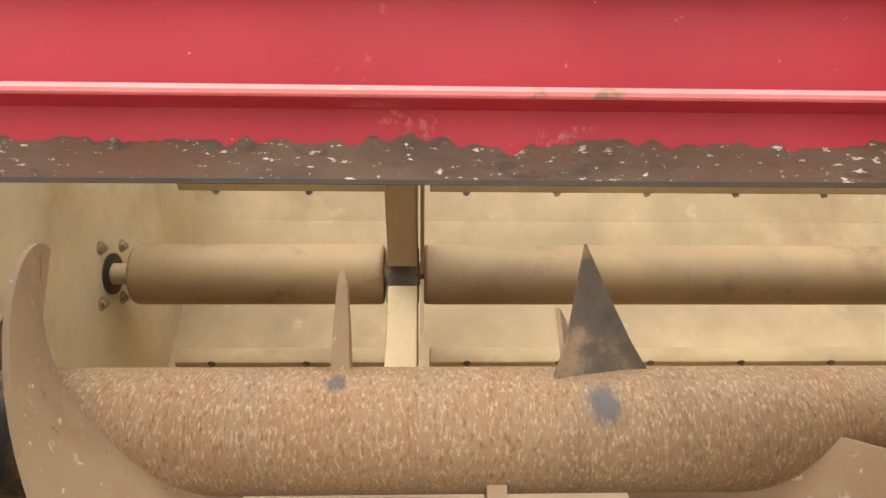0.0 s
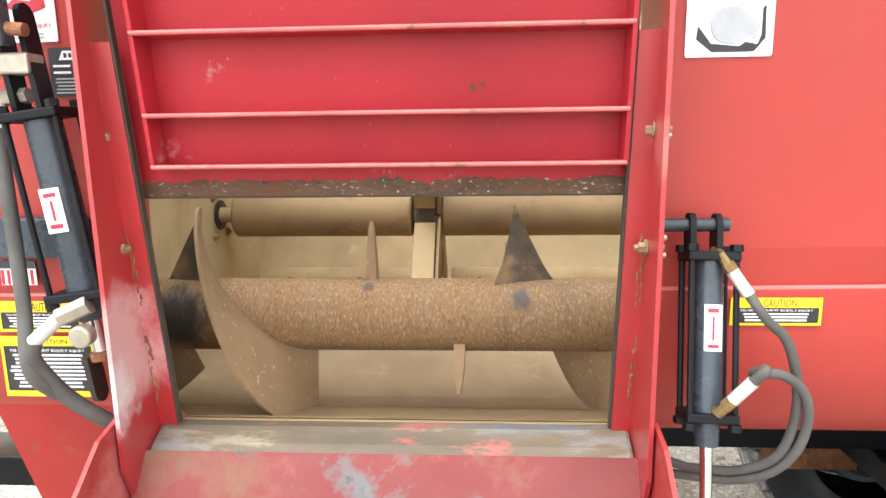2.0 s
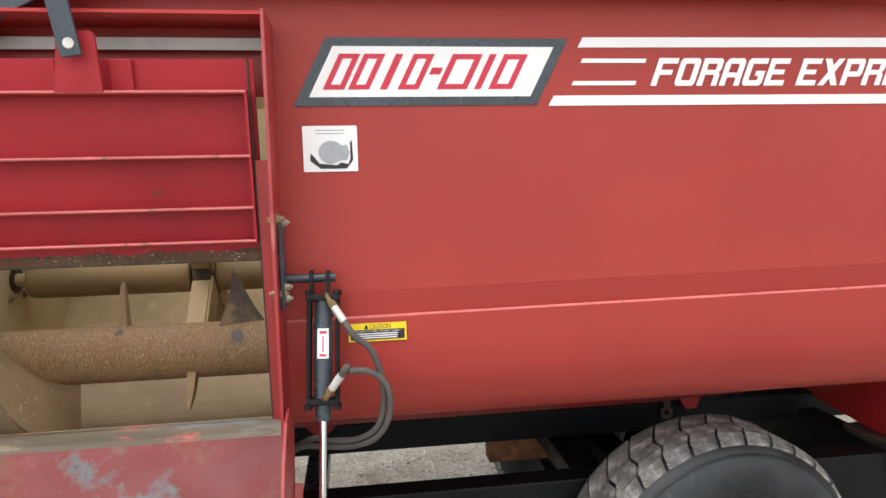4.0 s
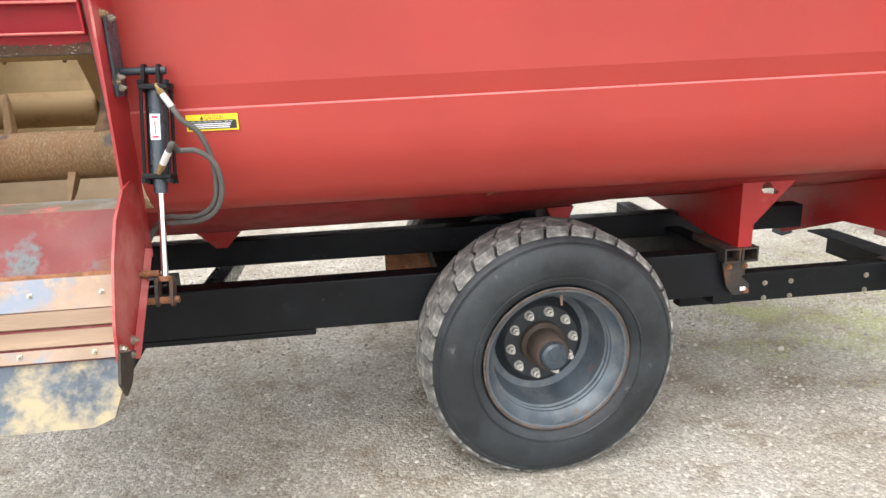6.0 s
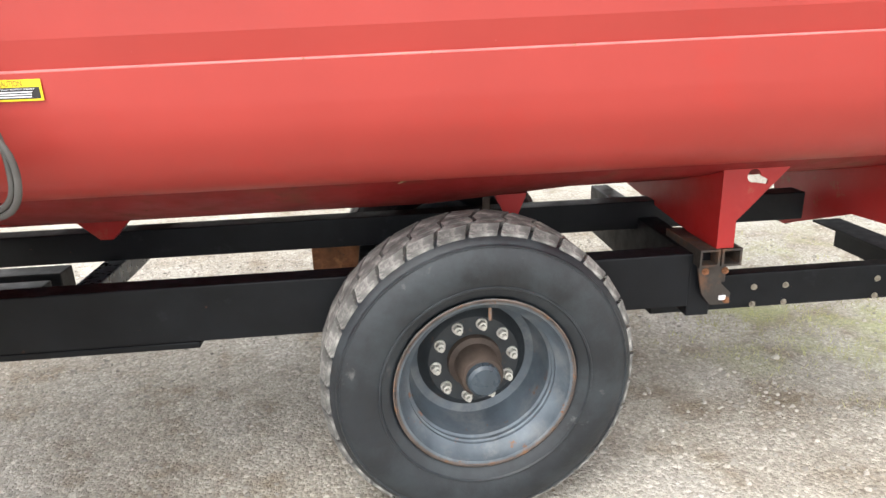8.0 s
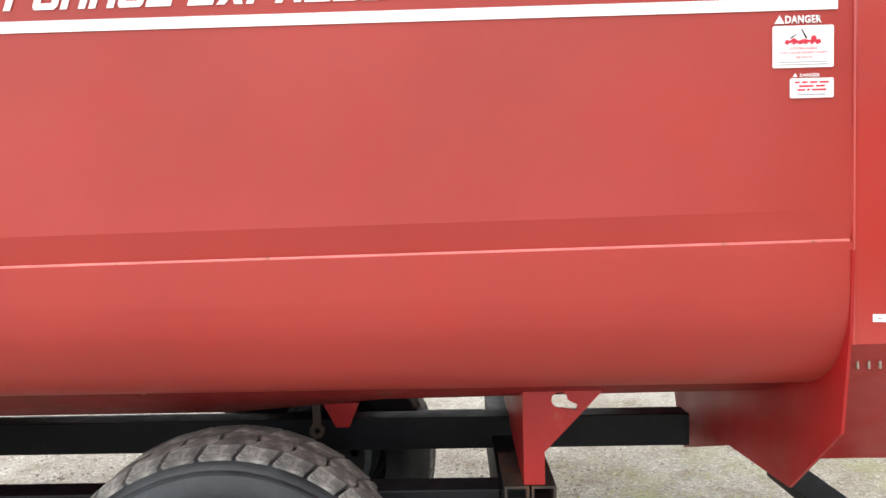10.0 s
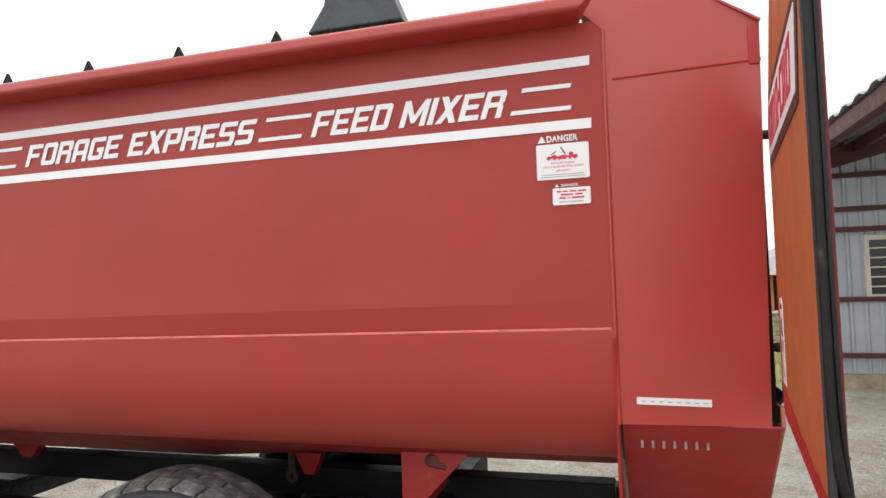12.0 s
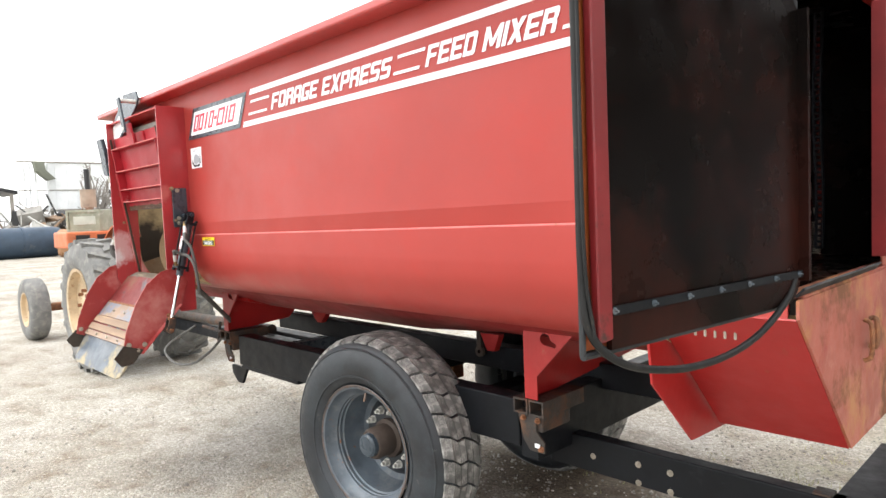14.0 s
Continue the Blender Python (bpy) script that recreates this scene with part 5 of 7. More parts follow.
# ---- hydraulic cylinders and hoses ----
def cylinder(top, foot, barrel_from, barrel_to, r, parent_name, across=(1, 0, 0), tag=True):
    """A tie-rod cylinder from the pin at top to the pin at foot; the barrel lies between two shares of the way."""
    top, foot = Vector(top), Vector(foot)
    d = (foot - top).normalized()
    ax = Vector(across)
    ax = (ax - d * ax.dot(d)).normalized()
    ay = d.cross(ax)
    a, b = top + d * barrel_from, top + d * barrel_to
    bm = B()
    rod(bm, a, b, r, seg=28)
    cyl = part(parent_name, bm, navy, wagon, "blue-grey hydraulic cylinder", smooth=True)
    for p in (a, b):
        bm = B()
        m = Matrix((ax, ay, d)).transposed().to_4x4()
        box(bm, (-r * 1.75, -r * 1.45, -0.008), (r * 1.75, r * 1.45, 0.008), Matrix.Translation(p) @ m)
        part("end_plate", bm, black, cyl, bevel=0.003)
    for sx in (-1, 1):
        for sy in (-1, 1):
            off = ax * sx * r * 1.5 + ay * sy * r * 1.1
            bm = B()
            rod(bm, a + off - d * 0.018, b + off + d * 0.018, 0.0055, seg=8)
            for q, w in ((a + off - d * 0.008, -d), (b + off + d * 0.008, d)):
                rod(bm, q, q + w * 0.012, 0.011, seg=6)
            part("tie_rod", bm, black, cyl)
    bm = B()
    rod(bm, b, b + d * 0.05, r * 0.9, r * 0.8, seg=20)
    part("gland", bm, navy, cyl, smooth=True)
    bm = B()
    rod(bm, b + d * 0.04, foot - d * 0.06, r * 0.42, seg=18)
    part("piston_rod", bm, chrome, cyl, "bright chrome rod", smooth=True)
    for q, s in ((top, 1), (foot, -1)):
        for e in (-0.022, 0.022):
            bm = B()
            pts = []
            for k in range(9):
                t = radians(180 * k / 8)
                pts.append(q + ay * 0.02 * math.cos(t) - d * s * 0.02 * math.sin(t))
            end = a - d * 0.008 if s > 0 else foot - d * 0.07
            pts += [end - ay * 0.02, end + ay * 0.02]
            plate(bm, [p + ax * (e - 0.005) for p in pts], 0.010)
            part("clevis_ear", bm, black if s > 0 else rusted_black, cyl)
    bm = B()
    rod(bm, foot - d * 0.075, foot - d * 0.06, 0.02, seg=16)
    part("rod_collar", bm, rust, cyl)
    return cyl, d, ax, ay


top, foot = (-0.222, -0.05, 1.717), (-0.245, -0.212, 1.03)
right_cyl, d, ax, ay = cylinder(top, foot, 0.055, 0.325, 0.0245, "hydraulic_cylinder")
t0 = Vector(top)
bm = B()
plate(bm, [t0 + d * (0.13 + q) + ax * p + Vector((0, -0.0265, 0)) for p, q in ((-0.0145, 0), (0.0145, 0), (0.0145, 0.078), (-0.0145, 0.078))], 0.0015)
lab = part("barrel_label", bm, white, right_cyl, "white label with a red mark")
for q0, q1, w in ((0.136, 0.143, 0.009), (0.15, 0.19, 0.0016), (0.196, 0.202, 0.009)):
    bm = B()
    plate(bm, [t0 + d * q + ax * p + Vector((0, -0.0285, 0)) for p, q in ((-w, q0), (w, q0), (w, q1), (-w, q1))], 0.0012)
    part("label_mark", bm, red_ink, lab)
bm = B()
rod(bm, (-0.33, -0.05, 1.717), (-0.19, -0.05, 1.717), 0.012, seg=16)
part("top_pin", bm, navy, right_cyl, smooth=True)
bm = B()
box(bm, (-0.330, -0.112, 1.645), (-0.320, -0.022, 1.885))
br = part("cylinder_bracket", bm, navy, wagon, bevel=0.003)
for z in (1.87, 1.70, 1.67):
    bm = B()
    bolt(bm, (-0.32, -0.08, z), (1, 0, 0), 0.009)
    part("bracket_bolt", bm, zinc, br)
for z, y in ((1.881, -0.11), (1.687, -0.10)):
    for s, x in ((1, -0.3305), (-1, -0.3395)):
        for sx in (0, -0.908):
            if sx and s > 0:
                continue
            bm = B()
            bolt(bm, (x + sx, y, z), (s if not sx else 1, 0, 0), 0.0095, 0.014)
            part("post_bolt", bm, tan_bolt, wagon)
# rust runs and weld beads down the posts
r = random.Random(4)
for x in (-0.342, -1.236):
    for z0, z1 in ((1.58, 1.72), (1.38, 1.52)):
        bm = B()
        for k in range(26):
            z = z0 + (z1 - z0) * (k + r.random() * 0.6) / 26
            q = Vector((x + r.uniform(-0.006, 0.006), -0.1005 - LEAN * (z - 1.776), z))
            rod(bm, q + Vector((0, 0.002, -0.005)), q + Vector((0, 0.002, 0.006)), r.uniform(0.0015, 0.0035), seg=6)
        part("weld_bead", bm, rust, wagon)
# fittings and hoses of this cylinder
b = t0 + d * 0.315
fit1, fit2 = t0 + d * 0.05 + Vector((0.012, -0.03, 0)), b + Vector((0.01, -0.035, 0.012))
for q, w in ((fit1, Vector((0.5, -0.25, -0.75))), (fit2, Vector((0.5, -0.25, 0.75)))):
    w.normalize()
    bm = B()
    rod(bm, q - w * 0.008, q + w * 0.016, 0.0085, seg=8)
    rod(bm, q + w * 0.012, q + w * 0.028, 0.0115, seg=6)
    rod(bm, q - w * 0.006, q - w * 0.006 + Vector((0.0, 0.03, 0.0)), 0.0085, seg=6)
    part("elbow", bm, brass, right_cyl)
    bm = B()
    rod(bm, q + w * 0.028, q + w * 0.075, 0.0105, seg=14)
    part("ferrule", bm, ferrule_silver, right_cyl, "pale crimped ferrule", smooth=True)
w1, w2 = Vector((0.53, -0.26, -0.79)), Vector((0.53, -0.26, 0.79))
s1, s2 = fit1 + w1 * 0.075, fit2 + w2 * 0.075
bm = B()
hose(bm, [s1, s1 + w1 * 0.05, (-0.105, -0.112, 1.53), (-0.080, -0.105, 1.46), (-0.074, -0.098, 1.38), (-0.092, -0.082, 1.305), (-0.145, -0.055, 1.262), (-0.22, -0.03, 1.252), (-0.30, 0.03, 1.23), (-0.5, 0.3, 1.0)], 0.0086)
part("hose", bm, hose_grey, right_cyl, smooth=True)
bm = B()
hose(bm, [s2, s2 + w2 * 0.03, (-0.165, -0.135, 1.480), (-0.115, -0.13, 1.476), (-0.072, -0.118, 1.44), (-0.057, -0.108, 1.385), (-0.066, -0.095, 1.32), (-0.10, -0.075, 1.268), (-0.16, -0.05, 1.240), (-0.24, -0.02, 1.232), (-0.33, 0.05, 1.20), (-0.5, 0.3, 0.98)], 0.0086)
part("hose", bm, hose_grey, right_cyl, smooth=True)
# pins where the rod takes hold of the chute
bm = B()
rod(bm, (-0.33, -0.212, 1.03), (-0.205, -0.212, 1.03), 0.011, seg=12)
rod(bm, (-0.33, -0.185, 1.11), (-0.26, -0.185, 1.11), 0.011, seg=12)
part("chute_pin", bm, rust, chute, smooth=True)

# the second cylinder, on the other side of the gate
top, foot = (-1.387, -0.088, 2.08), (-1.300, -0.085, 1.42)
left_cyl, d, ax, ay = cylinder(top, foot, 0.163, 0.478, 0.030, "hydraulic_cylinder")
t0 = Vector(top)
bm = B()
plate(bm, [t0 + d * q + ax * p + Vector((0, -0.0325, 0)) for p, q in ((-0.018, 0.287), (0.018, 0.287), (0.018, 0.364), (-0.018, 0.364))], 0.0015)
lab = part("barrel_label", bm, white, left_cyl, "white label with a red mark")
for q0, q1, w in ((0.295, 0.302, 0.011), (0.308, 0.343, 0.002), (0.349, 0.356, 0.011)):
    bm = B()
    plate(bm, [t0 + d * q + ax * p + Vector((0, -0.0347, 0)) for p, q in ((-w, q0), (w, q0), (w, q1), (-w, q1))], 0.0012)
    part("label_mark", bm, red_ink, lab)
e = t0 + d * 0.50 + Vector((-0.004, -0.04, 0))
bm = B()
rod(bm, e + Vector((0.03, 0, 0.01)), e + Vector((-0.02, -0.01, -0.012)), 0.017, seg=6)
part("elbow", bm, zinc, left_cyl)
bm = B()
rod(bm, e + Vector((-0.02, -0.01, -0.012)), e + Vector((-0.07, -0.015, -0.055)), 0.0125, seg=14)
part("ferrule", bm, ferrule_silver, left_cyl, "pale crimped ferrule", smooth=True)
bm = B()
rod(bm, e + Vector((0.023, -0.005, -0.042)), e + Vector((0.023, -0.03, -0.042)), 0.02, seg=20)
part("pin_cap", bm, zinc, left_cyl, bevel=0.004)
bm = B()
s = e + Vector((-0.07, -0.015, -0.055))
hose(bm, [s, s + Vector((-0.006, 0.0, -0.03)), s + Vector((0.003, 0.02, -0.075)), s + Vector((0.03, 0.04, -0.125)), s + Vector((0.075, 0.065, -0.175)), s + Vector((0.14, 0.12, -0.25))], 0.015)
part("hose", bm, hose_grey, left_cyl, smooth=True)
bm = B()
hose(bm, [(-1.442, -0.09, 1.93), (-1.437, -0.10, 1.822), (-1.435, -0.10, 1.682), (-1.424, -0.115, 1.58), s + Vector((-0.010, -0.004, -0.05)), s + Vector((0.01, 0.03, -0.11))], 0.0125)
part("hose", bm, hose_grey, left_cyl, smooth=True)
bm = B()
rod(bm, (-1.475, -0.085, 1.945), (-1.385, -0.085, 1.952), 0.014, seg=6)
part("elbow", bm, zinc, left_cyl)
bm = B()
rod(bm, (-1.443, -0.088, 1.94), (-1.440, -0.092, 1.87), 0.015, seg=14)
part("ferrule", bm, ferrule_silver, left_cyl, "pale crimped ferrule", smooth=True)
# its upper mount: a black lever from the gate over the top of the tub
bm = B()
plate(bm, [(-1.47, -0.11, 2.04), (-1.38, -0.11, 2.03), (-1.37, -0.13, 2.20), (-1.40, -0.14, 2.30), (-1.5, -0.14, 2.30)], 0.03)
part("lever", bm, navy, wagon, bevel=0.006)
bm = B()
rod(bm, (-1.42, -0.125, 2.06), (-1.35, -0.125, 2.053), 0.011, seg=12)
part("lever_pin", bm, rust, wagon)
bm = B()
box(bm, (-1.47, -0.115, 1.985), (-1.36, -0.07, 2.02))
part("rod_clamp", bm, zinc, wagon, bevel=0.004)
bm = B()
box(bm, (-1.63, -0.05, 1.66), (-1.30, -0.012, 1.735))
part("hose_rail", bm, navy, wagon, bevel=0.004)

# ---- rear cover door, swung open ----
H, F = Vector((3.178, 0.016, 0)), Vector((3.080, -0.795, 0))
dr = (F - H).normalized()
dn = Vector((-dr.y, dr.x, 0))
if dn.x < 0:
    dn = -dn
edge_red = mat("dark_red_edge_paint", (0.17, 0.010, 0.012), 0.5, var=0.2, scale=5, patches=(((0.05, 0.02, 0.015), 9, 0.62, 0.7, 0.8),))
cover = thing("cover_door", (3.1, -0.4, 1.4), "open hinged cover door, orange outside and greasy black inside", "machine door")


def on_door(u, z, d=0.0):
    return H + dr * u + dn * (d - 0.013) + Vector((0, 0, z))


def slab(name, pts, d0, d1, m, parent, label="", bevel=0.0):
    bm = B()
    plate(bm, [on_door(u, z, d0) for u, z in pts], d1 - d0)
    c = sum((v.co for v in bm.verts), Vector()) / len(bm.verts)
    if (c - on_door(pts[0][0], pts[0][1], d0)).dot(dn) * (d1 - d0) < 0:
        bm.free()
        bm = B()
        plate(bm, [on_door(u, z, d0) for u, z in reversed(pts)], d1 - d0)
    return part(name, bm, m, parent, label, bevel=bevel)


DW = 0.815
shape = [(0.02, 1.485), (0.09, 1.42), (DW, 1.42), (DW, 2.40), (0.32, 2.40), (0.02, 2.14)]
slab("outer_skin", shape, 0.0, 0.004, orange, cover)
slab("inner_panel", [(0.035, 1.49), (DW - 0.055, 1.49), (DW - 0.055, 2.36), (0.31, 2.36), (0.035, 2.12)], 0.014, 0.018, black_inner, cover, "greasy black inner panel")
# red edge beside the free side, dark folded edges round the rest
slab("free_flange", [(DW - 0.054, 1.445), (DW - 0.016, 1.44), (DW - 0.016, 2.39), (DW - 0.054, 2.39)], 0.012, 0.030, edge_red, cover, "red folded edge", 0.003)
slab("lower_flange", [(0.06, 1.45), (0.09, 1.425), (DW - 0.056, 1.425), (DW - 0.056, 1.488), (0.035, 1.488)], 0.012, 0.024, black_inner, cover)
slab("upper_flange", [(0.31, 2.361), (DW - 0.056, 2.361), (DW - 0.056, 2.39), (0.32, 2.39)], 0.012, 0.04, black_inner, cover)
slab("hinge_flange", [(0.022, 1.475), (0.034, 1.475), (0.034, 2.12), (0.022, 2.12)], 0.006, 0.040, black_inner, cover)
# worn band along the outer lower edge
band = [(0.056, 1.454), (0.09, 1.422), (DW - 0.005, 1.422), (DW - 0.005, 1.452)]
band += [(DW - 0.01 - (DW - 0.11) * k / 40, 1.452 + 0.04 * (k / 40) ** 2 + 0.012 * noise.noise(Vector((k * 0.3, 2, 0)))) for k in range(41)]
slab("worn_band", band, -0.0012, -0.0002, red_worn, cover)
for k in range(6):
    a, b = Vector(shape[k]), Vector(shape[(k + 1) % 6])
    bm = B()
    hose(bm, [on_door(*a, 0.006), on_door(*(a * 0.5 + b * 0.5), 0.006), on_door(*b, 0.006)], 0.006 if k in (2, 4, 5) else 0.008, 8, 4)
    part("edge_rubber", bm, rubber, cover, smooth=True)
strip = slab("bottom_strip", [(0.04, 1.485), (DW - 0.057, 1.485), (DW - 0.057, 1.502), (0.04, 1.502)], 0.0242, 0.028, black, cover)
for k in range(7):
    bm = B()
    bolt(bm, on_door(0.06 + 0.116 * k, 1.494, 0.028), dn, 0.0042, 0.004)
    part("strip_bolt", bm, rim_steel, strip)
for z in (1.55, 1.78, 2.06):
    bm = B()
    rod(bm, on_door(-0.002, z - 0.045, 0.012), on_door(-0.002, z + 0.045, 0.012), 0.011, seg=10)
    plate(bm, [on_door(0.0, z - 0.035, 0.008), on_door(0.08, z - 0.035, 0.008), on_door(0.08, z + 0.035, 0.008), on_door(0.0, z + 0.035, 0.008)], 0.005)
    part("hinge", bm, rusted_black, cover)
# badge and warning sticker on the outside; u grows towards the free edge
DO = Matrix.Translation(H - dn * 0.0135) @ Matrix((dr, (0, 0, 1), -dn)).transposed().to_4x4()
badge(DO, 0.055, 2.02, 0.745, 2.19, 0.058, cover, ink)
st = flat("warning_sticker", [(0.10, 1.50), (0.175, 1.50), (0.175, 1.685), (0.165, 1.70), (0.11, 1.70), (0.10, 1.685)], DO, white, cover, "tall white warning sticker")
lettering("sticker_word", "WARNING", 0.113, 1.675, 0.162, 1.687, DO, ink, st, lift=0.0012)
flat("sticker_mark", [(0.127, 1.617), (0.135, 1.632), (0.13, 1.647), (0.142, 1.654), (0.149, 1.632), (0.155, 1.612), (0.147, 1.617), (0.14, 1.632), (0.134, 1.612)], DO, ink, st, lift=0.0012)
print_rows(0.108, 1.575, 0.167, 1.605, 4, DO, ink, st, 21, 0.4, 0.0012)
print_rows(0.108, 1.51, 0.167, 1.568, 8, DO, grey_ink, st, 22, 0.35, 0.0012)
# the rubber of the free side, come loose along the lower edge
seal_black = mat("perished_black_rubber", (0.010, 0.010, 0.010), 0.5, spec=0.3, var=0.4, scale=9, bump=0.1, bump_scale=60, patches=(((0.10, 0.085, 0.06), 9, 0.62, 0.70, 0.9),))
loose = thing("loose_rubber_seal", tuple(on_door(0.6, 1.3)), "loose black rubber seal hanging from the cover door", "rubber seal")
bm = B()
hose(bm, [on_door(DW + 0.003, 2.39, 0.010), on_door(DW + 0.003, 2.0, 0.010), on_door(DW + 0.003, 1.75, 0.010), on_door(DW + 0.003, 1.56, 0.011), on_door(DW - 0.004, 1.462, 0.02), on_door(0.75, 1.402, 0.04), on_door(0.61, 1.368, 0.05),
          on_door(0.44, 1.362, 0.05), on_door(0.27, 1.385, 0.04), on_door(0.12, 1.44, 0.028), on_door(0.06, 1.49, 0.02)], 0.0075, 10, 8)
part("seal_strip", bm, seal_black, loose, smooth=True)
bm = B()
hose(bm, [on_door(DW + 0.006, 2.38, 0.019), on_door(DW + 0.006, 2.0, 0.019), on_door(DW + 0.006, 1.6, 0.020), on_door(DW - 0.004, 1.455, 0.029)], 0.0035, 6, 8)
part("seal_lip", bm, seal_black, loose, smooth=True)

# ---- fittings on the wagon's rear ----
r = random.Random(8)
slope_n = Vector((0, -0.457, -0.46)).normalized()
for k in range(7):
    bm = B()
    c = Vector((2.82 + 0.028 * k, 0.078, 1.312))
    rod(bm, c + Vector((0, 0, 0.012)), c + slope_n * 0.008 + Vector((0, 0, 0.006)), 0.007, seg=8)
    rod(bm, c + slope_n * 0.008 + Vector((0, 0, 0.01)), c + slope_n * 0.01 - Vector((0, 0, 0.012)), 0.004, seg=6)
    part("grease_fitting", bm, zinc, wagon)
latch = None
bm = B()
rod(bm, (3.19, 1.44, 1.08), (3.19, 1.44, 2.27), 0.022, seg=14)
latch = part("latch_bar", bm, black, wagon, smooth=True)
for z in (2.345, 1.42):
    bm = B()
    rod(bm, (3.19, 1.44, z), (3.375, 1.30, z + 0.012), 0.007, seg=8)
    part("latch_arm", bm, black, latch)
    bm = B()
    bmesh.ops.create_uvsphere(bm, u_segments=14, v_segments=10, radius=0.022, matrix=Matrix.Translation((3.39, 1.3, z + 0.013)))
    part("knob", bm, black, latch, smooth=True)
    bm = B()
    box(bm, (3.165, 1.41, z - 0.09), (3.22, 1.47, z - 0.02))
    part("latch_bracket", bm, rusted_black, latch, bevel=0.004)
bm = B()
box(bm, (3.17, 1.39, 1.03), (3.24, 1.49, 1.10))
part("latch_foot", bm, black, latch, bevel=0.006)
# handle ring on the rusted panel
bm = B()
hose(bm, [(3.175, 0.59, 1.16), (3.195, 0.59, 1.18), (3.195, 0.59, 1.27), (3.175, 0.59, 1.29)], 0.007, 8, 6)
hose(bm, [(3.175, 0.64, 1.20), (3.195, 0.645, 1.2), (3.195, 0.65, 1.28), (3.175, 0.65, 1.285)], 0.008, 8, 6)
part("pull_handle", bm, rust, wagon, smooth=True)
# lip along the doorway's lower edge
bm = B()
plate(bm, [(3.155, 0.02, 1.43), (3.155, 0.798, 1.43), (3.175, 0.798, 1.452), (3.175, 0.02, 1.452)], 0.006)
part("doorway_lip", bm, black, wagon)
bm = B()
box(bm, (3.10, 0.06, 1.405), (3.164, 2.54, 1.428))
part("rear_ledge", bm, rusty_red, wagon, bevel=0.004)
# roller chain and tension spring in the drive box
chain = None
for k in range(40):
    bm = B()
    z = 1.5 + 0.021 * k
    y = 0.90 + 0.012 * math.sin(k * 0.2)
    box(bm, (2.95, y - 0.009 - 0.002 * (k % 2), z - 0.012), (2.956, y + 0.009, z + 0.012))
    box(bm, (2.972, y - 0.009, z - 0.012), (2.978, y + 0.009, z + 0.012))
    rod(bm, (2.952, y, z - 0.0105), (2.976, y, z - 0.0105), 0.005, seg=8)
    if chain is None:
        chain = part("roller_chain", bm, black, wagon)
    else:
        part("chain_link", bm, black, chain)
bm = B()
pts = [(2.90 + 0.014 * math.cos(k * 0.9), 1.09 + 0.014 * math.sin(k * 0.9), 1.45 + 0.0013 * k) for k in range(100)]
hose(bm, pts, 0.0028, 5, 1)
part("tension_spring", bm, zinc, wagon, smooth=True)
bm = B()
hose(bm, [(2.90, 1.10, 1.575), (2.90, 1.09, 1.60), (2.90, 1.075, 1.61), (2.90, 1.065, 1.63)], 0.004, 6, 5)
part("spring_hook", bm, zinc, wagon)
# far end: drawbar-like tail, lamp bracket and yellow reflector
bm = B()
plate(bm, [(3.19, 1.88, 1.05), (3.235, 1.88, 1.05), (3.30, 1.93, 0.52), (3.255, 1.93, 0.52)], 0.05)
part("lamp_bracket", bm, zinc, wagon)
bm = B()
prism(bm, [(1.95, 0.86), (1.975, 0.66), (1.93, 0.64), (1.90, 0.8)], "x", 3.285, 3.297)
part("reflector", bm, yellow, wagon)
bm = B()
plate(bm, [(3.255, 1.85, 0.58), (3.30, 1.85, 0.58), (3.315, 1.85, 0.50), (3.24, 1.85, 0.48)], 0.12)
part("mud_flap", bm, rubber, wagon)

# white lettering and a shield on the rear face
RF = Matrix.Translation((XR + 0.0005, 0, 0)) @ Matrix(((0, 0, 1, 0), (1, 0, 0, 0), (0, 1, 0, 0), (0, 0, 0, 1)))
block_letters("rear_lettering", "FORAGE", 1.62, 2.13, 2.2, 2.2, RF, white, wagon)
block_letters("rear_lettering", "EXPRESS", 1.62, 2.0, 2.25, 2.07, RF, white, wagon)
flat("rear_shield", [(1.78, 1.72), (1.9, 1.68), (2.02, 1.72), (2.04, 1.9), (1.9, 1.94), (1.76, 1.9)], RF, white, wagon)
flat("rear_sticker", rect(1.62, 1.48, 1.85, 1.62), RF, white, wagon)

# ---- tractor ahead of the wagon ----
tractor_orange = mat("faded_orange_paint", (0.55, 0.15, 0.06), 0.55, var=0.2, scale=4, patches=(((0.3, 0.14, 0.07), 9, 0.6, 0.7, 0.8),))
cream = mat("cream_wheel_paint", (0.55, 0.42, 0.27), 0.6, var=0.2, scale=8, patches=(((0.28, 0.14, 0.07), 14, 0.58, 0.68, 0.85),))
sage = mat("grey_green_box_paint", (0.27, 0.29, 0.22), 0.6, var=0.2, scale=6, patches=(((0.42, 0.42, 0.36), 9, 0.55, 0.7, 0.7),))
dusty_tyre = mat("dusty_tyre_rubber", (0.17, 0.17, 0.165), 0.85, var=0.25, scale=6, bump=0.1, bump_scale=40, patches=(((0.3, 0.29, 0.26), 10, 0.5, 0.7, 0.9),))
tractor = thing("tractor", (-5.6, 1.2, 0), "old orange tractor with cream wheels hitched to the wagon", "tractor")


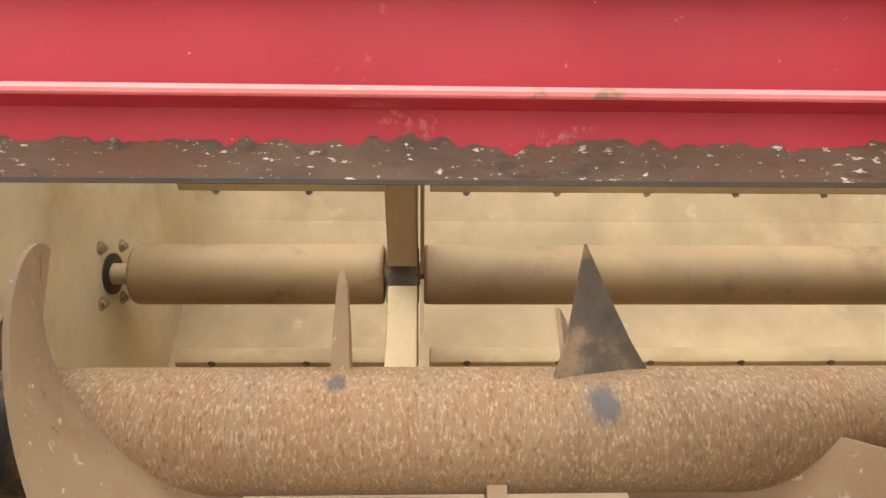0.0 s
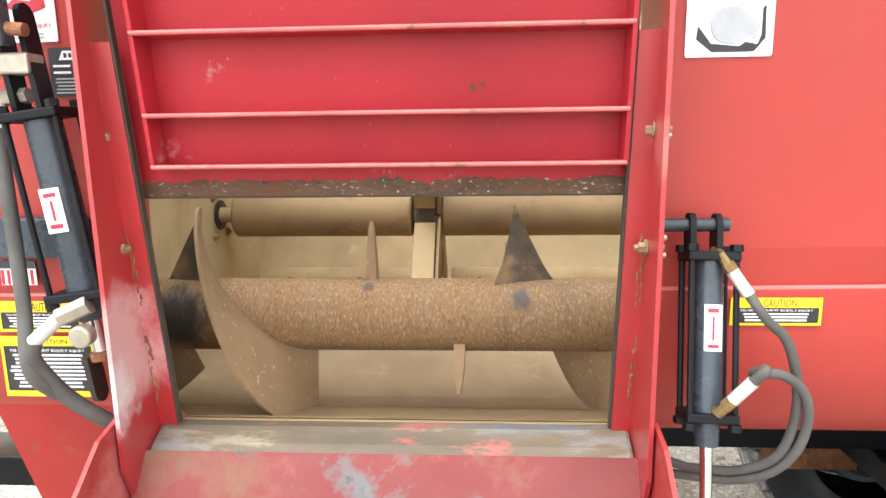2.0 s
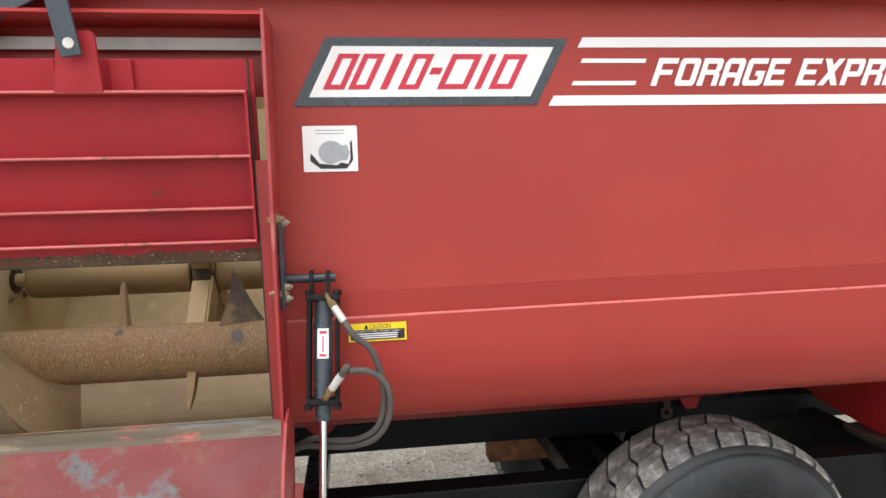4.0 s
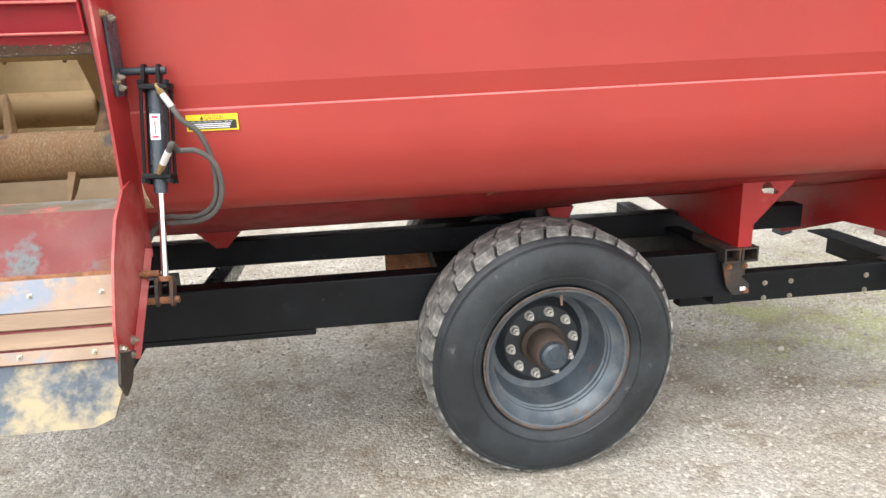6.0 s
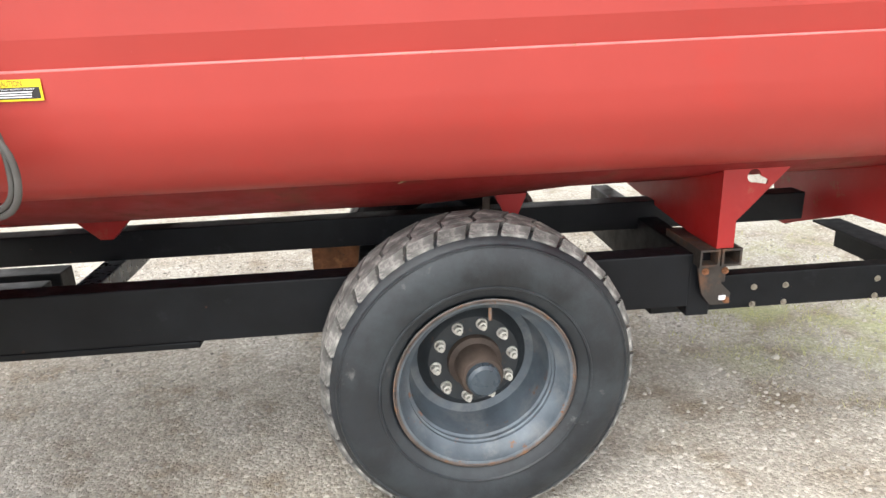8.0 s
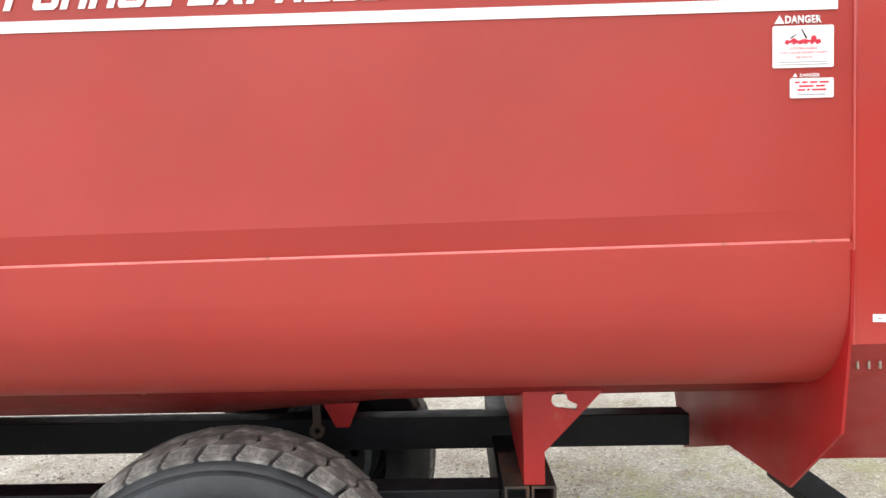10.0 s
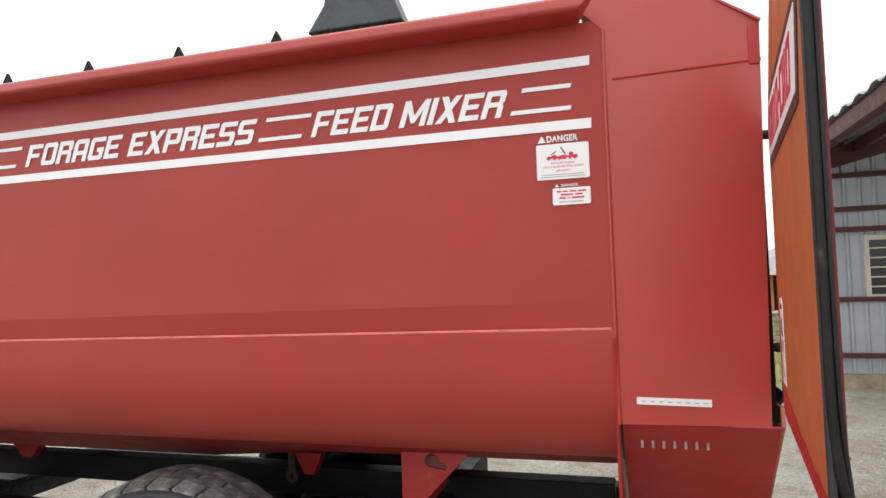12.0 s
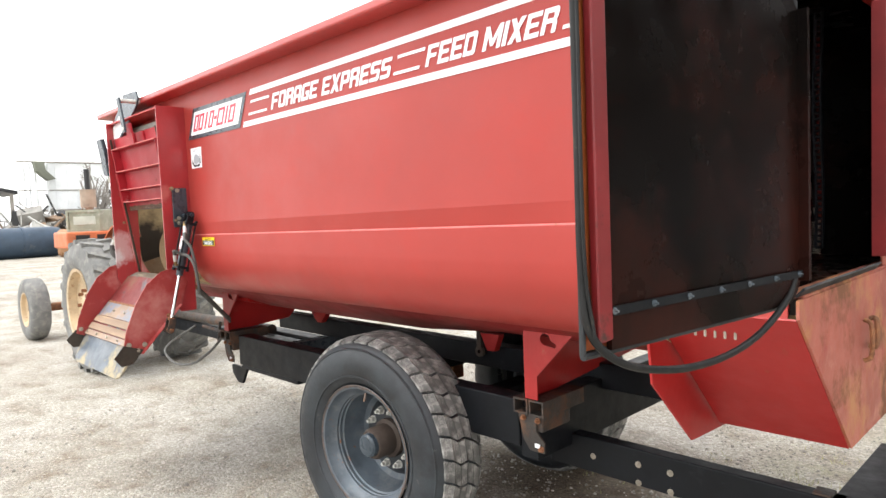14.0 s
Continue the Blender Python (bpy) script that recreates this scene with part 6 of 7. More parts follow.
def farm_wheel(x, y, s, R, W, rim_r, lugs):
    c, ax = Vector((x, y, R - 0.01)), Vector((0, s, 0))
    bm = B()
    lathe(bm, [(0.10 * W, rim_r), (0.04 * W, rim_r * 0.98), (0.0, rim_r * 1.03), (0.02 * W, rim_r * 0.95), (0.25 * W, rim_r * 0.9), (0.33 * W, rim_r * 0.55), (0.2 * W, rim_r * 0.3), (0.2 * W, 0.03)], c, ax, 40)
    w = part("wheel", bm, cream, tractor, "cream-painted wheel with a dusty tyre", smooth=True)
    bm = B()
    lathe(bm, [(0.06 * W, rim_r), (-0.02 * W, rim_r * 1.15), (-0.03 * W, rim_r * 1.35 if lugs else R * 0.85), (0.06 * W, R * 0.94), (0.2 * W, R * 0.975), (0.5 * W, R * 0.985), (0.8 * W, R * 0.975), (0.94 * W, R * 0.94), (1.03 * W, R * 0.85), (0.94 * W, rim_r)], c, ax, 48)
    part("tyre", bm, dusty_tyre, w, smooth=True)
    if lugs:
        for side in (0, 1):
            me = bpy.data.meshes.new("tyre_lug")
            q = B()
            pts = [(0.05, -0.10), (0.05, 0.0), (0.54, 0.15), (0.54, 0.06)] if not side else [(0.95, -0.10), (0.95, 0.0), (0.46, 0.15), (0.46, 0.06)]
            low = [q.verts.new((R * 0.94 * math.sin(a), v * W * s, R * 0.94 * math.cos(a))) for v, a in pts]
            top = [q.verts.new((R * (1.025 - 0.03 * abs(v - 0.5)) * math.sin(a * 0.94), v * W * s, R * (1.025 - 0.03 * abs(v - 0.5)) * math.cos(a * 0.94))) for v, a in pts]
            q.faces.new(top)
            for i in range(4):
                q.faces.new((low[i], low[(i + 1) % 4], top[(i + 1) % 4], top[i]))
            bmesh.ops.recalc_face_normals(q, faces=q.faces)
            q.to_mesh(me), q.free()
            me.materials.append(dusty_tyre)
            for k in range(20):
                ob = new("tyre_lug", me)
                ob.parent = w
                ob.matrix_local = Matrix.Translation(c - ORIGIN[w.name]) @ Matrix.Rotation(2 * math.pi * (k + 0.5 * side) / 20, 4, "Y")
        for k in range(8):
            a = 2 * math.pi * k / 8
            bm = B()
            p = c + Vector((rim_r * 0.42 * math.cos(a), 0.25 * W * s, rim_r * 0.42 * math.sin(a)))
            rod(bm, p, p - ax * 0.05, 0.02, seg=6)
            part("wheel_bolt", bm, rust, w)
    return w


farm_wheel(-4.52, 0.42, 1, 0.76, 0.40, 0.43, True)
farm_wheel(-4.52, 1.72, -1, 0.76, 0.40, 0.43, True)
farm_wheel(-7.55, 0.5, 1, 0.47, 0.25, 0.25, False)
farm_wheel(-7.55, 1.95, -1, 0.47, 0.25, 0.25, False)
for lo, hi, name, m in (((-6.9, 1.05, 1.2), (-5.3, 1.45, 1.5), "hood", tractor_orange), ((-5.4, 0.9, 0.6), (-4.5, 1.55, 1.25), "transmission", rust),
                        ((-7.62, 0.62, 0.40), (-7.48, 1.83, 0.52), "front_axle", rust), ((-4.59, 0.80, 0.68), (-4.45, 1.35, 0.83), "rear_axle", rust)):
    bm = B()
    box(bm, lo, hi)
    part(name, bm, m, tractor, bevel=0.04)
for y0, y1 in ((0.92, 1.1), (1.47, 1.8)):
    bm = B()
    arc = [(-4.52 + rr * math.cos(radians(a)), 0.76 + rr * math.sin(radians(a))) for rr, seq in ((0.93, range(60, 171, 10)), (0.91, range(170, 59, -10))) for a in seq]
    prism(bm, arc, "y", y0, y1)
    part("fender", bm, tractor_orange, tractor)
turned = pose(-5.5, 0.90, 1.60, 0, 0, -45) @ Matrix.Scale(0.80, 4)
bm = B()
box(bm, (-0.2, -0.27, 0.0), (0.2, 0.27, 0.34), turned)
tool = part("control_box", bm, sage, tractor, "grey-green metal box", bevel=0.012)
for lo, hi in (((0.2, -0.27, 0.0), (0.225, 0.27, 0.035)), ((0.2, -0.27, 0.305), (0.225, 0.27, 0.34)), ((0.2, -0.27, 0.035), (0.225, -0.235, 0.305)), ((0.2, 0.235, 0.035), (0.225, 0.27, 0.305))):
    bm = B()
    box(bm, lo, hi, turned)
    part("box_rim", bm, sage, tool)
bm = B()
box(bm, (0.201, -0.16, 0.11), (0.207, 0.19, 0.24), turned)
part("box_face", bm, mat("pale_green_box_face", (0.42, 0.46, 0.40), 0.5, var=0.15, scale=5), tool)
bm = B()
box(bm, (-5.75, 0.52, 1.40), (-5.15, 1.12, 1.60))
part("dash_frame", bm, tractor_orange, tractor, bevel=0.02)
for y in (0.62, 0.86):
    bm = B()
    box(bm, (-5.152, y, 1.44), (-5.146, y + 0.16, 1.56))
    part("dash_opening", bm, ink, tractor)
bm = B()
hose(bm, [(-5.35, 1.0, 1.66), (-5.2, 0.95, 1.5), (-5.0, 1.0, 1.38), (-4.8, 1.1, 1.5), (-4.7, 1.2, 1.7)], 0.012)
part("cable", bm, ink, tractor, smooth=True)
bm = B()
rod(bm, (-6.2, 1.09, 1.45), (-6.2, 1.09, 1.92), 0.05, seg=14)
rod(bm, (-6.2, 1.09, 1.92), (-6.2, 1.09, 2.17), 0.10, seg=18)
muffler = part("muffler", bm, mat("heat_greyed_muffler", (0.34, 0.26, 0.2), 0.7, var=0.25, scale=6), tractor, smooth=True)
bm = B()
rod(bm, (-6.2, 1.09, 2.17), (-6.2, 1.09, 2.45), 0.035, seg=14)
part("stack", bm, ink, muffler, smooth=True)
bm = B()
rod(bm, (-4.55, 1.3, 1.25), (-4.9, 1.3, 1.75), 0.02, seg=10)
bmesh.ops.create_uvsphere(bm, u_segments=8, v_segments=6, radius=0.03, matrix=Matrix.Translation((-4.95, 1.3, 1.8)))
part("lever", bm, ink, tractor)
bm = B()
box(bm, (-4.75, 1.0, 1.25), (-4.3, 1.45, 1.35))
part("seat", bm, ink, tractor, bevel=0.03)

# ---- yard behind: tank, pale structure, junk ----
tank_blue = mat("dark_blue_tank_paint", (0.035, 0.06, 0.095), 0.45, var=0.25, scale=1.2, patches=(((0.12, 0.13, 0.14), 2, 0.58, 0.72, 0.7),))
pale = mat("pale_sheet_metal", (0.80, 0.82, 0.83), 0.45, metal=0.0, var=0.12, scale=0.8)
old_grey = mat("weathered_grey", (0.30, 0.28, 0.25), 0.85, var=0.3, scale=0.9, bump=0.2, bump_scale=8)
tank = thing("storage_tank", (-38, 3, 0), "dark blue cylindrical storage tank lying on the ground", "tank")
bm = B()
lathe(bm, [(0, 0.0), (0.0, 0.5), (0.18, 0.76), (0.4, 0.84), (10.4, 0.84), (10.7, 0.76), (10.85, 0.5), (10.85, 0.0)], (-38, -2.2, 0.84), (0, 1, 0), 40)
tb = part("tank_body", bm, tank_blue, tank, smooth=True)
for y in (0.0, 3.5, 6.6):
    bm = B()
    lathe(bm, [(0, 0.84), (0, 0.875), (0.08, 0.875), (0.08, 0.84)], (-38, y, 0.84), (0, 1, 0), 40)
    part("tank_band", bm, tank_blue, tb)
drum = thing("rusty_drum", (-36, 8.6, 0), "rusty brown steel drum tank on its side", "tank")
bm = B()
lathe(bm, [(0, 0.0), (0.0, 0.6), (0.15, 0.75), (2.2, 0.75), (2.35, 0.6), (2.35, 0.0)], (-36, 7.9, 0.75), (0.3, 1, 0), 32)
part("drum_body", bm, mat("tan_rust", (0.36, 0.2, 0.11), 0.8, var=0.35, scale=1.5), drum, smooth=True)
hall = thing("pale_metal_trailer", (-60, 11, 0), "tall pale sheet-metal bin with a grey spout", "grain bin")
bm = B()
box(bm, (-62, 12.9, 3.0), (-58, 17.6, 7.0))
hb = part("bin_wall", bm, pale, hall, bevel=0.05)
for y in (10.8, 11.25, 11.5, 12.1, 12.7):
    bm = B()
    rod(bm, (-58, y, 0), (-58 + 0.4 * math.sin(y * 7), y + 0.2 * math.sin(y * 5), 6.9), 0.09, seg=10)
    part("bin_post", bm, pale, hall)
for z, r_ in ((3.0, 0.10), (4.7, 0.04), (7.02, 0.07)):
    bm = B()
    rod(bm, (-57.95, 10.7, z), (-57.95, 17.6, z), r_, seg=8)
    part("bin_rail", bm, old_grey, hall)
for k in range(5):
    bm = B()
    box(bm, (-57.995, 13.4 + 0.9 * k, 3.1), (-57.95, 13.46 + 0.9 * k, 6.9))
    part("bin_rib", bm, pale, hb)
bm = B()
prism(bm, [(11.75, 7.0), (12.55, 7.0), (12.6, 6.35), (13.3, 5.6), (12.7, 5.45), (11.9, 6.2)], "x", -57.9, -57.2)
part("bin_spout", bm, mat("grey_green_spout_paint", (0.17, 0.18, 0.14), 0.6, var=0.2, scale=0.8), hall, bevel=0.05)
for y in (13.1, 17.3):
    for x in (-61.5, -58.3):
        bm = B()
        box(bm, (x - 0.12, y - 0.12, 0), (x + 0.12, y + 0.12, 3.0))
        part("bin_leg", bm, old_grey, hall)
hut = thing("far_shed", (-66, 8, 0), "weathered grey open shed with a dark roof", "shed")
bm = B()
prism(bm, [(3.0, 7.0), (11.9, 4.95), (11.9, 4.65), (3.0, 6.6)], "x", -70, -64)
part("shed_roof", bm, ink, hut)
for y in (3.4, 7.4, 11.3):
    bm = B()
    box(bm, (-64.4, y, 0), (-64.1, y + 0.25, 7.28 - 0.23 * y))
    part("shed_post", bm, old_grey, hut)
bm = B()
box(bm, (-70, 3.2, 0), (-69.8, 11.5, 4.6))
part("shed_back", bm, pale, hut)
r = random.Random(3)
scrap_tones = [mat("scrap_" + n_, c_, 0.85, var=0.35, scale=0.9) for n_, c_ in (("grey", (0.26, 0.25, 0.23)), ("brown", (0.20, 0.13, 0.08)), ("pale", (0.55, 0.55, 0.53)), ("dark", (0.05, 0.05, 0.05)))]
verts_bm = [B() for _ in scrap_tones]
for k in range(660):
    tall = k >= 420
    y = r.uniform(9, 17) if tall else r.uniform(-6, 22)
    x = -54 + r.uniform(-3, 4) if tall else -54 + r.uniform(-6, 5)
    bm = verts_bm[r.choice((0, 0, 1, 3) if tall else (0, 0, 1, 1, 2, 3))]
    kind = r.random()
    if kind < 0.45:
        s = r.uniform(0.2, 0.8)
        box(bm, (-s, -s * r.uniform(0.3, 1.0), 0), (s, s * r.uniform(0.3, 1.0), s * r.uniform(0.6, 2.0)), pose(x, y, r.uniform(-0.1, 1.9 if tall else 0.8), r.uniform(-25, 25), r.uniform(-25, 25), r.uniform(0, 180)))
    elif kind < 0.75:
        a = Vector((x, y, r.uniform(0, 2.2 if tall else 1.2)))
        rod(bm, a, a + Vector((r.uniform(-1, 1), r.uniform(-2, 2), r.uniform(0.3, 2.2))), r.uniform(0.03, 0.09), seg=6)
    else:
        lathe(bm, [(0, 0.25), (0, 0.5), (0.2, 0.5), (0.2, 0.25)], (x, y, r.uniform(0.4, 1.3)), (r.uniform(-1, 1), r.uniform(-1, 1), r.uniform(-0.3, 1)), 14)
for bm, m_, n_ in zip(verts_bm, scrap_tones, ("grey scrap iron heaped along the yard's edge", "rusty brown scrap iron heaped along the yard's edge", "pale sheet scrap among the yard's heaps", "black tyres and dark scrap along the yard's edge")):
    tagged(part("scrap_heap", bm, m_), n_, "scrap", kind="stuff")
bare = thing("bare_tree", (-50, 14.4, 0), "bare grey-branched tree behind the tractor", "tree")
bm = B()
bark_grey = mat("pale_grey_bark", (0.24, 0.22, 0.20), 0.9, var=0.25, scale=4)
rod(bm, (-50, 14.4, 0), (-50, 14.3, 2.6), 0.13, 0.09, seg=8)
part("trunk", bm, bark_grey, bare, smooth=True)
for k in range(26):
    bm = B()
    a = Vector((-50, 14.3, r.uniform(1.6, 2.6)))
    b = a + Vector((r.uniform(-1.3, 1.3), r.uniform(-1.5, 1.7), r.uniform(1.2, 3.8)))
    hose(bm, [a, a * 0.5 + b * 0.5 + Vector((0, r.uniform(-0.3, 0.3), 0.3)), b], 0.045, 5, 4)
    for _ in range(4):
        c = a + (b - a) * r.uniform(0.4, 0.95)
        rod(bm, c, c + Vector((r.uniform(-0.5, 0.5), r.uniform(-0.8, 0.8), r.uniform(0.2, 0.9))), 0.02, seg=5)
    part("branch", bm, bark_grey, bare)
for y in (17.9, 18.6, 19.2):
    bm = B()
    rod(bm, (-57.5, y, 0), (-57.5, y + r.uniform(-0.2, 0.2), r.uniform(6.2, 7.6)), 0.06, seg=8)
    part("bin_ladder_pole", bm, pale, hall)

# ---- barn, house, sheds and trees beyond the wagon's rear ----
barn_red = mat("dark_red_steel_frame", (0.085, 0.022, 0.02), 0.6, var=0.2, scale=3, bump=0.05, bump_scale=30)
siding = mat("galvanised_siding", (0.42, 0.46, 0.50), 0.45, metal=0.35, var=0.15, scale=0.8)
roof_metal = mat("grey_metal_roof", (0.36, 0.38, 0.40), 0.45, metal=0.3, var=0.12, scale=0.5)
brick_red = mat("brown_red_brick", (0.17, 0.06, 0.04), 0.85, var=0.3, scale=6, bump=0.2, bump_scale=30)
stone_tan = mat("tan_stone", (0.37, 0.31, 0.22), 0.9, var=0.3, scale=5, bump=0.3, bump_scale=20, patches=(((0.22, 0.18, 0.12), 7, 0.5, 0.7, 0.9),), rand=0.3)
cedar = mat("orange_cedar", (0.42, 0.20, 0.07), 0.6, var=0.25, scale=3, stretch=(4, 4, 1))
cream_trim = mat("cream_trim_paint", (0.66, 0.62, 0.52), 0.6, var=0.08, scale=3)
dark_glass = mat("dark_window_glass", (0.02, 0.022, 0.025), 0.08, var=0.1, scale=3)

barn = thing("barn", (9, 6, 0), "open-sided barn with dark red steel frame and metal siding", "barn")
for x, y in ((5.22, 9.0), (5.22, 3.2), (10.5, 9.0), (15.8, 9.0), (15.8, 3.2)):
    bm = B()
    box(bm, (x - 0.03, y - 0.09, 0), (x + 0.13, y + 0.09, 3.45 + 0.25 * (x - 5.2) * (x < 10.6)))
    part("barn_post", bm, barn_red, barn, bevel=0.01)
for side in (0, 1):
    bm = B()
    n = 60
    prev = None
    for k in range(n + 1):
        y = 2.6 + (9.4 - 2.6) * k / n
        dz = 0.02 * (1 if k % 4 < 2 else -1)
        xs2 = (4.95, 10.5) if side == 0 else (16.05, 10.5)
        zs2 = (3.42 + dz, 4.81 + dz)
        cur = [bm.verts.new((xx, y, zz + t)) for t in (0, 0.012) for xx, zz in zip(xs2, zs2)]
        if prev:
            for a, b in ((0, 1), (1, 3), (3, 2), (2, 0)):
                bm.faces.new((prev[a], prev[b], cur[b], cur[a]))
        prev = cur
    part("barn_roof", bm, roof_metal, barn)
bm = B()
box(bm, (5.0, 2.7, 3.22), (5.14, 9.3, 3.40))
part("eave_beam", bm, barn_red, barn, bevel=0.01)
for k in range(6):
    x = 5.9 + k * 0.9
    z = 3.42 + 0.25 * (x - 4.95) - 0.12
    bm = B()
    box(bm, (x, 2.7, z - 0.1), (x + 0.07, 9.3, z + 0.06))
    part("purlin", bm, barn_red, barn)
for y in (3.2, 9.0):
    bm = B()
    prism(bm, [(5.1, 3.1), (10.5, 4.45), (10.5, 4.72), (5.1, 3.38)], "y", y - 0.08, y + 0.08)
    part("rafter", bm, barn_red, barn)
for k in range(52):
    x = 5.36 + k * 0.2
    bm = B()
    prism(bm, [(x, 9.14), (x + 0.025, 9.115), (x + 0.055, 9.115), (x + 0.08, 9.14), (x + 0.2, 9.14), (x + 0.2, 9.15), (x, 9.15)], "z", 0.2, 3.45 + 0.25 * min(x - 4.95, 16.05 - x))
    part("siding_panel", bm, siding, barn)
for z in (0.47, 1.29, 2.32, 2.62, 3.12):
    bm = B()
    box(bm, (5.34, 9.03, z - 0.035), (15.8, 9.11, z + 0.035))
    part("girt", bm, barn_red, barn)
bm = B()
box(bm, (5.34, 9.0, 0.0), (15.8, 9.16, 0.2))
part("barn_kerb", bm, stone_tan, barn)
win = None
bm = B()
box(bm, (6.02, 9.08, 1.34), (6.9, 9.125, 2.18))
win = part("barn_window", bm, dark_glass, barn, "barred window")
for lo, hi in (((6.0, 9.05, 1.30), (6.06, 9.12, 2.22)), ((6.88, 9.05, 1.30), (6.94, 9.12, 2.22)), ((6.06, 9.05, 2.15), (6.88, 9.12, 2.22)), ((6.06, 9.05, 1.30), (6.88, 9.12, 1.36))):
    bm = B()
    box(bm, lo, hi)
    part("window_frame", bm, cream_trim, win)
for k in range(5):
    bm = B()
    box(bm, (6.06, 9.06, 1.46 + 0.14 * k), (6.88, 9.075, 1.48 + 0.14 * k))
    part("window_bar", bm, cream_trim, win)

red_shed = thing("red_shed", (7.2, 13, -0.2), "small red shed with cream trim and a grey door", "shed")
bm = B()
prism(bm, [(6.15, -0.4), (9.1, -0.4), (9.1, 1.62), (7.62, 2.75), (6.15, 1.62)], "y", 12.0, 15.0)
part("shed_wall", bm, mat("barn_red_siding", (0.26, 0.035, 0.03), 0.65, var=0.15, scale=3), red_shed)
for lo, hi, m, n_ in (((6.11, 11.96, -0.4), (6.19, 12.0, 1.60), cream_trim, "corner_trim"), ((6.38, 11.96, -0.35), (6.44, 11.995, 1.75), cream_trim, "door_trim"), ((6.44, 11.965, -0.35), (7.2, 11.99, 1.72), old_grey, "shed_door")):
    bm = B()
    box(bm, lo, hi)
    part(n_, bm, m, red_shed)
bm = B()
prism(bm, [(6.0, 1.52), (7.62, 2.77), (9.25, 1.52), (9.25, 1.64), (7.62, 2.89), (6.0, 1.64)], "y", 11.85, 15.2)
part("shed_roof", bm, cream_trim, red_shed)

house = thing("house", (10, 27, -0.8), "stone house with grey metal roof and cedar porch", "house")
bm = B()
v = [bm.verts.new(p) for p in ((4.95, 23.0, 1.72), (16.5, 23.0, 1.72), (16.5, 33, 1.72), (4.95, 33, 1.72), (9.6, 28, 3.62), (12, 28, 3.62))]
for f in ((0, 1, 5, 4), (1, 2, 5), (2, 3, 4, 5), (3, 0, 4)):
    bm.faces.new([v[i] for i in f])
bm.faces.new((v[0], v[1], v[2], v[3]))
roof = part("house_roof", bm, roof_metal, house)
for k in range(18):
    x = 5.3 + 0.6 * k
    t = min(1.0, (x - 4.95) / 4.65) if x < 9.6 else 1.0 if x < 12 else max(0, (16.5 - x) / 4.5)
    bm = B()
    rod(bm, (x, 22.99, 1.74), (x, 23.0 + 5.0 * t, 1.74 + 1.9 * t), 0.022, seg=6)
    part("roof_seam", bm, roof_metal, roof)
bm = B()
box(bm, (4.9, 22.95, 1.58), (16.6, 23.1, 1.74))
box(bm, (4.9, 23.1, 1.58), (5.0, 33, 1.74))
part("fascia", bm, cream_trim, house)
bm = B()
box(bm, (5.0, 23.1, 1.56), (16.5, 33, 1.6))
part("soffit", bm, cream_trim, house)
bm = B()
box(bm, (5.25, 23.5, -0.9), (16, 23.8, 0.22))
base = part("stone_wall", bm, stone_tan, house)
me_ = None
rr = random.Random(6)
for k in range(150):
    if me_ is None:
        q = B()
        box(q, (-0.17, -0.03, -0.075), (0.17, 0.03, 0.075))
        bmesh.ops.bevel(q, geom=q.edges[:], offset=0.012, segments=1, affect="EDGES")
        me_ = bpy.data.meshes.new("stone")
        q.to_mesh(me_), q.free()
        me_.materials.append(stone_tan)
    row, col = divmod(k, 25)
    ob = new("stone", me_)
    ob.parent = base
    ob.matrix_local = Matrix.Translation(Vector((5.45 + col * 0.36 + 0.18 * (row % 2), 23.49, -0.8 + 0.165 * row)) - ORIGIN[base.name]) @ Matrix.Diagonal((rr.uniform(0.8, 1.02), rr.uniform(0.6, 1.3), rr.uniform(0.85, 1.0), 1))
bm = B()
box(bm, (5.2, 23.42, 0.22), (16, 23.9, 0.30))
part("stone_cap", bm, cream_trim, house)
bm = B()
box(bm, (5.4, 25.6, -0.9), (16, 25.8, 1.6))
part("brick_wall", bm, brick_red, house)
bm = B()
box(bm, (5.25, 23.8, -0.9), (5.4, 33, 1.6))
part("side_wall", bm, stone_tan, house)
for x in (5.68, 8.9, 12.1):
    bm = B()
    box(bm, (x, 23.55, 0.3), (x + 0.32, 23.8, 1.6))
    part("porch_post", bm, cedar, house, bevel=0.02)
bm = B()
box(bm, (5.4, 23.85, 0.3), (5.66, 23.95, 1.6))
part("porch_screen", bm, brick_red, house)
for x in (7.4, 10.4):
    bm = B()
    box(bm, (x, 25.55, 0.2), (x + 0.9, 25.62, 1.35))
    w_ = part("house_window", bm, dark_glass, house)
    for lo, hi in (((x - 0.06, 25.52, 0.14), (x, 25.61, 1.41)), ((x + 0.9, 25.52, 0.14), (x + 0.96, 25.61, 1.41)), ((x, 25.52, 1.35), (x + 0.9, 25.61, 1.41)), ((x, 25.52, 0.14), (x + 0.9, 25.61, 0.2)), ((x + 0.42, 25.54, 0.2), (x + 0.48, 25.6, 1.35))):
        bm = B()
        box(bm, lo, hi)
        part("window_frame", bm, cream_trim, w_)
house.location.x += 1.35
grill = thing("barrel_smoker", (5.2, 22.6, -0.7), "black barrel smoker with stack and wheels", "grill")
bm = B()
rod(bm, (4.55, 22.6, 0.05), (5.55, 22.6, 0.05), 0.26, seg=20)
part("smoker_barrel", bm, ink, grill, smooth=True)
bm = B()
rod(bm, (5.5, 22.6, 0.2), (5.5, 22.6, 0.75), 0.06, seg=12)
part("smoker_stack", bm, ink, grill)
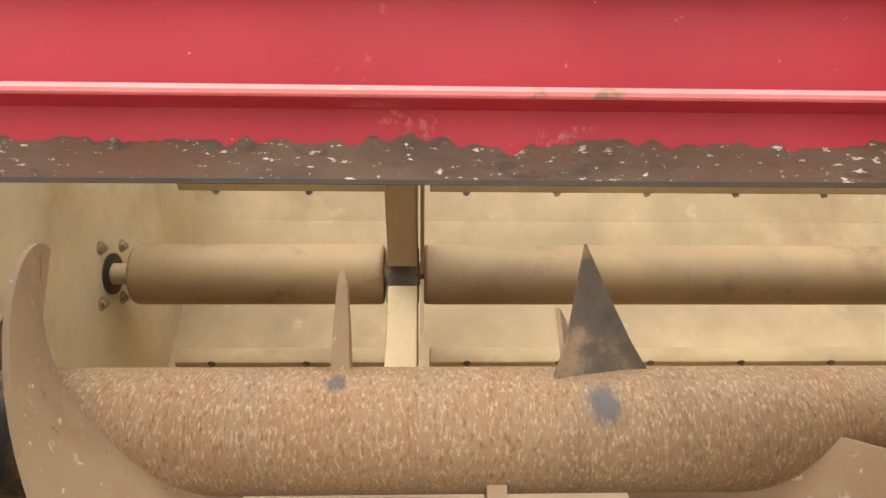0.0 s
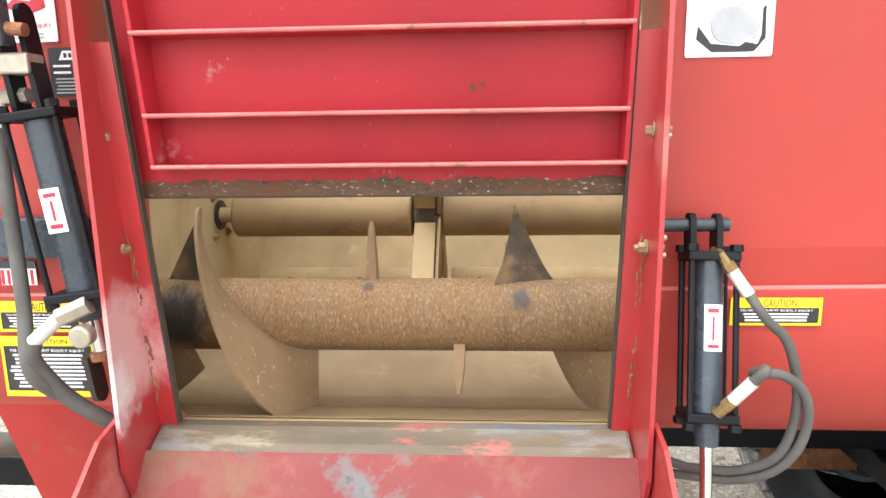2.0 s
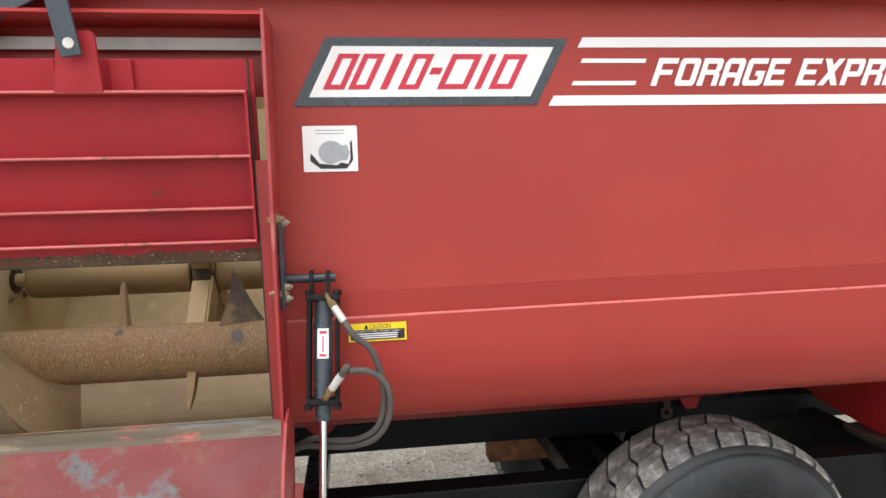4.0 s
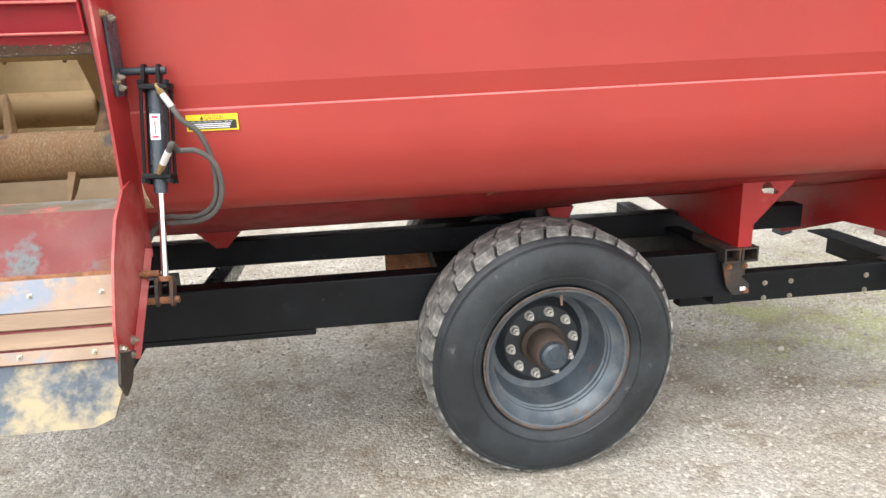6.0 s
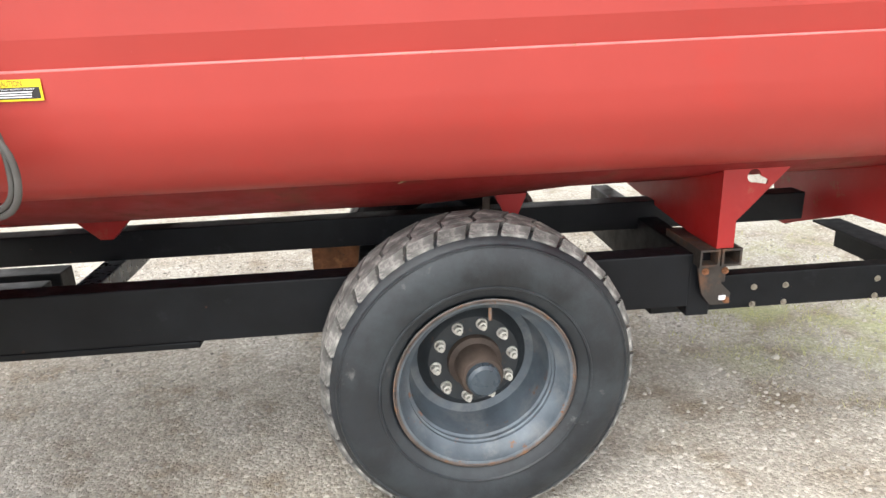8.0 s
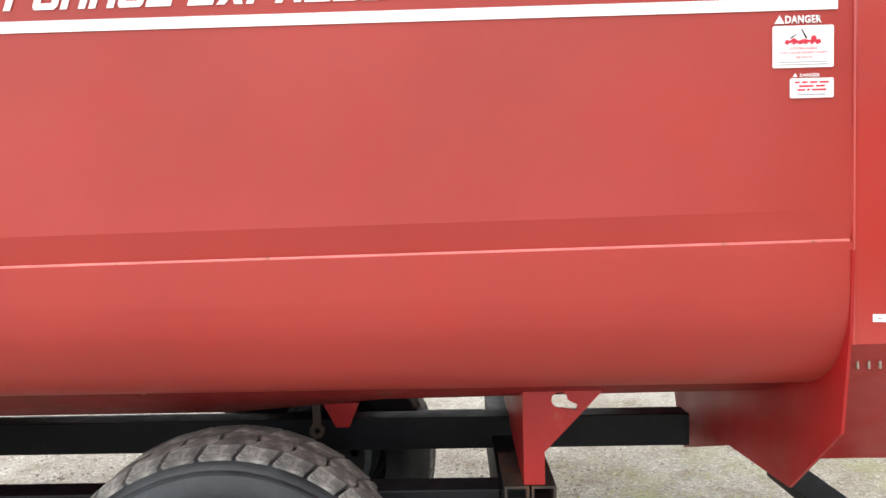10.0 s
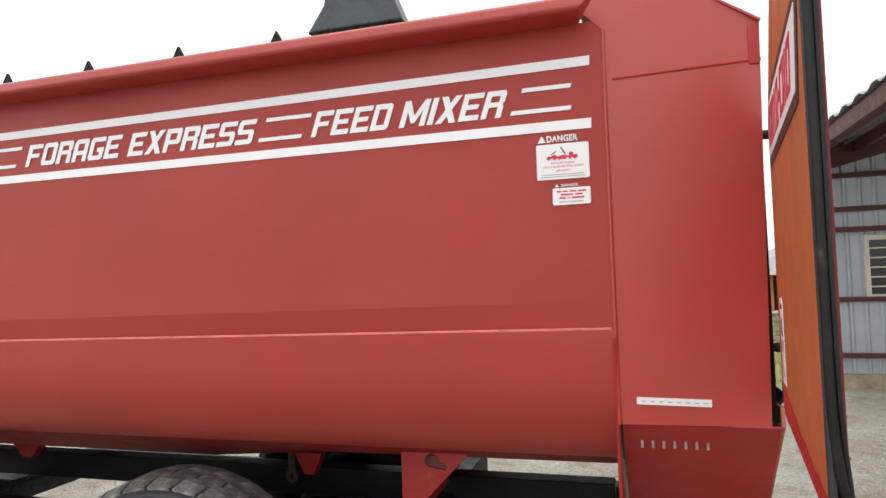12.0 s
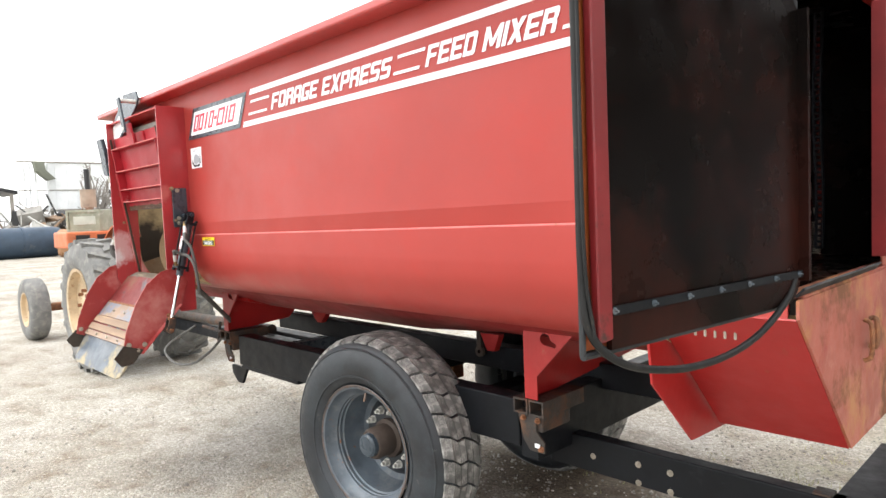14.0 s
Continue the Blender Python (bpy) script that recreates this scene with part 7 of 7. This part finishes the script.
for x in (4.65, 5.45):
    bm = B()
    rod(bm, (x, 22.4, -0.70), (x, 22.6, 0.0), 0.03, seg=8)
    rod(bm, (x, 22.8, -0.70), (x, 22.6, 0.0), 0.03, seg=8)
    part("smoker_leg", bm, ink, grill)
for x in (4.6, 5.1):
    bm = B()
    lathe(bm, [(0, 0.0), (0, 0.2), (0.06, 0.22), (0.12, 0.2), (0.12, 0.0)], (x, 22.25, -0.49), (0, 1, 0), 20)
    part("smoker_wheel", bm, ink, grill, smooth=True)
bm = B()
prism(bm, [(5.55, -0.70), (6.15, -0.70), (6.0, -0.1), (5.8, 0.3), (5.6, 0.1)], "y", 22.7, 23.2)
cov = part("covered_grill", bm, ink, None, bevel=0.06)
tagged(cov, "grill under a black cover beside the stone wall", "grill")
# white shed
pale_shed = thing("pale_shed", (2.3, 23, -0.7), "pale shed with a light grey metal roof", "shed")
bm = B()
box(bm, (0.6, 22.3, -0.8), (3.28, 26, 1.35))
part("shed_wall", bm, stone_tan, pale_shed)
bm = B()
prism(bm, [(21.9, 1.28), (24.2, 2.35), (26.4, 1.28), (26.4, 1.36), (24.2, 2.45), (21.9, 1.36)], "x", 0.4, 3.42)
part("shed_roof", bm, roof_metal, pale_shed)
bm = B()
box(bm, (0.4, 21.86, 1.22), (3.44, 21.92, 1.36))
part("shed_fascia", bm, cream_trim, pale_shed)
table = thing("picnic_table", (3.9, 21, -0.6), "low picnic table on the lawn", "table")
for lo, hi, n_ in (((3.35, 20.7, -0.02), (4.6, 21.4, 0.03), "table_top"), ((3.4, 20.9, -0.6), (3.46, 20.96, -0.02), "table_leg"), ((4.5, 20.9, -0.6), (4.56, 20.96, -0.02), "table_leg"), ((3.35, 20.3, -0.25), (4.6, 20.5, -0.2), "bench")):
    bm = B()
    box(bm, lo, hi)
    part(n_, bm, cedar, table)
# pickup parked behind the wagon
truck = thing("pickup_truck", (0.6, 12.6, 0), "white pickup truck with a black grille guard, parked", "truck")
paint = mat("white_car_paint", (0.72, 0.72, 0.72), 0.25, var=0.05, scale=1, coat=0.5)
bm = B()
prism(bm, [(-2.3, 0.35), (3.0, 0.35), (3.05, 0.75), (2.95, 0.98), (1.6, 1.08), (0.9, 1.62), (-0.7, 1.66), (-0.9, 1.1), (-2.3, 1.08)], "y", 11.75, 13.5)
part("truck_body", bm, paint, truck, bevel=0.07)
bm = B()
prism(bm, [(1.45, 1.08), (0.85, 1.56), (-0.6, 1.58), (-0.75, 1.1)], "y", 11.74, 13.51)
part("side_glass", bm, dark_glass, truck)
bm = B()
box(bm, (2.96, 11.95, 0.62), (3.06, 13.3, 0.85))
part("grille", bm, zinc, truck)
bm = B()
box(bm, (3.04, 11.75, 0.28), (3.25, 13.5, 0.55))
part("bumper", bm, ink, truck, bevel=0.03)
for y in (11.8, 12.2, 13.0, 13.4):
    bm = B()
    rod(bm, (3.2, y, 0.5), (3.3, y, 0.95), 0.035, seg=10)
    part("guard_bar", bm, ink, truck)
for z in (0.65, 0.93):
    bm = B()
    rod(bm, (3.26, 11.75, z), (3.26, 13.5, z), 0.03, seg=10)
    part("guard_bar", bm, ink, truck)
for x in (-1.5, 2.2):
    for y, s in ((11.72, 1), (13.53, -1)):
        bm = B()
        lathe(bm, [(0.05, 0.0), (0.05, 0.2), (0.0, 0.22), (0.0, 0.34), (0.05, 0.37), (0.22, 0.37), (0.24, 0.2)], (x, y, 0.37), (0, s, 0), 32)
        part("truck_wheel", bm, rubber, truck, smooth=True)

truck.location.x -= 0.05
truck.location.y -= 2.2
grill.location.x += 0.4
cov.location.x += 0.4

# trees: trunk, limbs and many leaf clusters
bark = mat("grey_brown_bark", (0.12, 0.09, 0.065), 0.95, var=0.3, scale=6, bump=0.5, bump_scale=25, stretch=(1, 1, 0.3))
leaves = mat("spring_green_leaves", (0.19, 0.30, 0.055), 0.7, var=0.4, scale=1.2)


def tree_at(x, y, z0, h, spread, seed, trunk_r=0.22, count=11000):
    r = random.Random(seed)
    t = thing("tree", (x, y, z0), "broad green deciduous tree in spring leaf", "tree", group="trees behind the yard")
    bm = B()
    top = Vector((x, y, z0 + h * 0.45))
    hose_pts = [Vector((x, y, z0 - 0.1)), Vector((x + r.uniform(-0.1, 0.1), y, z0 + h * 0.2)), top]
    for a, b, ra, rb in ((hose_pts[0], hose_pts[1], trunk_r * 1.25, trunk_r), (hose_pts[1], hose_pts[2], trunk_r, trunk_r * 0.7)):
        rod(bm, a, b, ra, rb, seg=12, caps=False)
    tips = []
    for k in range(9):
        a = 2 * math.pi * k / 9 + r.uniform(-0.3, 0.3)
        s = Vector((x, y, z0 + h * r.uniform(0.28, 0.45)))
        mid = s + Vector((math.cos(a) * spread * 0.4, math.sin(a) * spread * 0.4, h * r.uniform(0.1, 0.25)))
        e = mid + Vector((math.cos(a) * spread * 0.35, math.sin(a) * spread * 0.35, h * r.uniform(0.05, 0.25)))
        rod(bm, s, mid, trunk_r * 0.4, trunk_r * 0.22, seg=8, caps=False)
        rod(bm, mid, e, trunk_r * 0.22, trunk_r * 0.08, seg=6, caps=False)
        tips += [mid, e, mid * 0.5 + e * 0.5]
    tips += [top + Vector((r.uniform(-0.3, 0.3) * spread, r.uniform(-0.3, 0.3) * spread, h * r.uniform(0.1, 0.5))) for _ in range(14)]
    part("trunk", bm, bark, t, smooth=True)
    verts, faces = [], []
    for k in range(count):
        c = tips[k % len(tips)] + Vector((r.gauss(0, 0.15) * spread, r.gauss(0, 0.15) * spread, r.gauss(0, 0.06) * h))
        s = r.uniform(0.04, 0.10)
        m = Euler((r.uniform(0, 6.3), r.uniform(0, 6.3), r.uniform(0, 6.3))).to_matrix()
        i = len(verts)
        verts += [c + m @ Vector(p) * s for p in ((-0.6, -0.9, 0), (0.6, -0.8, 0.25), (0.9, 0.3, 0), (0.1, 1.0, 0.3), (-0.8, 0.4, 0.1))]
        faces.append((i, i + 1, i + 2, i + 3, i + 4))
    me = bpy.data.meshes.new("crown")
    here = ORIGIN[t.name]
    me.from_pydata([v_ - here for v_ in verts], [], faces)
    me.materials.append(leaves)
    ob = new("crown", me)
    ob.parent = t
    return t


tree_at(4.3, 36, -1.45, 6.2, 1.9, 1)
tree_at(6.2, 39, -1.6, 6.4, 1.9, 2)
tree_at(8.6, 37, -1.5, 4.2, 1.4, 7, 0.14, 7000)
tree_at(5.35, 26.5, -0.9, 2.6, 0.7, 3, 0.08, 4000)
tree_at(-0.5, 44, -1.65, 6.5, 2.4, 4)
tree_at(-6, 52, -1.65, 8, 3, 5)
tree_at(-14, 60, -1.65, 8, 3.2, 6)
wire = thing("overhead_wire", (4, 30, 3), "pale drooping overhead wire between trees", "wire")
bm = B()
hose(bm, [(1.5, 30, 3.4), (3.3, 30, 3.0), (4.5, 30, 2.65), (5.6, 29.5, 2.55), (6.8, 29, 2.75)], 0.02, 6, 8)
part("wire_line", bm, cream_trim, wire)

# ---- loose gravel and grass on the yard ----
stone_mat = mat("gravel_stones", (0.33, 0.31, 0.275), 0.9, var=0.2, scale=4)
sn = stone_mat.node_tree
geo = sn.nodes.new("ShaderNodeNewGeometry")
hs = sn.nodes.new("ShaderNodeHueSaturation")
mr = sn.nodes.new("ShaderNodeMapRange")
mr.inputs["To Min"].default_value, mr.inputs["To Max"].default_value = 0.7, 1.5
sn.links.new(geo.outputs["Random Per Island"], mr.inputs["Value"])
sn.links.new(mr.outputs[0], hs.inputs["Value"])
base_in = sn.nodes["Principled BSDF"].inputs["Base Color"]
sn.links.new(base_in.links[0].from_socket, hs.inputs["Color"])
sn.links.new(hs.outputs[0], base_in)
r = random.Random(11)
verts, faces = [], []
for k in range(32000):
    x, y = r.uniform(-2.6, 5.2), r.uniform(-1.4, 4.2)
    s = r.choice((0.005, 0.006, 0.007, 0.009, 0.013)) * r.uniform(0.7, 1.2)
    if k % 90 == 0:
        s *= 1.8
    if noise.noise(Vector((x * 1.1, y * 1.1, 5))) < r.uniform(-0.5, 0.35):
        continue
    z = 0.012 * noise.noise(Vector((x * 0.9, y * 0.9, 0))) + s * 0.15
    a = r.uniform(0, 6.28)
    i = len(verts)
    ring = 5
    for j in range(ring):
        t = a + j * 2 * math.pi / ring
        q = r.uniform(0.75, 1.2)
        verts.append((x + s * q * math.cos(t), y + s * q * math.sin(t) * 0.8, z - s * 0.2))
    for j in range(ring):
        t = a + 0.4 + j * 2 * math.pi / ring
        q = r.uniform(0.45, 0.75)
        verts.append((x + s * q * math.cos(t), y + s * q * math.sin(t) * 0.8, z + s * r.uniform(0.35, 0.6)))
    faces.append(tuple(i + ring + j for j in range(ring)))
    for j in range(ring):
        faces.append((i + j, i + (j + 1) % ring, i + ring + (j + 1) % ring, i + ring + j))
me = bpy.data.meshes.new("loose_gravel")
me.from_pydata(verts, [], faces)
me.materials.append(stone_mat)
tagged(new("loose_gravel", me), "loose pale gravel stones scattered over the yard", "gravel", kind="stuff")
grass_mat = mat("thin_yellow_green_grass", (0.40, 0.40, 0.17), 0.8, var=0.4, scale=2)
verts, faces = [], []
tufts = [(r.gauss(3.2, 0.6), r.gauss(1.9, 0.55)) for _ in range(190)] + [(r.gauss(2.95, 0.35), r.gauss(1.2, 0.3)) for _ in range(70)] + [(r.uniform(3.5, 9), r.uniform(9.2, 22)) for _ in range(1500)] + [(r.uniform(0, 4), r.uniform(13, 21)) for _ in range(300)]
for cx, cy in tufts:
    z0 = -0.055 * max(cy - 10, 0)
    far = cy > 8
    for _ in range(9):
        x, y = cx + r.gauss(0, 0.05 + 0.1 * far), cy + r.gauss(0, 0.05 + 0.1 * far)
        h, w, a, b = r.uniform(0.015, 0.045) * (1 + 1.6 * far), r.uniform(0.0015, 0.003) * (1 + 3 * far), r.uniform(0, 6.28), r.uniform(0, 6.28)
        i = len(verts)
        verts += [(x - w * math.cos(a), y - w * math.sin(a), z0 - 0.005), (x + w * math.cos(a), y + w * math.sin(a), z0 - 0.005), (x + h * 0.6 * math.cos(b), y + h * 0.6 * math.sin(b), z0 + h)]
        faces.append((i, i + 1, i + 2))
me = bpy.data.meshes.new("grass")
me.from_pydata(verts, [], faces)
me.materials.append(grass_mat)
tagged(new("grass", me), "thin yellow-green grass tufts in the gravel", "grass", kind="stuff")
